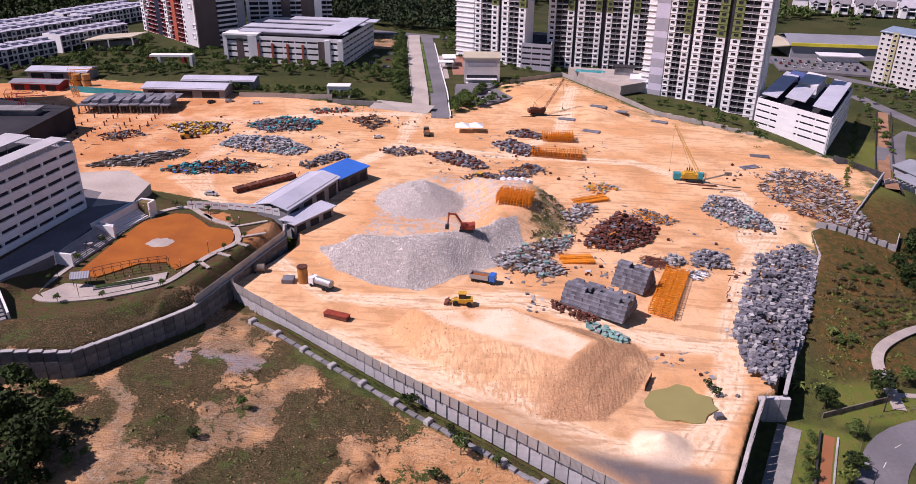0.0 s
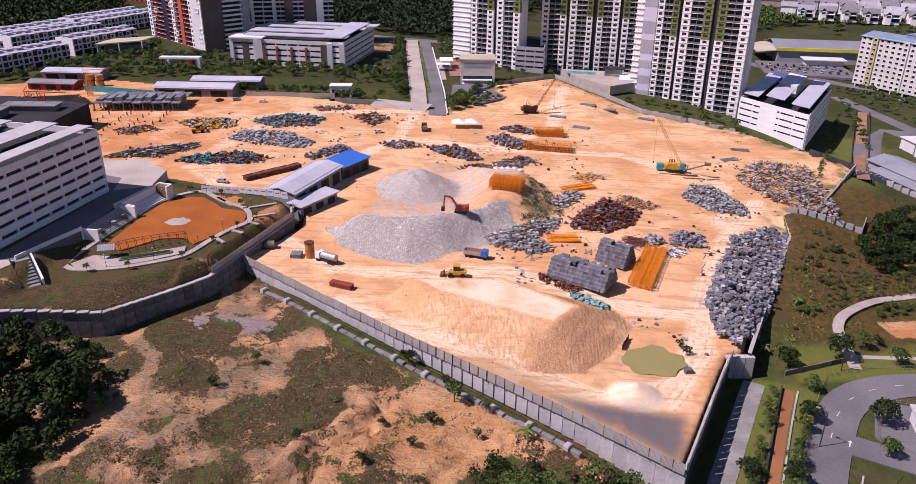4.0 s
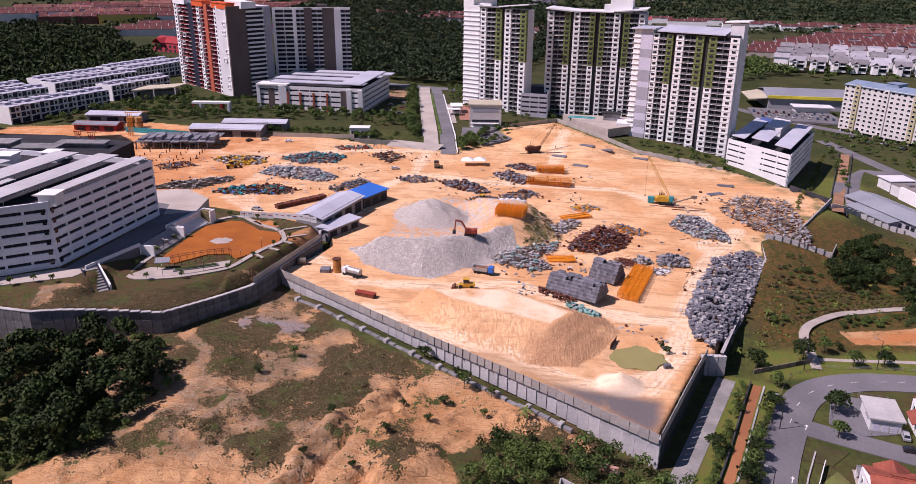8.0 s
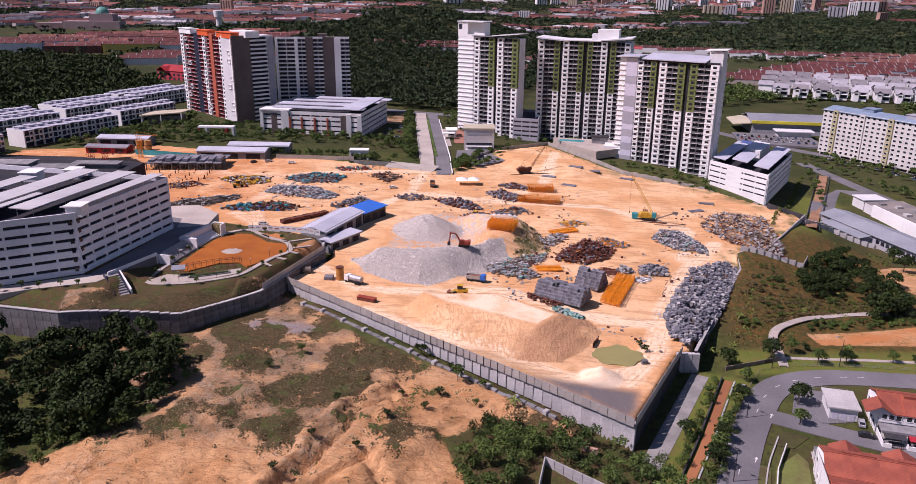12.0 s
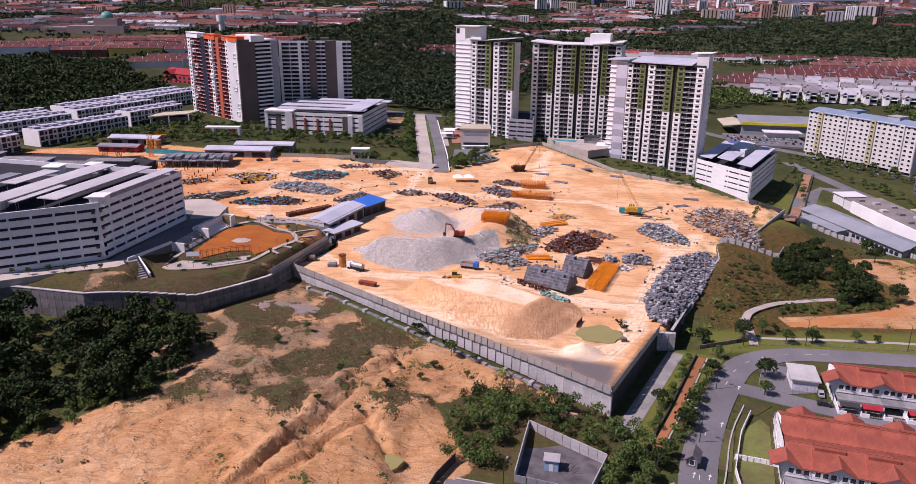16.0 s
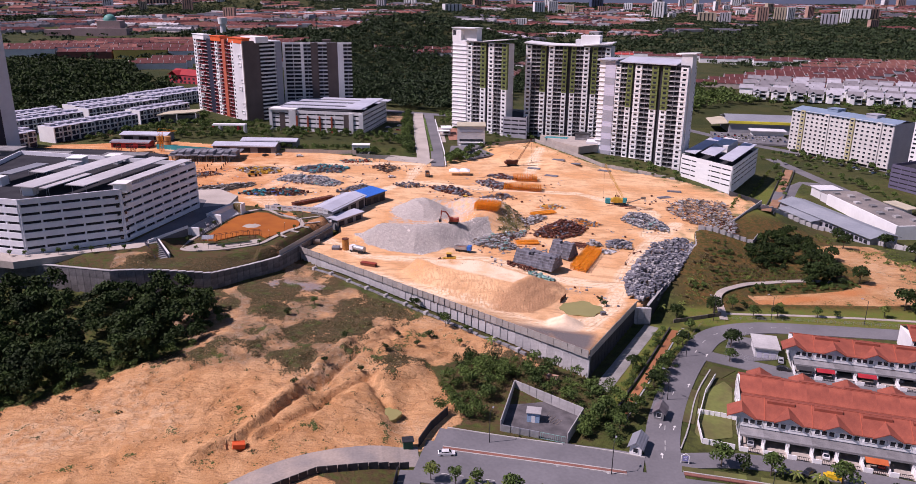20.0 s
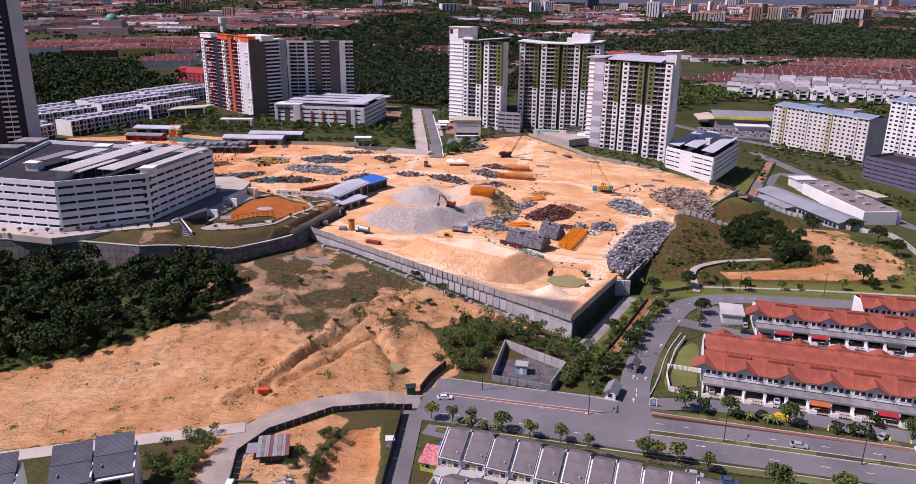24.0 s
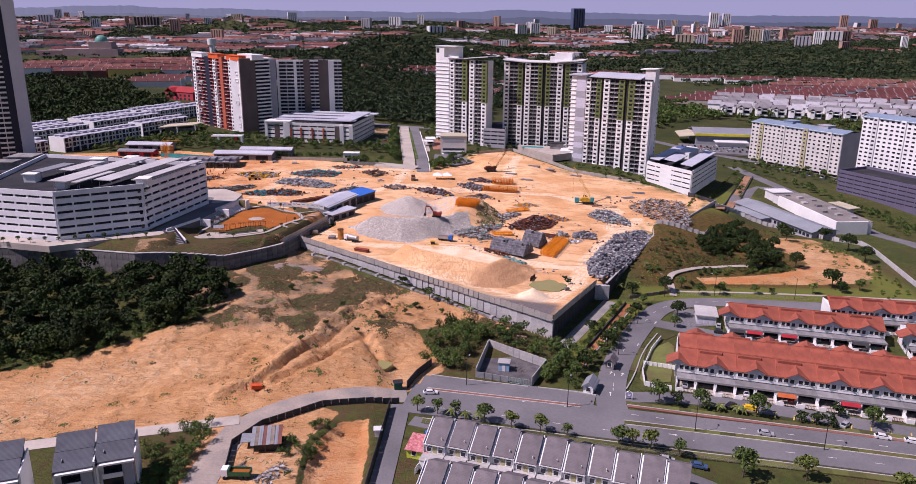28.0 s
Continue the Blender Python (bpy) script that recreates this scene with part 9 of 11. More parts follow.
part("wall", Build().box(0.5, 0.5, -0.5, 7.2, 6.2, 2.5), STEEL, sh)
for i in range(8):
    part("roof_sheet", Build().prism([(i * 0.98 - 0.2, -0.6), (i * 0.98 + 0.82, -0.6), (i * 0.98 + 0.82, 7.0), (i * 0.98 - 0.2, 7.0)], lambda x, y: 2.5 + y * 0.16 + 0.05 * (i % 3), lambda x, y: 2.6 + y * 0.16 + 0.05 * (i % 3)), (GALV, WOODGREY, ROOFDARK, SALMONTILE)[i % 4], sh)
part("lean_to", Build().prism([(-3, 2), (-0.4, 2), (-0.4, 6.5), (-3, 6.5)], 2.0, 2.15), GALV, sh)
for x in (0.5, 3.5, 7):
    part("post", Build().beam((x, -0.4, -0.5), (x, -0.4, 2.5), 0.12), WOODGREY, sh)
heap([(-40, 3), (-36, 9), (-33, 12), (-31, 8), (-35, 2)], [("plank", WOODGREY, 0.6), ("sheet", BLOCKLIGHT, 0.4)], 60, 0.8, "scrap timber and white sheets beside the shed", "scrap heaps", scale=(0.5, 0.8))
heap([(-46, 8), (-43, 12), (-42, 8)], [("plank", WOODGREY, 0.6), ("pipe", GALV, 0.4)], 20, 0.6, "scrap beside a dark sheet fence", "scrap heaps", singles=20, scale=(0.4, 0.6))
sk = thing("skip", pose(-50.5, 47.5, hz(-50.5, 47.5) + 0.1, 0, 8, 20), "orange steel skip on the clay slope", "skip")
part("body", Build().box(0, 0, 0, 3.0, 1.8, 1.2), ORANGEPAINT, sk)
part("rim", Build().box(-0.1, -0.1, 1.2, 3.1, 0.1, 1.3).box(-0.1, 1.7, 1.2, 3.1, 1.9, 1.3), ORANGEPAINT, sk)
sk = thing("green_hut", pose(-8, 50.8, hz(-8, 50.8), 0, 0, 10), "small dark green guard hut at the track gate", "hut")
part("wall", Build().box(0, 0, 0, 2.4, 2.0, 2.3), mat("hut_green", (0.02, 0.09, 0.06), None, 0.5, 0.7), sk)
part("roof", Build().box(-0.3, -0.3, 2.3, 2.7, 2.3, 2.5), STEEL, sk)
wh = thing("white_hut", pose(-11.5, 24, LOWZ, 0, 0, 5), "small white pump hut on the grass", "hut")
part("wall", Build().box(0, 0, 0, 1.8, 1.8, 2.2), WHITE, wh)
part("roof", Build().box(-0.3, -0.3, 2.2, 2.1, 2.1, 2.4), OFFWHITE, wh)
pp = thing("culvert_pipe", pose(34, 87, hz(34, 87), 0, 0, -20), "rusty steel pipe section lying in the grass", "pipe")
part("shell", Build().tube((-1.8, 0, 0.9), (1.8, 0, 0.9), 0.9, n=16), mat("rust_white_steel", (0.50, 0.38, 0.32), (0.30, 0.14, 0.08), 0.8, 0.7, stain=0.35), pp)
part("flange", Build().tube((-1.9, 0, 0.9), (-1.7, 0, 0.9), 1.0, n=16), RUST, pp)
wb = Build().prism([(-13.5 + (3.6 + 0.6 * math.sin(i * 2)) * math.cos(i * 0.39), 66.5 + (3.2 + 0.6 * math.cos(i * 3)) * math.sin(i * 0.39)) for i in range(16)], hz(-13.5, 66.5) - 1, hz(-13.5, 66.5) + 0.45)
thing("puddle", Matrix(), "shallow olive puddle in the clay hollow", "puddle", data=wb.mesh("puddle", MUDWATER), kind="structure")

# street lamps
for x, y in ((14, 54.3), (43.2, 41), (76.5, 27.8), (108, 18.6), (140, 11), (66, 77), (79, 104), (97, 133), (118, 134), (150, 131)):
    t = thing("street_lamp", pose(x, y, LOWZ + 0.1, 0, 0, -16 if y < 60 else 60), "tall grey steel street lamp with a single arm", "street lamp", "street lamps")
    part("pole", Build().tube((0, 0, 0), (0, 0, 9), 0.13, 0.08, n=8), STEEL, t)
    part("arm", Build().tube((0, 0, 8.9), (0.3, 1.8, 9.4), 0.06, n=6), STEEL, t)
    part("lantern", Build().box(0.1, 1.6, 9.3, 0.5, 2.4, 9.5), GALV, t)
# cars on the streets
for x, y, a, k, lb in ((3, 48.7, 5, 0, "white car stopped at the end of the road"), (95.5, 26.2, -14, 1, "silver hatchback driving on the main road"), (127, 24.5, -18, 0, "white car parked before the terraced houses"), (134, 22.3, -18, 0, "white car parked before the terraced houses"),
                       (91.5, 41.8, 40, 2, "black car parked under a roadside tree"), (120, 31, 40, 1, "silver car parked in a bay"), (108.5, 101.5, 70, 1, "silver car beside the kiosk yard"), (107, 95.5, -20, 2, "dark car in the lane between terraces"),
                       (28, 25, -20, 2, "dark car parked behind the roadside trees"), (40.5, 21, -20, 2, "black car parked behind the roadside trees"), (45.5, 19.3, -20, 2, "dark car parked behind the roadside trees"), (64.5, 13.2, -18, 1, "grey car parked behind the roadside trees"), (72, 10.5, -18, 4, "blue-grey car parked behind the roadside trees"),
                       (82, 55, 70, 1, "silver car in a house driveway"), (99, 49.5, 70, 0, "white car in a house driveway"), (111, 45.8, 70, 3, "red car in a house driveway"), (128, 93.2, 72, 3, "red car in a house driveway"), (140, 90, 72, 1, "grey car in a house driveway"), (134, 3.2, -15, 3, "red car beside the main road")):
    car(x, y, a, CARS[k], lb, LOWZ + 0.1)
yc = thing("car_cover", pose(96.5, 40.2, LOWZ + 0.1, 0, 0, -18), "car under a bright yellow cover", "covered car")
part("cover", Build().prism([(-2, -0.8), (2, -0.8), (2, 0.8), (-2, 0.8)], 0.1, 0.9).prism([(-1.3, -0.7), (1, -0.7), (1, 0.7), (-1.3, 0.7)], 0.9, 1.45), mat("yellow_cover", (0.75, 0.48, 0.02), None, 0.5, 0.6), yc)
part("wheel", Build().tube((1.2, -0.9, 0.3), (1.2, -0.7, 0.3), 0.3, n=10), RUBBER, yc)


# ---------- trees and scrub ----------
V = np.random.RandomState(21)


def crown(n, lobes, leaf, seed):
    """Leaf clumps on the shells of several lobes: rows of centre x, y, z and radii. Four-sided, each bent and turned its own way."""
    rs = np.random.RandomState(seed)
    w = np.array([r[3] * r[4] for r in lobes])
    pick = rs.choice(len(lobes), n, p=w / w.sum())
    lo = np.array(lobes)[pick]
    d = rs.normal(size=(n, 3))
    d[:, 2] = np.where(d[:, 2] < -0.5, -d[:, 2] * 0.6, d[:, 2])
    d /= np.linalg.norm(d, axis=1)[:, None]
    rad = (0.72 + 0.34 * rs.rand(n))[:, None]
    c = lo[:, :3] + d * lo[:, [3, 3, 4]] * rad
    nrm = d + rs.normal(size=(n, 3)) * 0.55
    nrm /= np.linalg.norm(nrm, axis=1)[:, None]
    a = np.cross(nrm, rs.normal(size=(n, 3)))
    a /= np.linalg.norm(a, axis=1)[:, None]
    b = np.cross(nrm, a)
    s = (leaf * (0.6 + 0.8 * rs.rand(n)))[:, None]
    quad = np.stack([c - a * s, c - b * s * 0.6 + nrm * s * 0.25, c + a * s, c + b * s * 0.7 - nrm * s * 0.15], 1)
    return quad.reshape(-1, 3), np.arange(4 * n).reshape(n, 4)


def lobes(seed, h, r, k):
    rs = np.random.RandomState(seed)
    out = [(0, 0, h * 0.66, r * 0.72, h * 0.26)]
    for i in range(k):
        a = 6.2832 * (i + rs.rand() * 0.7) / k
        q = r * (0.35 + 0.35 * rs.rand())
        out.append((q * math.cos(a), q * math.sin(a), h * (0.45 + 0.38 * rs.rand()), r * (0.38 + 0.25 * rs.rand()), h * (0.13 + 0.10 * rs.rand())))
    return out


def trunk(h, r, seed):
    rs = np.random.RandomState(seed)
    b = Build()
    top = Vector((rs.uniform(-0.2, 0.2), rs.uniform(-0.2, 0.2), h * 0.55))
    b.tube((0, 0, -0.6), top, 0.05 * r + 0.06, 0.03 * r + 0.03, n=7)
    for i in range(5):
        a = 6.2832 * (i + rs.rand() * 0.5) / 5
        s = Vector((0, 0, h * (0.28 + 0.06 * i)))
        b.tube(s, s + Vector((math.cos(a) * r * 0.6, math.sin(a) * r * 0.6, h * 0.28)), 0.03 * r + 0.02, 0.012, n=5)
    b.tube(top, (top.x * 1.4, top.y * 1.4, h * 0.85), 0.03 * r + 0.03, 0.015, n=5)
    return b.mesh("trunk", BARK)


def crown_mesh(q, m):
    me = grid_mesh("crown", *q)
    me.materials.append(m)
    return me


TREES = []
for k, (h, r, n, leaf, m) in enumerate(((6.0, 2.4, 520, 0.30, LEAFB), (5.2, 2.0, 420, 0.28, LEAFC), (7.5, 3.2, 760, 0.36, LEAF), (4.2, 1.5, 300, 0.24, LEAFB), (3.0, 1.6, 300, 0.24, LEAF))):
    TREES.append((trunk(h, r, k), crown_mesh(crown(n, lobes(k + 5, h, r, 6), leaf, k), m)))


def tree(k, x, y, s=1.0, z=None, label="young roadside tree with a loose green crown", group="street trees", cat="tree"):
    t = thing("tree", pose(x, y, hz(x, y) if z is None else z, 0, 0, V.uniform(0, 360)) @ Matrix.Scale(s, 4), label, cat, group)
    part("trunk", TREES[k][0], None, t)
    part("crown", TREES[k][1], None, t)
    return t


def palm(x, y, s=1.0, label="young palm with arching fronds"):
    t = thing("palm", pose(x, y, hz(x, y), 0, 0, V.uniform(0, 360)) @ Matrix.Scale(s, 4), label, "palm", "palms")
    part("trunk", Build().tube((0, 0, -0.3), (0.1, 0, 2.4), 0.16, 0.12, n=8), BARK, t)
    for i in range(9):
        a, dr = 6.2832 * i / 9, 0.6 + 0.5 * (i % 3) / 2
        b = Build()
        pts = [Vector((math.cos(a) * q, math.sin(a) * q, 2.4 + 1.1 * q * (1.1 - dr) - 0.30 * q * q)) for q in (0, 0.8, 1.6, 2.3)]
        sd = Vector((-math.sin(a), math.cos(a), 0))
        v = []
        for p, w in zip(pts, (0.08, 0.35, 0.3, 0.04)):
            v += [p - sd * w - Vector((0, 0, w * 0.5)), p, p + sd * w - Vector((0, 0, w * 0.5))]
        b.add(v, [(3 * j + c, 3 * j + c + 1, 3 * j + c + 4, 3 * j + c + 3) for j in range(3) for c in (0, 1)])
        part("frond", b, LEAFC, t)
    return t


for i, (x, y) in enumerate(((-0.5, 38.2), (5.3, 36.6), (18.5, 32.5), (25.7, 28.8), (33.6, 27.0), (40.6, 24.8), (53.9, 20.8), (57.2, 19.6), (61.9, 18.6), (68.6, 15.5), (81.8, 6.6), (97.1, 5.2), (118, -1), (10.5, 36))):
    tree((1, 3, 0, 1)[i % 4], x, y, 0.95 + 0.3 * V.rand() + (0.35 if i in (10, 11) else 0), LOWZ + 0.15, "young roadside tree by the main road")
for x, y in ((9.2, 35.6), (13.2, 34.0), (17, 33.8)):
    palm(x, y, 0.9)
for i, (x, y) in enumerate(((71, 44.6), (82, 41.2), (96.8, 36.4), (108.3, 32.8), (112.2, 31.6), (127, 30.2), (120.6, 36.6), (115.6, 30.6), (76, 43), (150, 21), (168, 16))):
    tree((0, 0, 0, 4, 4, 0, 4, 4, 4, 0, 1)[i], x, y, 1.05 + 0.3 * V.rand(), LOWZ + 0.15, "small leafy tree on the verge before the houses")
for x, y in ((84.5, 40.8), (92, 38.4), (87.5, 39.6), (93.5, 37.6)):
    palm(x, y, 0.9, "garden palm with arching yellow-green fronds")
for i, (x, y) in enumerate(((49, 61), (52.5, 66), (55.5, 70), (58, 74.5), (60.5, 79), (63.7, 84), (66.5, 89), (69, 94), (71.5, 98.5), (74.5, 104), (77.5, 109), (80.4, 113), (86, 124), (84, 134), (107, 143), (112, 145), (123.5, 141), (98.5, 138), (112, 135.5), (121, 136), (136, 137), (143, 137), (160.4, 137.4), (173.5, 139), (182, 141), (96, 112), (92, 101), (72, 112), (66, 103), (60, 96))):
    tree((0, 2, 0, 4, 1, 2)[i % 6], x, y, 0.7 + 0.35 * V.rand() - (0.25 if i > 26 else 0), None, "leafy young tree beside the estate road and park", "park trees")
for i, (x, y) in enumerate(((172, 144.5), (160, 174), (168.2, 171.3), (160, 185), (170, 200), (207.4, 200), (194, 244), (211, 232), (150, 171), (154, 172), (186, 222), (205, 180))):
    tree(2, x, y, 0.9 + 0.5 * V.rand(), None, "broad dark green tree in the park", "park trees")
for i, (x, y) in enumerate(((-10, 130), (1, 115.5), (-7.5, 101.5), (-17, 95), (-23, 83.5), (6, 105), (-4, 110), (-1, 122), (8, 112), (-30, 100), (-34, 86), (-52, 118), (-45, 128), (-40, 72), (-14, 108))):
    tree((4, 3, 4, 4, 4, 3, 4)[i % 7], x, y, (1.15 if i in (0, 1) else 0.6) + 0.25 * V.rand(), None, "dark shrub growing on bare clay", "shrubs on bare ground", "shrub")
for x, y in ((56, 133), (57, 130)):
    tree(4, x, y, 0.7, None, "green shrub at the pond edge", "shrubs on bare ground", "shrub")
palm(16, 103, 1.0, "yellowing palm among scrub below the wall")
for x, y in ((78, 143), (80, 140), (96, 160)):
    palm(x, y, 0.9, "small palm on the slope below the wall")
for x, y in ((-100.6, 163), (-99, 175), (-97.2, 186), (-86, 211.5), (-75, 208), (-66.5, 199.6), (-59.4, 190), (-63, 182.6), (-67, 172), (-72, 161.4), (-84, 155.4), (-94, 153.8)):
    tree(3, x, y, 0.45 + 0.15 * V.rand(), FZ, "thin sapling beside the field path", "field saplings")
for i in range(12):
    tree(3, -176 + i * 5.4, 137 - 1.2 * (i % 2) + max(0, i - 4) * 1.2, 0.55 + 0.15 * V.rand(), LANEZ, "thin sapling along the car park driveway", "driveway saplings")


# woods, belts and thickets
WOOD = [crown(n, lobes(40 + k, h, r, 6), leaf, 60 + k) for k, (h, r, n, leaf) in enumerate(((9, 3.2, 330, 0.47), (7.5, 3.0, 300, 0.45), (11, 3.6, 380, 0.50), (6, 2.6, 240, 0.42)))]
BUSH = [crown(260, lobes(50 + k, h, r, 6), 0.30, 70 + k) for k, (h, r) in enumerate(((6, 2.8), (5, 2.5), (7, 2.6)))]
FARW = [crown(62, lobes(80 + k, h, r, 6), 1.25, 90 + k) for k, (h, r) in enumerate(((10, 5.6), (8, 5.0), (12, 6.2)))]
DISTANT = [crown(20, lobes(120 + k, 8, 9, 5), 2.1, 130 + k) for k in range(3)]


def wood(name, pts, protos, m, label, smin=0.7, smax=1.15):
    """One mesh of many trees of a wood; pts: rows of x, y."""
    vs, fs, o = [], [], 0
    for x, y in pts:
        q, f = protos[V.randint(len(protos))]
        a, s = V.uniform(0, 6.28), V.uniform(smin, smax)
        c, d = math.cos(a) * s, math.sin(a) * s
        vs.append(np.stack([q[:, 0] * c - q[:, 1] * d + x, q[:, 0] * d + q[:, 1] * c + y, q[:, 2] * s * V.uniform(0.8, 1.15) + hz(x, y) - 0.4], 1))
        fs.append(f + o)
        o += len(q)
    me = grid_mesh(name, np.concatenate(vs), np.concatenate(fs))
    me.materials.append(m)
    return thing(name, Matrix(), label, "woodland", data=me, kind="stuff")


def fill(poly, gap, edge=0.0, cut=None):
    xs, ys = [p[0] for p in poly], [p[1] for p in poly]
    n = int((max(xs) - min(xs)) * (max(ys) - min(ys)) / gap ** 2)
    x, y = V.uniform(min(xs), max(xs), n), V.uniform(min(ys), max(ys), n)
    ok = sdist(poly, x, y) > edge
    if cut is not None:
        ok &= fnoise(x, y, cut[0]) > cut[1]
    return list(zip(x[ok].tolist(), y[ok].tolist()))


wood("woodland", fill(FOREST, 3.9), WOOD, LEAF, "dense dark green young woodland below the terrace wall")
wood("woodland", fill([(-176, 30), (-130, 52), (-108, 62), (-74, 90), (-70, 112), (-84, 134), (-92, 130), (-78, 112), (-80, 95), (-112, 72), (-178, 46)], 4.6), [WOOD[3]], LEAFB, "lighter green scrub along the edge of the wood", 0.35, 0.75)
wood("thicket", fill([(0, 66), (15, 63), (20, 85), (24, 86), (41, 69), (37, 57), (47, 52), (51, 62), (52, 82), (40, 88), (24, 96), (10, 94), (0, 80)], 2.9, 0, None), BUSH, LEAFB, "tangled green thicket round the plant enclosure", 0.5, 1.0)
wood("thicket", fill([(5, 84), (15, 86), (20, 92), (14, 100), (4, 98)], 3.4), BUSH, LEAF, "taller dark trees behind the plant enclosure", 0.55, 0.8)
wood("thicket", fill([(128, 186), (138, 213), (163, 234), (168, 226), (167, 205), (156, 186), (142, 184)], 3.7) + fill([(145, 168), (161, 168), (162, 181), (149, 184)], 3.0), WOOD, LEAF, "dense dark thicket on the park slope", 0.5, 0.9)
for k in range(7):
    wood("shrub_row", [(x + V.uniform(-0.5, 0.5), y + V.uniform(-0.5, 0.5)) for x, y, *_ in along([(105 + k * 1.6, 160 + k * 3.6), (122 + k * 0.9, 169.8 + k * 2.2), (150, 176.8 + k * 1.3)], 1.7)], [WOOD[3]], LEAFC if k % 2 else DRYM, "row of low planted shrubs on the terraced slope", 0.14, 0.30)
wood("thicket", fill([(118, 159), (123, 165), (148, 170), (168, 172), (166, 165), (140, 161)], 1.9), [WOOD[3]], LEAFB, "low green bushes beside the park path", 0.2, 0.45)
wood("thicket", fill([(82, 148), (96, 144), (112, 176), (124, 200), (112, 196), (98, 172)], 5.0, 0, (16, 0.46)), [WOOD[3]], DRYM, "dry scrub on the terraced slope below the wall", 0.2, 0.5)
wood("thicket", fill([(192, 196), (206, 196), (206, 132), (188, 130), (195, 170)], 3.6, 0, (12, 0.46)), [WOOD[3]], LEAFC, "rough green growth along the school wall", 0.15, 0.4)
wood("hedge", [(x + V.uniform(-1, 1), y + V.uniform(-1, 1)) for x, y, *_ in along([(149.2, 271.8), (188.5, 345.8), (230.1, 425.1)], 2.0)] + [(x, y) for x, y, *_ in along([(259.6, 245.3), (266, 308.4)], 2.5)], [WOOD[3]], LEAFC, "low hedge beside the earth drain", 0.2, 0.4)
wood("hedge", [(x + V.uniform(-1, 1), y + V.uniform(-1, 1)) for x, y, *_ in along([(55, 82), (77, 125)], 1.6)] + fill([(58, 76), (62, 74), (86, 118), (83, 120)], 3.4), BUSH, LEAFB, "overgrown hedge beside the drain", 0.22, 0.55)
wood("hedge", [(x + V.uniform(-1.2, 1.2), y + V.uniform(-1.2, 1.2)) for x, y, *_ in along([(-58, 14), (-56, -20)], 1.2)] + fill([(-70, -10), (-57, 2), (-55, 30), (-64, 28), (-70, 14)], 2.6), BUSH, LEAFB, "overgrown garden trees beside the slate houses", 0.4, 0.7)
wood("thicket", fill([(-36, 20), (-30, 30), (-24, 30), (-27, 10), (-33, 2)], 2.3), BUSH, LEAFB, "green scrub beside the ramshackle shed", 0.3, 0.55)
# low growth on bare ground
tuft = crown(24, [(0, 0, 0.2, 0.7, 0.25)], 0.17, 7)
pts = [(x, y) for x, y in fill([(-78, 90), (-62, 158), (-40, 150), (5, 112), (40, 84), (8, 72), (-4, 92), (-40, 70), (-70, 90)], 2.0) ]
px_, py_ = np.array(pts).T
pts = [q for q, ok in zip(pts, np.max([sdist(g_, px_, py_) for g_ in GREENS], 0) > -1.5) if ok]
wood("scrub", pts, [tuft], DRYM, "low dry scrub scattered over bare clay", 0.5, 1.5)
wood("scrub", fill([(-160, 8), (-60, 32), (-30, 46), (-2, 60), (-10, 100), (-70, 92), (-170, 44)], 3.0, 0, (10, 0.63)), [tuft], GRASSM, "sparse dry weeds on the eroded clay", 0.4, 1.5)
wood("scrub", fill([(-74, 92), (-62, 165), (-52, 162), (-48, 120)], 2.4, 0, (18, 0.45)), [tuft], LEAFB, "rough grass clumps below the terrace wall", 0.4, 1.0)
wood("scrub", fill(SITE, 9, 1, (30, 0.66)), [tuft], DRYM, "sparse dry weeds on the building site", 0.4, 1.3)
wood("scrub", fill([(22, 206), (28, 205), (38, 217), (37, 236), (30, 254), (26, 250), (27, 230), (22, 216)], 1.3), [tuft], GRASSM, "weeds on the grassy flank of the stone berm", 0.7, 1.7)
wood("scrub", fill([(62, 232), (120, 226), (170, 284), (140, 336), (97, 366), (60, 438), (30, 416), (48, 400), (90, 350), (130, 320), (150, 290)], 4.0, 0, (25, 0.5)), [tuft], LEAFC, "rough grass along the edge of the site", 0.5, 1.4)
wood("scrub", fill([(84, 132), (120, 140), (150, 168), (118, 166), (108, 190), (96, 168)], 2.6, 0, (14, 0.48)), [tuft], LEAFC, "rough grass on the park slope", 0.5, 1.3)
wood("scrub", fill([(46, 90), (62, 92), (78, 128), (70, 128)], 2.0) + fill([(52, 66), (60, 66), (84, 118), (78, 122)], 2.2), [tuft], LEAFB, "rough grass beside the drain", 0.4, 1.0)
wood("scrub", fill([(-191, 139), (-140, 137), (-116, 132), (-83, 138), (-65, 161), (-52, 199), (-58, 192), (-70, 166), (-82, 149), (-112, 141), (-134, 137.5), (-191, 141)], 1.9), [tuft], DRYM, "dry grass on the terrace edge", 0.4, 1.0)
wood("scrub", fill([(-12, 0), (-16, 36), (-10, 40), (-9, 0)], 1.4), [tuft], LEAFC, "bright grass strip by the dark fence", 0.4, 0.8)
wood("scrub", fill([(78, 136), (104, 146), (150, 178), (170, 200), (150, 215), (118, 222), (100, 190)], 1.7, 0, (11, 0.47)), [tuft], DRYM, "dry brown grass on the terraced park slope", 0.5, 1.5)
wood("scrub", fill([(84, 140), (110, 150), (150, 180), (150, 212), (120, 220), (104, 184)], 2.4, 0, (9, 0.55)), [tuft], LEAFC, "yellow-green weeds on the terraced park slope", 0.7, 2.2)
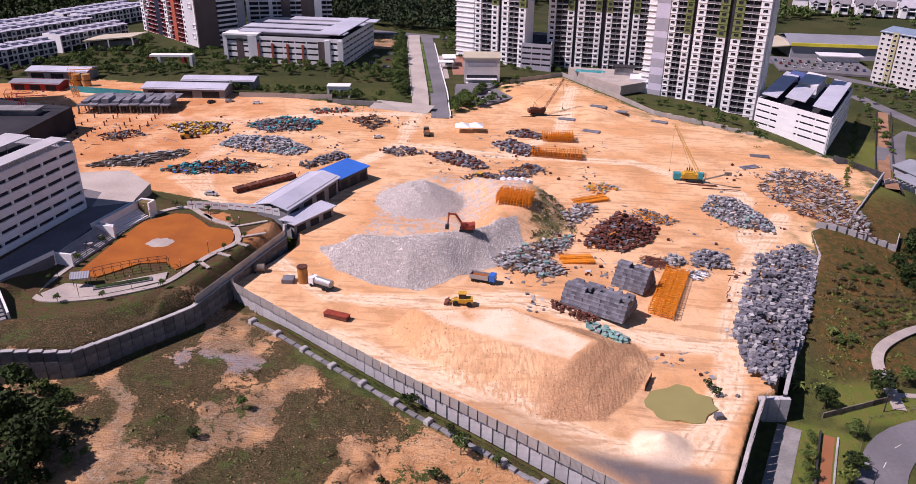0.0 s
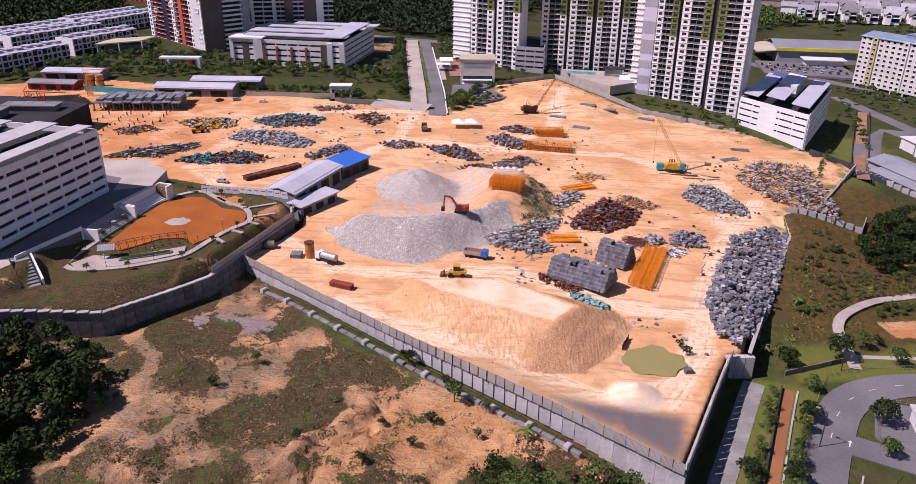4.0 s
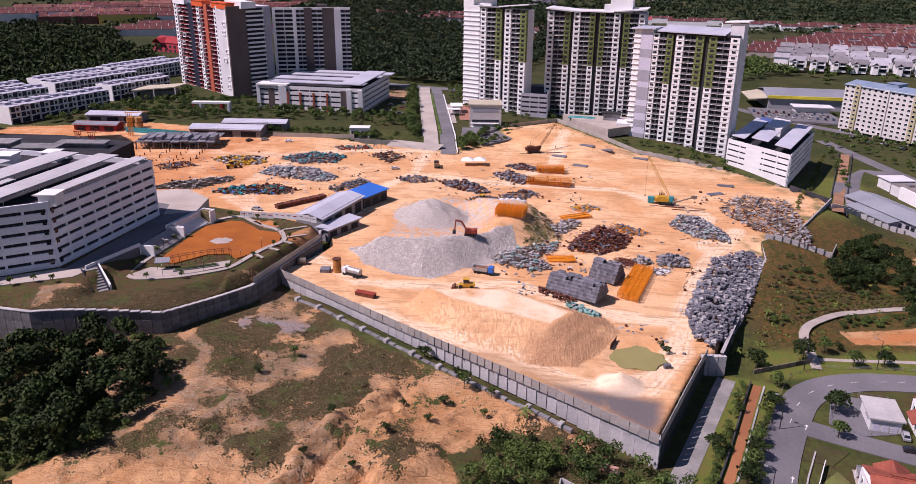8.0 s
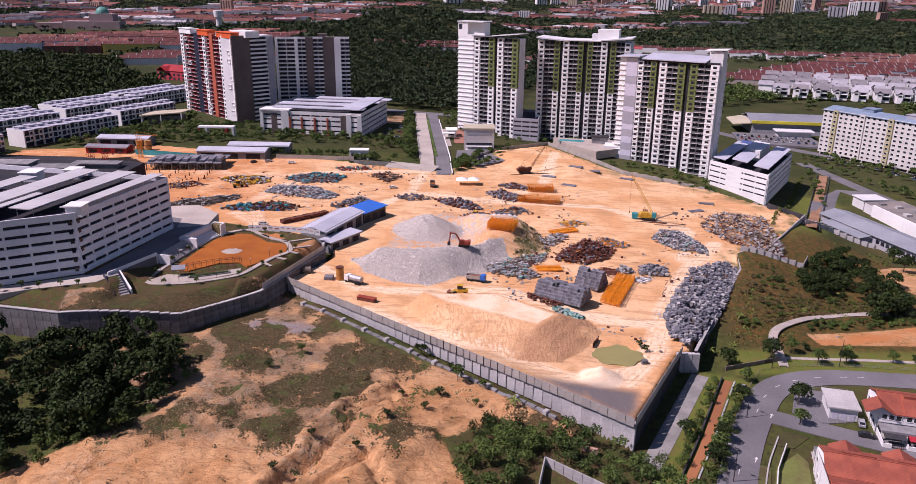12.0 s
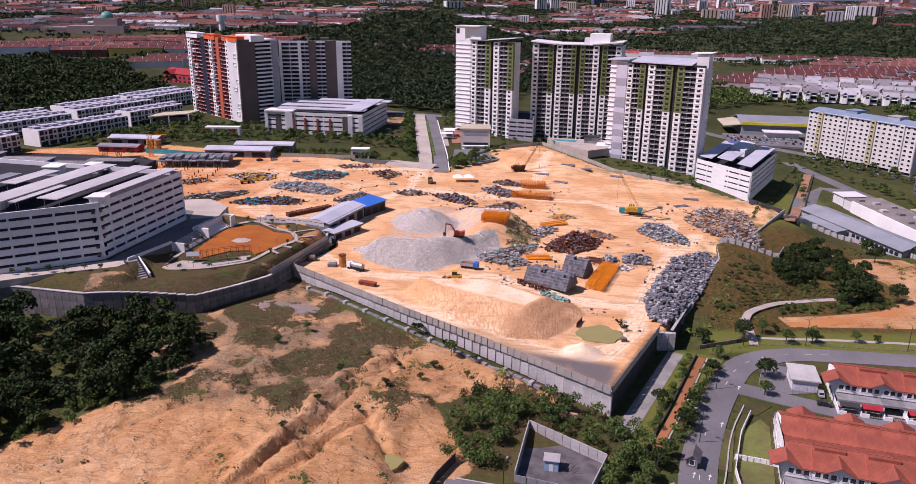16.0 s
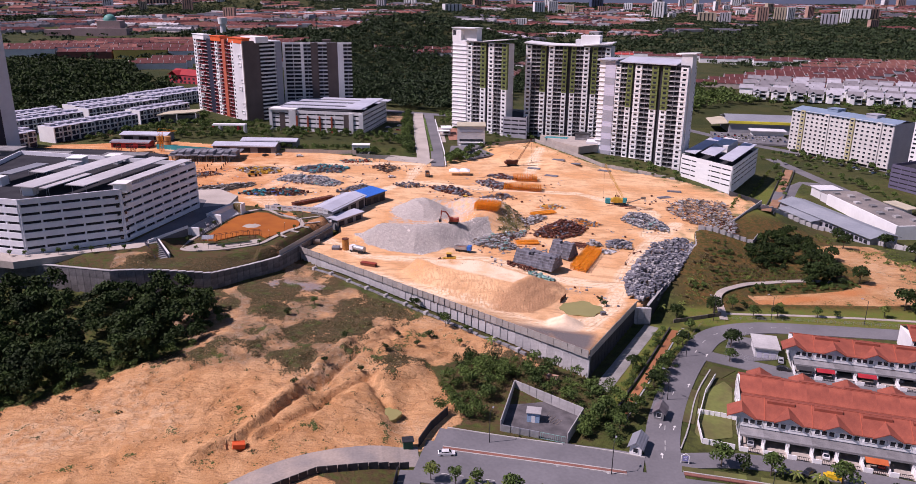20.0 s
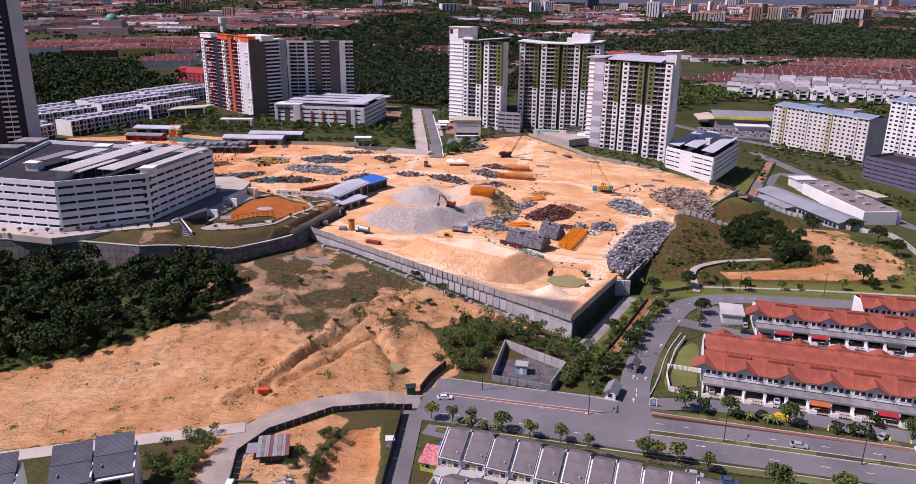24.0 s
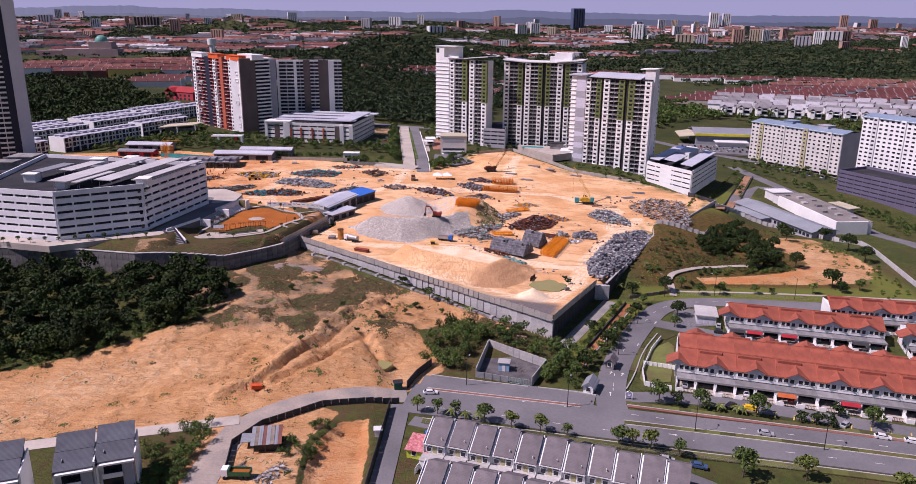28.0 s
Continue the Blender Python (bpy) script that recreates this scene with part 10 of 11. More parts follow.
wood("thicket", fill([(92, 150), (112, 165), (150, 184), (146, 206), (122, 212), (108, 184)], 4.4, 0, (13, 0.52)), [WOOD[3]], LEAFB, "scattered green shrubs on the terraced slope", 0.2, 0.5)
wood("scrub", fill([(106, 150), (117, 158), (136, 160), (158, 165), (170, 174), (160, 174), (138, 170), (112, 158)], 1.6), [tuft], GRASSM, "rough grass beside the winding path", 0.5, 1.4)
wood("scrub", fill([(170, 200), (205, 190), (212, 230), (200, 270), (168, 262)], 2.8, 0, (14, 0.45)), [tuft], LEAFC, "rough growth below the school wall", 0.7, 2.0)
# belts round the tall blocks
belt = []
for pts, sp in (([(-148, 448), (-135, 438), (-66, 425), (-48, 440)], 4.5), ([(-118, 372), (-66, 368), (-44, 372)], 5), ([(-236, 470), (-200, 462), (-160, 462), (-150, 470)], 5), ([(-28.5, 378), (-34, 440), (-41, 548)], 2.6), ([(-31, 380), (-36.5, 440), (-43, 540)], 3.2), ([(8, 380), (14, 396), (20, 402)], 4.5), ([(60, 446), (100, 440)], 6), ([(118, 356), (142, 338)], 6),
                ([(-345, 455), (-325, 495), (-298, 565)], 5), ([(-292, 412), (-266, 468), (-246, 520)], 8), ([(271.3, 483.7), (293, 458.7), (319.9, 406)], 7), ([(240.2, 462.1), (263.8, 422.8), (275, 355.5), (279.5, 288.2), (259.4, 213.8)], 9), ([(268.3, 389.2), (281.7, 333.1), (287.9, 276)], 8), ([(212.2, 355.5), (223.4, 389.2), (239.1, 434)], 9)):
    belt += [(x + V.uniform(-2, 2), y + V.uniform(-2, 2)) for x, y, *_ in along(pts, sp)]
belt += fill([(-240, 425), (-185, 406), (-120, 408), (-45, 410), (-42, 430), (-64, 428), (-140, 442), (-160, 470), (-205, 480)], 6.0)
belt += fill([(-250, 392), (-240, 392), (-222, 428), (-200, 478), (-200, 508), (-212, 520), (-226, 466)], 5.6)
belt += fill([(150, 392), (200, 372), (214, 400), (228, 432), (206, 466), (150, 470)], 9, 0, (30, 0.45)) + fill([(-3, 346), (6, 352), (12, 366), (4, 384), (-3, 380)], 2.8) + fill([(-12, 490), (6, 486), (0, 560), (-14, 560)], 6.5) + fill([(-60, 405), (-32, 398), (-31, 422), (-58, 424)], 4.5)
for pts, sp in (([(-6, 478), (42, 446)], 5), ([(53, 458), (113, 440)], 6), ([(96, 386.4), (146.2, 353.7)], 6), ([(266, 312.9), (281.7, 317.4), (283.8, 266.6)], 5), ([(256.8, 483.7), (308.7, 393.7), (324.4, 395.9)], 6), ([(259.9, 474.9), (331.1, 409.4)], 7), ([(14, 366), (32, 404)], 6), ([(-118, 380), (-40, 366)], 5)):
    belt += [(x + V.uniform(-2.5, 2.5), y + V.uniform(-2.5, 2.5)) for x, y, *_ in along(pts, sp)]
wood("tree_belt", belt, [WOOD[1], WOOD[3]], LEAFB, "belts of green trees round the apartment blocks", 0.5, 0.95)
# far woods and hill
wood("far_woodland", fill([(-160, 560), (-80, 578), (-20, 562), (24, 556), (40, 556), (60, 700), (150, 900), (200, 1000), (-260, 1050), (-200, 800)], 7.6), FARW, LEAFFAR, "dark green woodland behind the apartment towers")
wood("far_woodland", [(x, y) for x, y in fill([(-260, 1000), (-200, 1000), (-40, 980), (140, 1000), (260, 1150), (300, 1400), (-300, 1400)], 10.5)], FARW, LEAFFAR, "dense forest covering a low hill")
wood("far_woodland", fill([(-780, 400), (-352, 405), (-322, 480), (-294, 556), (-278, 640), (-300, 690), (-372, 760), (-440, 925), (-900, 960)], 8.2), FARW, LEAF, "woodland behind the white terraces", 0.6, 1.3)
wood("far_woodland", fill([(110, 520), (178, 520), (200, 640), (330, 720), (330, 860), (170, 820)], 8.0, 0, (60, 0.4)), FARW, LEAFB, "woodland and scrub beyond the towers")
def settled(x, y):
    """How built-up the far country is: above 0.5 houses, below it trees."""
    x, y = np.asarray(x, float), np.asarray(y, float)
    v = 0.62 + 1.5 * (fnoise(x + 200, y, 380) - 0.5) + 0.5 * (fnoise(x, y + 400, 110) - 0.5)
    for poly, w in WOODED:
        v = v - w * sstep(-60, 60, sdist(poly, x, y) + 90 * (fnoise(x, y, 120) - 0.5))
    return v


WOODED = [([(360, 1400), (700, 1420), (1300, 1300), (2300, 2300), (2600, 3300), (1300, 3300), (900, 2400), (500, 1900)], 0.42), ([(-480, 1000), (-140, 960), (330, 1150), (330, 1480), (40, 1800), (-420, 1750)], 0.9),
          ([(-1300, 2750), (-1000, 2750), (-1100, 3400), (-1500, 3400)], 0.6), ([(-700, 3500), (300, 3300), (600, 3700), (-300, 4300), (-900, 4200)], 0.5), ([(-960, 1150), (-600, 1220), (-600, 1600), (-980, 1680)], 0.9), ([(-620, 1650), (-420, 1680), (-420, 1900), (-700, 1850)], 0.5)]
far = [(x, y) for x, y in fill([(-1500, 1000), (1500, 1000), (4000, 4700), (-4000, 4700)], 21)]
fx_, fy_ = np.array(far).T
ok_ = (settled(fx_, fy_) < 0.5 + 0.22 * (V.rand(len(fx_)) - 0.3)) & ~((fx_ > 280) & (fx_ < 1150) & (fy_ < 1330)) & ~((fx_ > -990) & (fx_ < -600) & (fy_ > 1180) & (fy_ < 1660) & (V.rand(len(fx_)) < 0.85))
wood("distant_trees", [q for q, ok in zip(far, ok_) if ok], DISTANT, LEAFFAR, "distant dark tree cover between suburbs", 0.7, 1.4)
wood("far_woodland", fill([(420, 1120), (1300, 1050), (1500, 1300), (1700, 1800), (700, 1750), (430, 1400)], 15, 0, (200, 0.36)), DISTANT, LEAFFAR, "dark wooded belt beyond the red-roofed suburb", 0.6, 1.0)

wood("far_woodland", [(x + V.uniform(-4, 4), y + V.uniform(-4, 4)) for v in range(0, 11, 2) for x, y, *_ in along([(290 + v * 34, 888 + v * 34), (760 + v * 34, 778 + v * 34)], 11)], [FARW[1]], LEAF, "street trees between the red-roofed rows", 0.5, 0.8)
wood("far_woodland", fill([(300, 680), (560, 600), (620, 640), (330, 745)], 9, 0, (50, 0.45)), FARW, LEAFB, "trees before the white villas", 0.5, 0.9)


# ---------- suburbs and skyline ----------
S = random.Random(5)


def row_house(name, x, y, z, turn, n, w, d, h, wall, roof, rise, label, group, windows=False, flat=False):
    """A far terrace: one body, party-wall steps and a pitched or flat roof."""
    t = thing(name, pose(x, y, z, 0, 0, turn), label, "house row", group)
    part("wall", Build().box(0, 0, -3, n * w, d, h), wall, t)
    b = Build()
    if flat:
        for i in range(n):
            b.prism([(i * w + 0.3, -0.8), (i * w + w - 0.2, -0.8), (i * w + w - 0.2, d * 0.46), (i * w + 0.3, d * 0.46)], lambda xx, yy: h + 0.2 + yy * 0.05, lambda xx, yy: h + 0.45 + yy * 0.05)
            b.prism([(i * w + 0.3, d * 0.5), (i * w + w - 0.2, d * 0.5), (i * w + w - 0.2, d + 0.6), (i * w + 0.3, d + 0.6)], h + 1.2, h + 1.5)
    else:
        for i in range(n):
            b.gable(i * w, 0, i * w + w * 0.97, d, h + 0.25 * (i % 2), rise, over=0.3)
    tagged(part("roof", b, roof, t), kind="stuff")
    if not flat:
        b = Build()
        for i in range(0, n + 1, 2):
            b.gable(i * w - 0.22, -0.2, i * w + 0.22, d + 0.2, h + 0.45, rise, over=0.05)
        tagged(part("party_wall", b, BLOCKLIGHT, t), kind="stuff")
    if windows:
        ob_, wb_ = Build(), Build()
        for i in range(n):
            ob_.box(i * w + 0.5, -0.12, 0.2, i * w + w - 0.5, 0.05, 2.7)
            wb_.box(i * w + 0.7, -0.14, 3.3, i * w + w * 0.62, 0.05, 5.8).box(i * w + w * 0.72, -0.14, 3.3, i * w + w - 0.5, 0.05, 5.8).box(i * w + 0.9, -0.14, 6.5, i * w + w - 2.2, 0.05, h - 0.4)
        tagged(part("opening", ob_, DARK, t), kind="stuff")
        tagged(part("window", wb_, NAVY, t), kind="stuff")
    return t


# white terraces to the west
TW = mat("lilac_white_roof", (0.47, 0.47, 0.54), (0.38, 0.38, 0.45), 0.1, 0.7, stain=0.15)
UW = 6.4
ROOFU = Build().prism([(0.15, -1.5), (UW - 0.35, -1.5), (UW - 0.35, 6.6), (0.15, 6.6)], lambda x, y: 10.2 + y * 0.05, lambda x, y: 10.5 + y * 0.05).box(1.2, 4.2, 10.4, UW - 1.2, 9.5, 11.8).box(0.9, 3.8, 11.8, UW - 0.9, 9.9, 12.1).box(0.15, 9.6, 10.0, UW - 0.3, 14.6, 10.5).mesh("roof", TW)
# Navy sheets stand in for windows and for the shade of recesses.
BAYU = Build().use(0).box(-0.25, -1.6, -0.5, 0.25, 0.1, 10.3).box(0.25, -1.4, 3.0, 3.9, 0.05, 3.5).box(0.25, -1.4, 6.4, 6.0, 0.05, 6.9).box(3.9, -0.7, 3.4, 6.3, 0.05, 9.6).use(1).box(0.3, -0.2, 3.5, 3.88, 0.06, 6.38).box(0.4, -0.2, 0.1, 6.1, 0.06, 2.9).box(0.3, -0.22, 6.95, 3.88, 0.06, 9.75).box(4.4, -0.82, 4.2, 5.9, -0.6, 5.9).box(4.4, -0.82, 7.3, 5.9, -0.6, 9.0).mesh("front_bay", [WHITE, NAVY])
for x0, y0, a, n in ((-285.0, 351.3, 64.3, 4), (-268.9, 386.7, 64.3, 11), (-243.5, 465.4, 63.5, 8), (-316.0, 395.8, 62, 11), (-285.9, 471.7, 62.9, 11), (-262.6, 544.2, 66.8, 10), (-335.3, 414.1, 62, 10), (-303.8, 487.4, 63.4, 9), (-282.1, 549.7, 65, 10)):
    t = thing("terrace_row", pose(x0, y0, 4.1, 0, 0, a), "white three-storey terrace row with flat pale roofs", "house row", "white terraces")
    part("wall", Build().box(0, 0, -3, n * UW, 14, 9.9), OFFWHITE, t)
    part("roof_deck", Build().box(0.1, 0.1, 9.9, n * UW - 0.1, 13.9, 10.05), DARKCONC, t)
    for i in range(n):
        part("roof", ROOFU, None, t, m=pose(i * UW, 0, 0.25 * (i % 2)))
        tagged(part("front_bay", BAYU, None, t, m=pose(i * UW, 0, 0)), kind="stuff")
    part("end_wall", Build().box(-0.5, -1.6, -3, -0.1, 14.4, 10.6), WHITE, t)
# villas to the east
VROOF = [Build().gable(0, 0, 14, 13, 6.6, 3.6, over=0.9).gable(1.5, -2.5, 6.5, 6, 6.2, 2.4, over=0.5, along="y").mesh("roof", q) for q in (mat("grey_villa_roof", (0.24, 0.225, 0.24), (0.18, 0.17, 0.18), 0.2, 0.8, stain=0.3, rnd=0.15), mat("pale_villa_roof", (0.40, 0.39, 0.42), (0.32, 0.31, 0.34), 0.2, 0.8, stain=0.3, rnd=0.15))]
VWALL = Build().box(0, 0, -3, 14, 13, 6.6).box(1.5, -2.5, -3, 6.5, 0, 6.0).box(7, -2.0, 2.9, 13.5, 0, 3.3).mesh("wall", WHITE)
VOPEN = Build().box(7.4, -0.15, -0.5, 13.2, 0.05, 2.4).box(8.2, -0.15, 3.7, 12.6, 0.05, 5.8).box(2.4, -2.65, 3.4, 5.6, -2.45, 5.2).mesh("opening", DARK)
for i in range(90):
    u, v = i % 15, i // 15
    x, y = 330 + u * 17.5 + v * 12 + S.uniform(-1.5, 1.5), 738 - u * 7 + v * 27 + S.uniform(-1.5, 1.5) + (6 if v % 2 else 0)
    t = thing("villa", pose(x, y, -3.5, 0, 0, -22 + (180 if v % 2 else 0) + S.uniform(-3, 3)), "white semi-detached villa with a grey pitched roof", "house", "white villas")
    part("wall", VWALL, None, t)
    part("roof", VROOF[0 if S.random() < 0.6 else 1], None, t)
    if v % 2 == 0 and v < 3:
        tagged(part("opening", VOPEN, None, t), kind="stuff")
# red suburb
for v in range(11):
    for u in range(5):
        x, y = 300 + u * 88 + v * 34 + S.uniform(-6, 6), 872 - u * 22 + v * 34 + S.uniform(-3, 3)
        if x < 330 and y < 850:
            continue
        row_house("terrace_row", x, y, hz(x, y) - 0.5, -14 + S.uniform(-2, 2), 12, 6.5, 25, 6, mat("cream_wall", (0.42, 0.37, 0.33), None, 0.2, 0.8) if u + v == 0 else GREYPAINT, MAROONTILE if v < 7 else SALMONTILE, 3.0, "long terrace row under maroon tiled roofs", "red-roofed suburb")
for i in range(10):
    row_house("shop_row", 250 + i * 42, 1290 - i * 14 + (i % 2) * 44, hz(250 + i * 42, 1290) , -12, 9, 7, 18, 8, WHITE, mat("bright_red_roof", (0.45, 0.07, 0.06), None, 0.2, 0.8) if i == 0 else MAROONTILE, 2.6, "white shop row with bright red roofs", "far shop rows")
# suburb behind the wooded strip and west
for x, y, a, n, rf in ((-62, 940, 0, 14, MAROONTILE), (-50, 962, 0, 14, MAROONTILE), (40, 860, 70, 9, SALMONTILE), (70, 840, 70, 9, SALMONTILE), (100, 880, 70, 9, SALMONTILE), (60, 930, 70, 9, SALMONTILE), (90, 960, 70, 9, SALMONTILE), (-120, 985, 8, 10, SALMONTILE)):
    row_house("terrace_row", x, y, hz(x, y), a, n, 6.5, 16, 6.5, OFFWHITE, rf, 3.0, "terrace row under red roofs among trees", "red-roofed suburb")
for i in range(22):
    u, v = i % 6, i // 6
    x, y = -760 + u * 78 + v * 20, 1010 + v * 62 + u * 16
    row_house("apartment_row", x, y, hz(x, y), 12, 11, 7, 15, 10 + 3 * (i % 2), (YELLOWPAINT, OFFWHITE, SALMONTILE)[i % 3], MAROONTILE, 3.0, "low apartment row with red-brown roofs", "western suburb")
for x, y, a in ((-420, 862, 14), (-335, 872, 14), (-428, 905, 14), (-338, 918, 10), (-425, 950, 12), (-330, 962, 10), (-250, 905, 12)):
    row_house("terrace_row", x, y, hz(x, y), a, 10, 7, 15, 8, OFFWHITE, MAROONTILE, 3.0, "long terrace row under dull red roofs beyond the woods", "western suburb")
t = thing("red_hall", pose(-322, 738, 0, 0, 0, -30), "bright red four-storey building with pitched roofs", "building")
part("wall", Build().box(0, 0, -2, 46, 22, 15), mat("crimson_wall", (0.46, 0.06, 0.075), (0.36, 0.045, 0.055), 0.2, 0.8), t)
part("roof", Build().gable(0, 0, 46, 22, 15, 5).gable(4, -4, 18, 10, 15, 4, along="y"), REDPAINT, t)
for i in range(18):
    part("window", Build().box(3 + (i % 6) * 7, -0.2, 2 + (i // 6) * 4, 6 + (i % 6) * 7, 0.1, 4.2 + (i // 6) * 4), DARK, t)
t = thing("domed_hall", pose(-860, 1600, hz(-860, 1600), 0, 0, 4), "large pink-grey hall with a green dome", "building")
part("wall", Build().box(0, 0, -4, 120, 40, 16).box(56, 4, 16, 106, 36, 32), mat("pink_stone", (0.38, 0.28, 0.27), None, 0.05, 0.8), t)
part("wing", Build().box(-60, 6, -4, 0, 30, 12), mat("dull_pink_stone", (0.32, 0.22, 0.21), None, 0.05, 0.8), t)
d_ = Build()
for i in range(6):
    a0, a1 = i * 0.262, (i + 1) * 0.262
    d_.tube((80, 20, 32 + 14 * math.sin(a0)), (80, 20, 32 + 14 * math.sin(a1)), 14 * math.cos(a0), 14 * math.cos(a1), n=20, caps=False)
part("dome", d_, mat("copper_green", (0.10, 0.30, 0.26), None, 0.1, 0.5), t)
t = thing("water_tower", pose(-560, 1720, hz(-560, 1720)), "white water tower above the suburb", "water tower")
part("stem", Build().tube((0, 0, 0), (0, 0, 26), 7, 6, n=14), OFFWHITE, t)
part("tank", Build().tube((0, 0, 26), (0, 0, 40), 10, 11, n=18), WHITE, t)
# market hall and school
t = thing("market_hall", pose(248.5, 581, -17, 0, 0, -9) @ Matrix.Scale(1.1, 4), "market hall with a grey roof and yellow canopies", "market")
part("wall", Build().box(4, 4, -2, 74, 46, 8), GREYPAINT, t)
part("roof", Build().gable(4, 4, 74, 46, 8, 4, over=1.5), ROOFDARK, t)
part("canopy", Build().prism([(-10, 6), (4, 4), (4, 44), (-10, 40)], lambda x, y: 5 + (x + 10) * 0.12, lambda x, y: 5.6 + (x + 10) * 0.12), ROOFTAN, t)
part("fascia", Build().box(3, 2.4, 7.0, 75, 3.4, 9.2), mat("bright_yellow_fascia", (0.68, 0.60, 0.05), None, 0.2, 0.6), t)
part("side_shed", Build().box(20, -14, -2, 44, -4, 4).box(18, -16, 4, 46, -3, 4.6), OFFWHITE, t)
def lot_car(x, y, turn, m, label, z):
    t = thing("car", pose(x, y, z, 0, 0, turn), label, "car", "cars in the market lot")
    part("body", Build().box(-2.1, -0.85, 0.3, 2.1, 0.85, 0.9), m, t)
    part("cabin", Build().prism([(-1.6, -0.75), (1.0, -0.75), (1.0, 0.75), (-1.6, 0.75)], 0.9, 1.45), GLASS, t)


slab("car_lot", [(226.5, 534.5), (288, 514.7), (295, 565.4), (235.3, 581)], -16.6, ASPHALT, "busy asphalt car lot beside the market", "car park", 1.5)
slab("car_lot", [(259.3, 499.1), (271.6, 505.8), (323.2, 411.6), (308.7, 398.1), (275, 395.9)], -18.6, ASPHALT, "asphalt parking strip before the apartment slab", "car park", 1.5)
slab("car_lot", [(-2.5, 384), (10, 362), (30, 382), (34, 406), (-2, 408)], 0.9, ASPHALT, "grey asphalt parking yard before the clubhouse", "car park", 1.5)
slab("car_lot", [(-54, 424), (-37, 422), (-42.5, 498), (-54, 500)], 1.6, ASPHALT, "grey asphalt driveway beside the red-finned car park", "car park", 1.5)
for i in range(30):
    lot_car(234 + (i % 10) * 5.5, 543 + (i // 10) * 10 - (i % 10) * 1.5, 72, CARS[S.choice((0, 0, 1, 1, 2, 2, 3, 4))], "parked car in the market car lot", -16.5)
for i in range(16):
    lot_car(268.3 + i * 3.0 + (i % 2) * 3.4, 487.9 - i * 5.6, 30, CARS[S.choice((0, 1, 2, 2, 3, 4))], "car parked before the apartment slab", -18.55)
for i in range(7):
    lot_car(8 + (i % 4) * 4, 376 + (i // 4) * 14, 80, CARS[S.choice((0, 0, 1, 2, 3))], "car parked before the clubhouse", 0.95)
for i in range(6):
    lot_car(-52 + (i % 2) * 8.5, 434 + i * 9.5, 4, CARS[S.choice((0, 1, 2, 3))], "car parked beside the red-finned car park", 1.65)
gh = thing("guard_house", pose(-9, 452, hz(-8, 455) + 0.2, 0, 0, 4), "small white gate house beside the access road", "building")
part("wall", Build().box(0, 0, -0.5, 6, 10, 4.4), OFFWHITE, gh)
part("roof", Build().box(-1, -1, 4.4, 7, 11, 4.9), WHITE, gh)
part("window", Build().box(0.8, -0.1, 1.2, 5.2, 0.05, 2.8), GLASS, gh)
part("gate_canopy", Build().box(-4, -8, 3.6, 5, -2, 4.0).box(-3.5, -5.2, -0.5, -3.1, -4.8, 3.6).box(4.4, -5.2, -0.5, 4.8, -4.8, 3.6), WHITE, gh)
ROOFBLUE = ribbed(mat("blue_grey_metal_roof", (0.27, 0.29, 0.32), (0.21, 0.23, 0.26), 0.08, 0.6, stain=0.2), 0.6)
sc = thing("school_building", pose(197, 322.5, -18.6, 0, 0, -76.6) @ Matrix.Scale(1.12, 4), "low school block with grey metal roofs", "school")
part("wall", Build().box(0, 0, -2, 66, 14.5, 4.4), GREYPAINT, sc)
part("roof", Build().gable(0, 0, 66, 14.5, 4.6, 1.6, over=1.0), ROOFBLUE, sc)
part("lower_roof", Build().prism([(8, -7), (34, -7), (34, -1), (8, -1)], lambda x, y: 2.8 + (y + 7) * 0.1, lambda x, y: 3.1 + (y + 7) * 0.1), ROOFBLUE, sc)
part("lower_wall", Build().box(9, -6, -2, 33, -0.5, 2.8), GREYPAINT, sc)
for i in range(10):
    part("window", Build().box(36 + i * 2.9, -0.1, 1.0, 38 + i * 2.9, 0.05, 2.6), GLASS, sc)
s2 = thing("white_hall", pose(230.5, 334.8, -18.6, 0, 0, -85) @ Matrix.Scale(1.12, 4), "long white-walled hall with a flat grey roof", "building")
part("wall", Build().box(0, 0, -2, 60, 1.0, 5.6).box(59, 1, -2, 60, 18, 5.4), WHITE, s2)
part("body", Build().box(-8, 1, -2, 59, 21, 4.6), OFFWHITE, s2)
part("roof", Build().box(-8.5, 1.05, 4.6, 58.95, 21.5, 4.9), mat("dusty_flat_roof", (0.25, 0.22, 0.20), (0.17, 0.155, 0.15), 0.12, 0.9, stain=0.35), s2)
for i in range(9):
    part("roof_unit", Build().box(-4 + i * 6.6, 5 + (i % 3) * 4.5, 4.9, -1 + i * 6.6, 8 + (i % 3) * 4.5, 5.9), BLOCKLIGHT if i % 2 else DARKCONC, s2)
part("annex", Build().box(-20, 2, -2, -10, 14, 5).box(-20.6, 1.4, 5, -9.4, 14.6, 5.4), OFFWHITE, s2)
g3 = thing("guard_house", pose(260.7, 327, -18.4, 0, 0, -76) @ Matrix.Scale(1.12, 4), "guard house under a wide pale roof", "building")
part("wall", Build().box(1, 1, -1, 14, 6, 3), OFFWHITE, g3)
part("roof", Build().box(0, 0, 3, 17, 8, 3.5), ROOFTAN, g3)
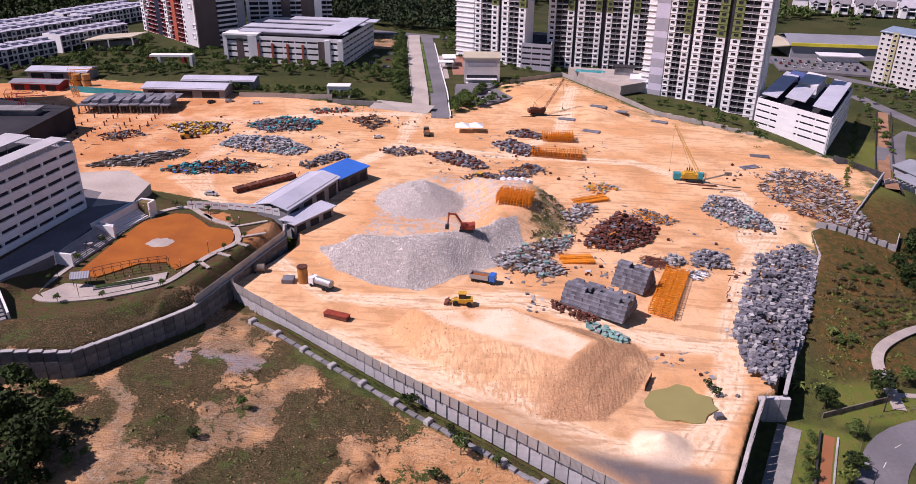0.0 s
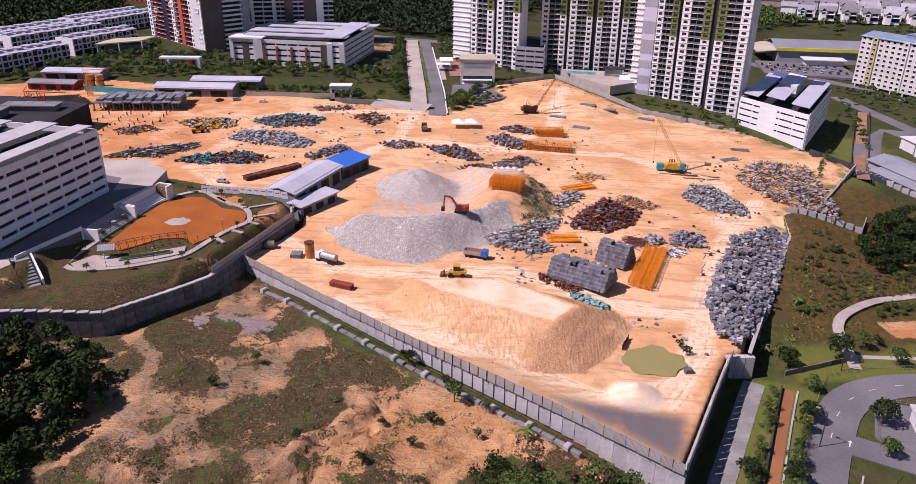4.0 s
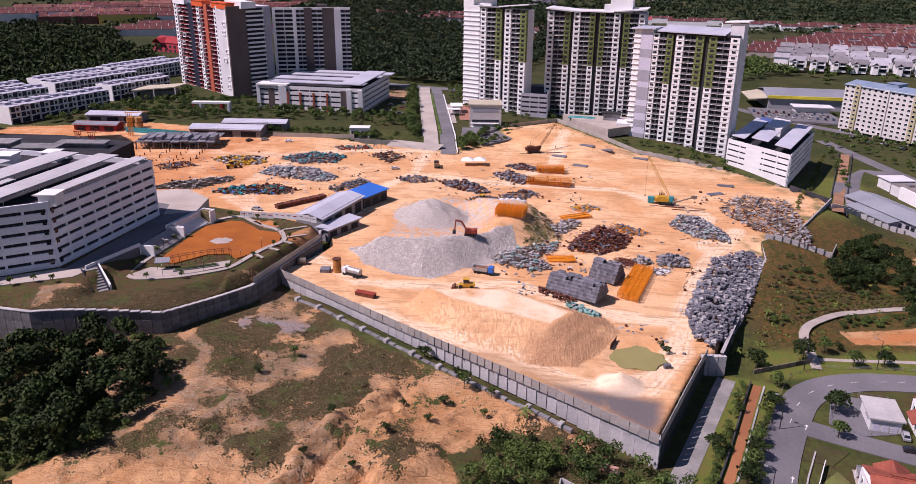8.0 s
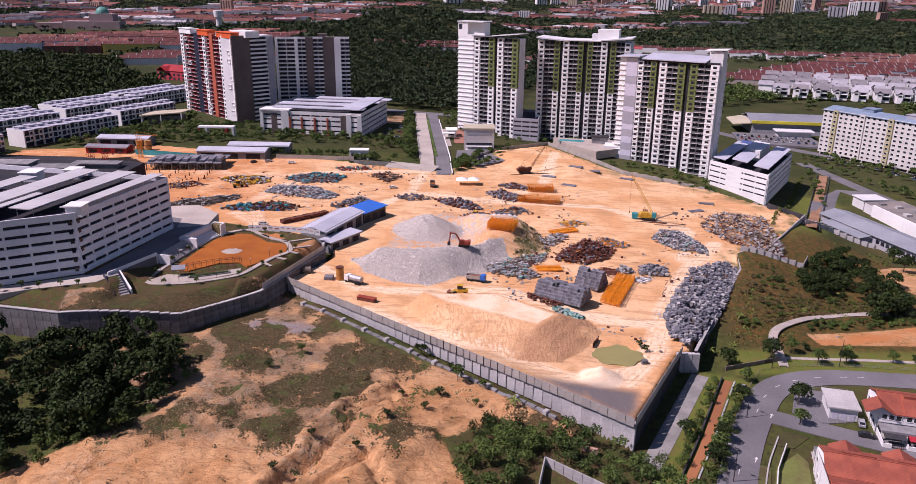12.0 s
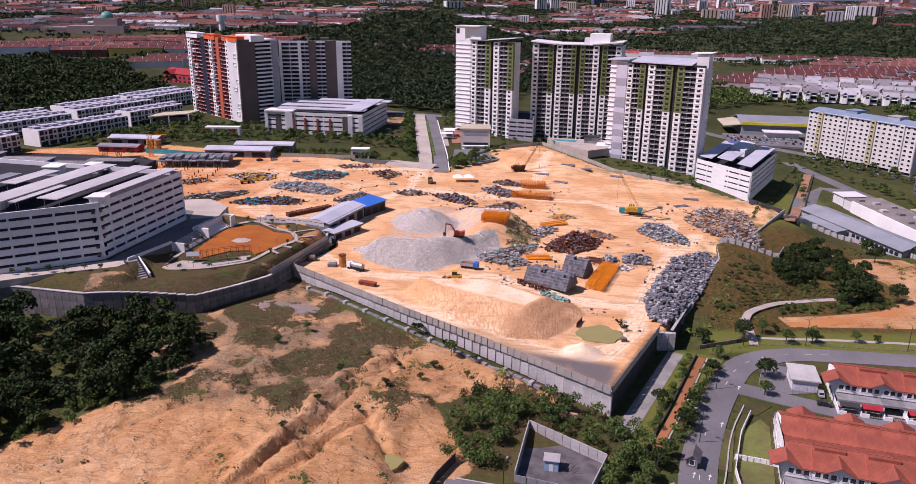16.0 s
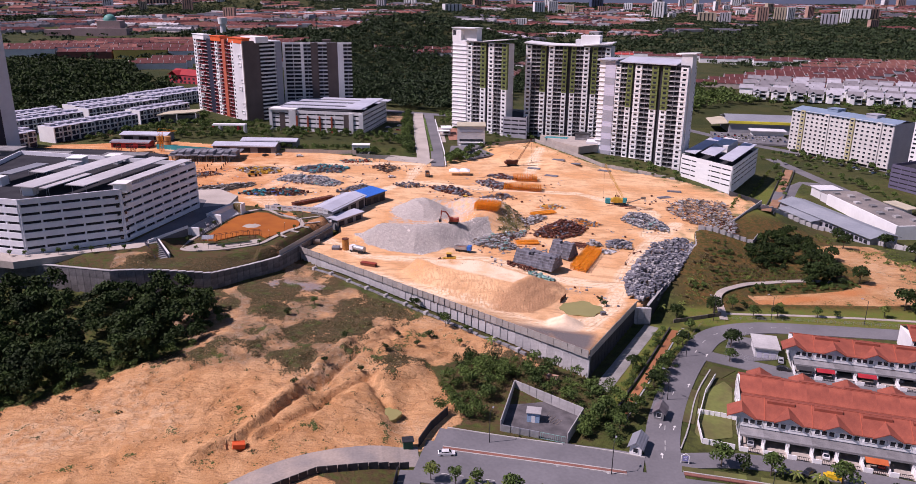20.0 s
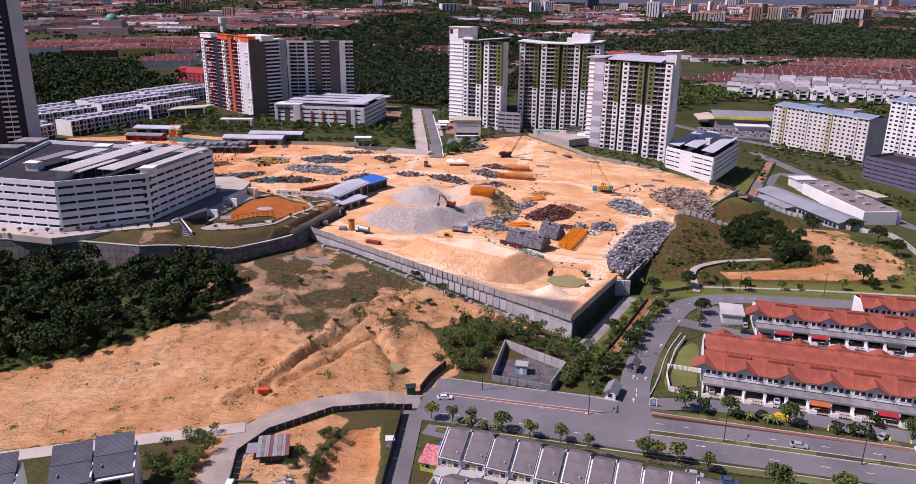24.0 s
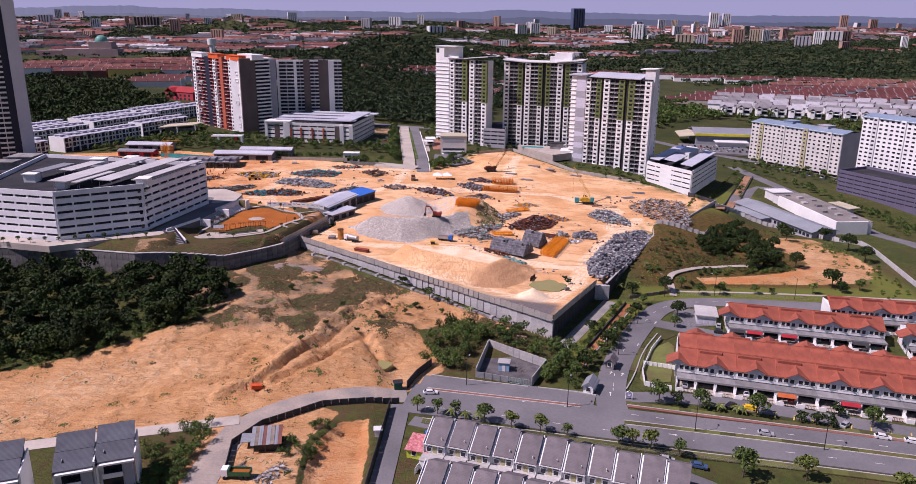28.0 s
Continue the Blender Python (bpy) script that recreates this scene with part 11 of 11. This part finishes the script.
slab("school_yard", [(185.8, 319.2), (209.3, 362.8), (238.3, 391.8), (250.6, 387.3), (257.3, 335.9), (259.6, 286.7), (237.2, 244.2), (226, 252.1), (205.9, 277.8), (190.3, 299), (181.3, 309.1)], -18.4, ASPHALT, "grey asphalt school yard", "yard", 7)
slab("forecourt", [(64, 444), (112, 434), (108, 412), (86, 398), (72, 420)], 3.0, PAVING, "paved tower forecourt with a small pool", "forecourt", 5)
thing("pool", Matrix(), "turquoise swimming pool before the towers", "pool", data=Build().prism([(68, 438), (84, 434), (82, 428), (66, 432)], 2.6, 3.1).mesh("pool", POOL), kind="structure")
pv = thing("pavilion", pose(86, 424, 3.0, 0, 0, -14), "dark-roofed pavilion beside the pool", "pavilion")
part("roof", Build().box(0, 0, 4.2, 12, 7, 4.8), STEEL, pv)
part("wall", Build().box(1, 1, -1, 11, 6, 4.2), DARKCONC, pv)
part("deck", Build().box(10, -12, -0.5, 26, 4, 1.2), OFFWHITE, pv)
# far city: blocks as things, the small houses between as stuff
CITYM = [WHITE, OFFWHITE, mat("salmon_wall", (0.45, 0.28, 0.22), None, 0.05, 0.8), mat("sand_wall", (0.46, 0.38, 0.28), None, 0.05, 0.8), GREYPAINT]


def far_tower(x, y, w, d, h, m, label, bands=5):
    t = thing("distant_tower", pose(x, y, hz(x, y) - 3, 0, 0, S.uniform(-25, 25)), label, "tower block", "skyline")
    part("body", Build().box(0, 0, 0, w, d, h), m, t)
    b = Build()
    for i in range(bands):
        b.box(w * (0.08 + 0.9 * i / bands), -0.4, h * 0.06, w * (0.08 + 0.9 * i / bands) + w * 0.07, 0.2, h * 0.95)
    tagged(part("window_strip", b, DARK, t), kind="stuff")
    return t


far_tower(655, 3900, 62, 40, 112, mat("blue_glass_tower", (0.07, 0.10, 0.17), None, 0.05, 0.3), "dark blue glass tower on the skyline", 4)
far_tower(-1500, 3600, 130, 40, 52, CITYM[3], "wide orange-topped apartment slab on the skyline", 8)
for k, (px, py, w, h) in enumerate(((820, 3300, 50, 70), (880, 3420, 40, 62), (1240, 3200, 46, 66), (1330, 3250, 46, 62), (1420, 3000, 60, 46), (1520, 3050, 34, 60), (1680, 3300, 80, 50), (1760, 3320, 60, 50), (980, 3150, 70, 40), (1050, 3100, 44, 46),
                                    (340, 3600, 50, 52), (410, 3640, 44, 56), (250, 4100, 36, 60), (470, 3500, 40, 44), (-420, 3700, 44, 52), (-300, 3900, 60, 50), (-80, 3500, 80, 36), (60, 3900, 40, 44), (2050, 2750, 80, 50), (2350, 2800, 90, 36), (1500, 4300, 50, 90), (1580, 4320, 44, 84), (2200, 4200, 40, 80), (2700, 4100, 60, 74), (-2100, 3900, 60, 46), (-900, 4300, 50, 60))):
    far_tower(px, py, w, w * 0.6, h, CITYM[k % 5], "pale tower block on the distant skyline", 4)
PINKTILE = mat("weathered_pink_tile", (0.24, 0.095, 0.075), (0.17, 0.07, 0.058), 0.05, 0.85, stain=0.3, rnd=0.3)
DARKTILE = mat("dark_grey_tile", (0.10, 0.095, 0.115), (0.07, 0.068, 0.085), 0.05, 0.85, stain=0.3, rnd=0.3)
PALETILE = mat("pale_sheet_roof", (0.42, 0.40, 0.42), (0.32, 0.31, 0.33), 0.05, 0.8, stain=0.3, rnd=0.3)
SUBWALL = mat("suburb_wall", (0.40, 0.36, 0.35), (0.30, 0.27, 0.27), 0.02, 0.85, stain=0.3, rnd=0.4)
ROOFKINDS = (MAROONTILE, PINKTILE, SALMONTILE, DARKTILE, PALETILE)
city = {}


def add_row(x, y, a, n, w, d, h, kind, units=True):
    """One terrace: a wall block and a pitched roof, stepped house by house where it is near."""
    m = pose(x, y, hz(x, y), 0, 0, a)
    q = Build().box(-n * w / 2, -d / 2, -5, n * w / 2, d / 2, h)
    city.setdefault("wall", Build()).add([m @ Vector(v) for v in q.v], q.f)
    q = Build()
    for i in range(n if units else 1):
        x0 = -n * w / 2 + (i * w if units else 0)
        x1 = x0 + (w * 0.97 if units else n * w)
        zz = h + (0.5 * (i % 2) if units else 0)
        q.add([(x0, -d / 2 - 0.6, zz - 0.4), (x1, -d / 2 - 0.6, zz - 0.4), (x1, 0, zz + 3.4), (x0, 0, zz + 3.4), (x0, d / 2 + 0.6, zz - 0.4), (x1, d / 2 + 0.6, zz - 0.4)], [(0, 1, 2, 3), (3, 2, 5, 4), (0, 3, 4), (1, 5, 2)])
    city.setdefault(kind, Build()).add([m @ Vector(v) for v in q.v], q.f)


# streets of terraces: each quarter of the country has its own direction and roof colour
for gy_ in range(38):
    for gx_ in range(64):
        cx_, cy_ = (gx_ - 32) * 120 + 40 * (gy_ % 2), 1320 + gy_ * 88
        if abs(cx_) > 0.78 * (cy_ + 150) or (280 < cx_ < 1130 and cy_ < 1330):
            continue
        if float(settled(cx_, cy_)) < 0.5:
            continue
        qn = float(vnoise(cx_ + 3000, cy_, 420))
        a = (-16, 68, 8, 100, -34)[int(qn * 25) % 5]
        kind = (0, 0, 1, 3, 0, 2, 1, 4, 3, 1)[int(float(vnoise(cx_ + 900, cy_ + 5000, 330)) * 40) % 10]
        ca, sa = math.cos(math.radians(a)), math.sin(math.radians(a))
        for k in range(4):
            if S.random() < 0.12:
                continue
            off, sl = (k - 1.5) * 25 + S.uniform(-2, 2), S.uniform(-12, 12)
            add_row(cx_ + ca * sl - sa * off, cy_ + sa * sl + ca * off, a + S.uniform(-1.5, 1.5), S.choice((8, 10, 12, 14)), 7.0, S.choice((10, 11, 13)), S.choice((5.5, 6, 6.5)), kind if S.random() < 0.88 else S.choice((0, 1, 4)), cy_ < 2600)
        if S.random() < 0.10:
            w, d, h = S.uniform(24, 60), S.uniform(14, 30), S.uniform(8, 16)
            m = pose(cx_, cy_ - 50, hz(cx_, cy_ - 50), 0, 0, a)
            q = Build().box(-w / 2, -d / 2, -5, w / 2, d / 2, h)
            city.setdefault(4, Build()).add([m @ Vector(v) for v in q.v], q.f)
# brown and cream apartment rows west of the red-accented tower, grey rows farther on
for v in range(7):
    for u in range(6):
        add_row(-770 + u * 64 + v * 26, 1060 + v * 44 + u * 12 + S.uniform(-3, 3), 14, 8, 7, 14, 9 + 2 * (v % 2), (2, 1, 0)[(u + v) % 3])
ct = thing("distant_suburbs", Matrix(), "dense distant suburbs of red, maroon and grey roofs", "suburbs", kind="stuff")
for kk, b in city.items():
    tagged(part("houses", b, SUBWALL if kk == "wall" else ROOFKINDS[kk], ct), kind="stuff")


# wooded ridges on the horizon; blue haze is put in as a glow, paler farther off
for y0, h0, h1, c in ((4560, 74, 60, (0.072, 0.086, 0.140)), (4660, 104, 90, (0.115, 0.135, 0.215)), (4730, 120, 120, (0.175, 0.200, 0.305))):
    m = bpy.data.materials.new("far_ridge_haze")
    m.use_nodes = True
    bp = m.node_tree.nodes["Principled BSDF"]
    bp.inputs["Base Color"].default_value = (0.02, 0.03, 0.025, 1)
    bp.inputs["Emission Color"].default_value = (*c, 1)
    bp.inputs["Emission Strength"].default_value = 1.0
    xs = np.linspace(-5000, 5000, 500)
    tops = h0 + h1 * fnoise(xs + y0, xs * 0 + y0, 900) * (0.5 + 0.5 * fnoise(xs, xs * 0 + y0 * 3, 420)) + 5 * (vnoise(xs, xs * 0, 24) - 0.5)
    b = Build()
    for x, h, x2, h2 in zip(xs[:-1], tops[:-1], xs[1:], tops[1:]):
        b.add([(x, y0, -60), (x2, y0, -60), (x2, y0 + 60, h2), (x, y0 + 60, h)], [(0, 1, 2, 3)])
    thing("backdrop", Matrix(), "wooded ridge on the far horizon with painted blue haze", "hills", data=b.mesh("backdrop", m), kind="structure")
for i in range(52):
    y = S.uniform(2700, 4500)
    x = S.uniform(-0.5, 0.62) * (y + 150)
    if i % 3 and -900 < x < 300:
        x += 1300
    far_tower(x, y, S.uniform(18, 44), S.uniform(14, 24), S.uniform(20, 62), CITYM[S.choice((0, 1, 1, 2, 3))], "pale apartment block among distant suburbs", 4)

m = bpy.data.materials.new("hazy_sky")
m.use_nodes = True
bp = m.node_tree.nodes["Principled BSDF"]
bp.inputs["Base Color"].default_value = (0, 0, 0, 1)
bp.inputs["Emission Color"].default_value = (0.30, 0.33, 0.47, 1)
bp.inputs["Emission Strength"].default_value = 1.0
thing("backdrop", Matrix(), "pale blue hazy sky above the horizon", "sky", data=Build().add([(-5200, 4770, -80), (5200, 4770, -80), (5200, 4790, 900), (-5200, 4790, 900)], [(0, 1, 2, 3)]).mesh("backdrop", m), kind="structure")


# ---------- lower ground scaled to fit the camera's view ---
# The lower south-east ground, sketched level at first, is scaled with its things about a late camera position: down and
# outwards together, looking unchanged from there.
LATE_CAMERA = np.array((6.0, -143.0, 103.0))


def view_scale(x, y):
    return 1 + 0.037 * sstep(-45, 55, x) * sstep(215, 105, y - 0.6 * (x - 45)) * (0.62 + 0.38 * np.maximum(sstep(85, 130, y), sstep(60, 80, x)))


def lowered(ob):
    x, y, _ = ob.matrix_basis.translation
    k = float(view_scale(x, y))
    p = Matrix.Translation(tuple(LATE_CAMERA))
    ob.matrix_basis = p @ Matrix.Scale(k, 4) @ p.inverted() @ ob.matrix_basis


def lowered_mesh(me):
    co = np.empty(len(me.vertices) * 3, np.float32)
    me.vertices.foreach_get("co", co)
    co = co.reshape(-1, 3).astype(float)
    co = LATE_CAMERA + (co - LATE_CAMERA) * view_scale(co[:, 0], co[:, 1])[:, None]
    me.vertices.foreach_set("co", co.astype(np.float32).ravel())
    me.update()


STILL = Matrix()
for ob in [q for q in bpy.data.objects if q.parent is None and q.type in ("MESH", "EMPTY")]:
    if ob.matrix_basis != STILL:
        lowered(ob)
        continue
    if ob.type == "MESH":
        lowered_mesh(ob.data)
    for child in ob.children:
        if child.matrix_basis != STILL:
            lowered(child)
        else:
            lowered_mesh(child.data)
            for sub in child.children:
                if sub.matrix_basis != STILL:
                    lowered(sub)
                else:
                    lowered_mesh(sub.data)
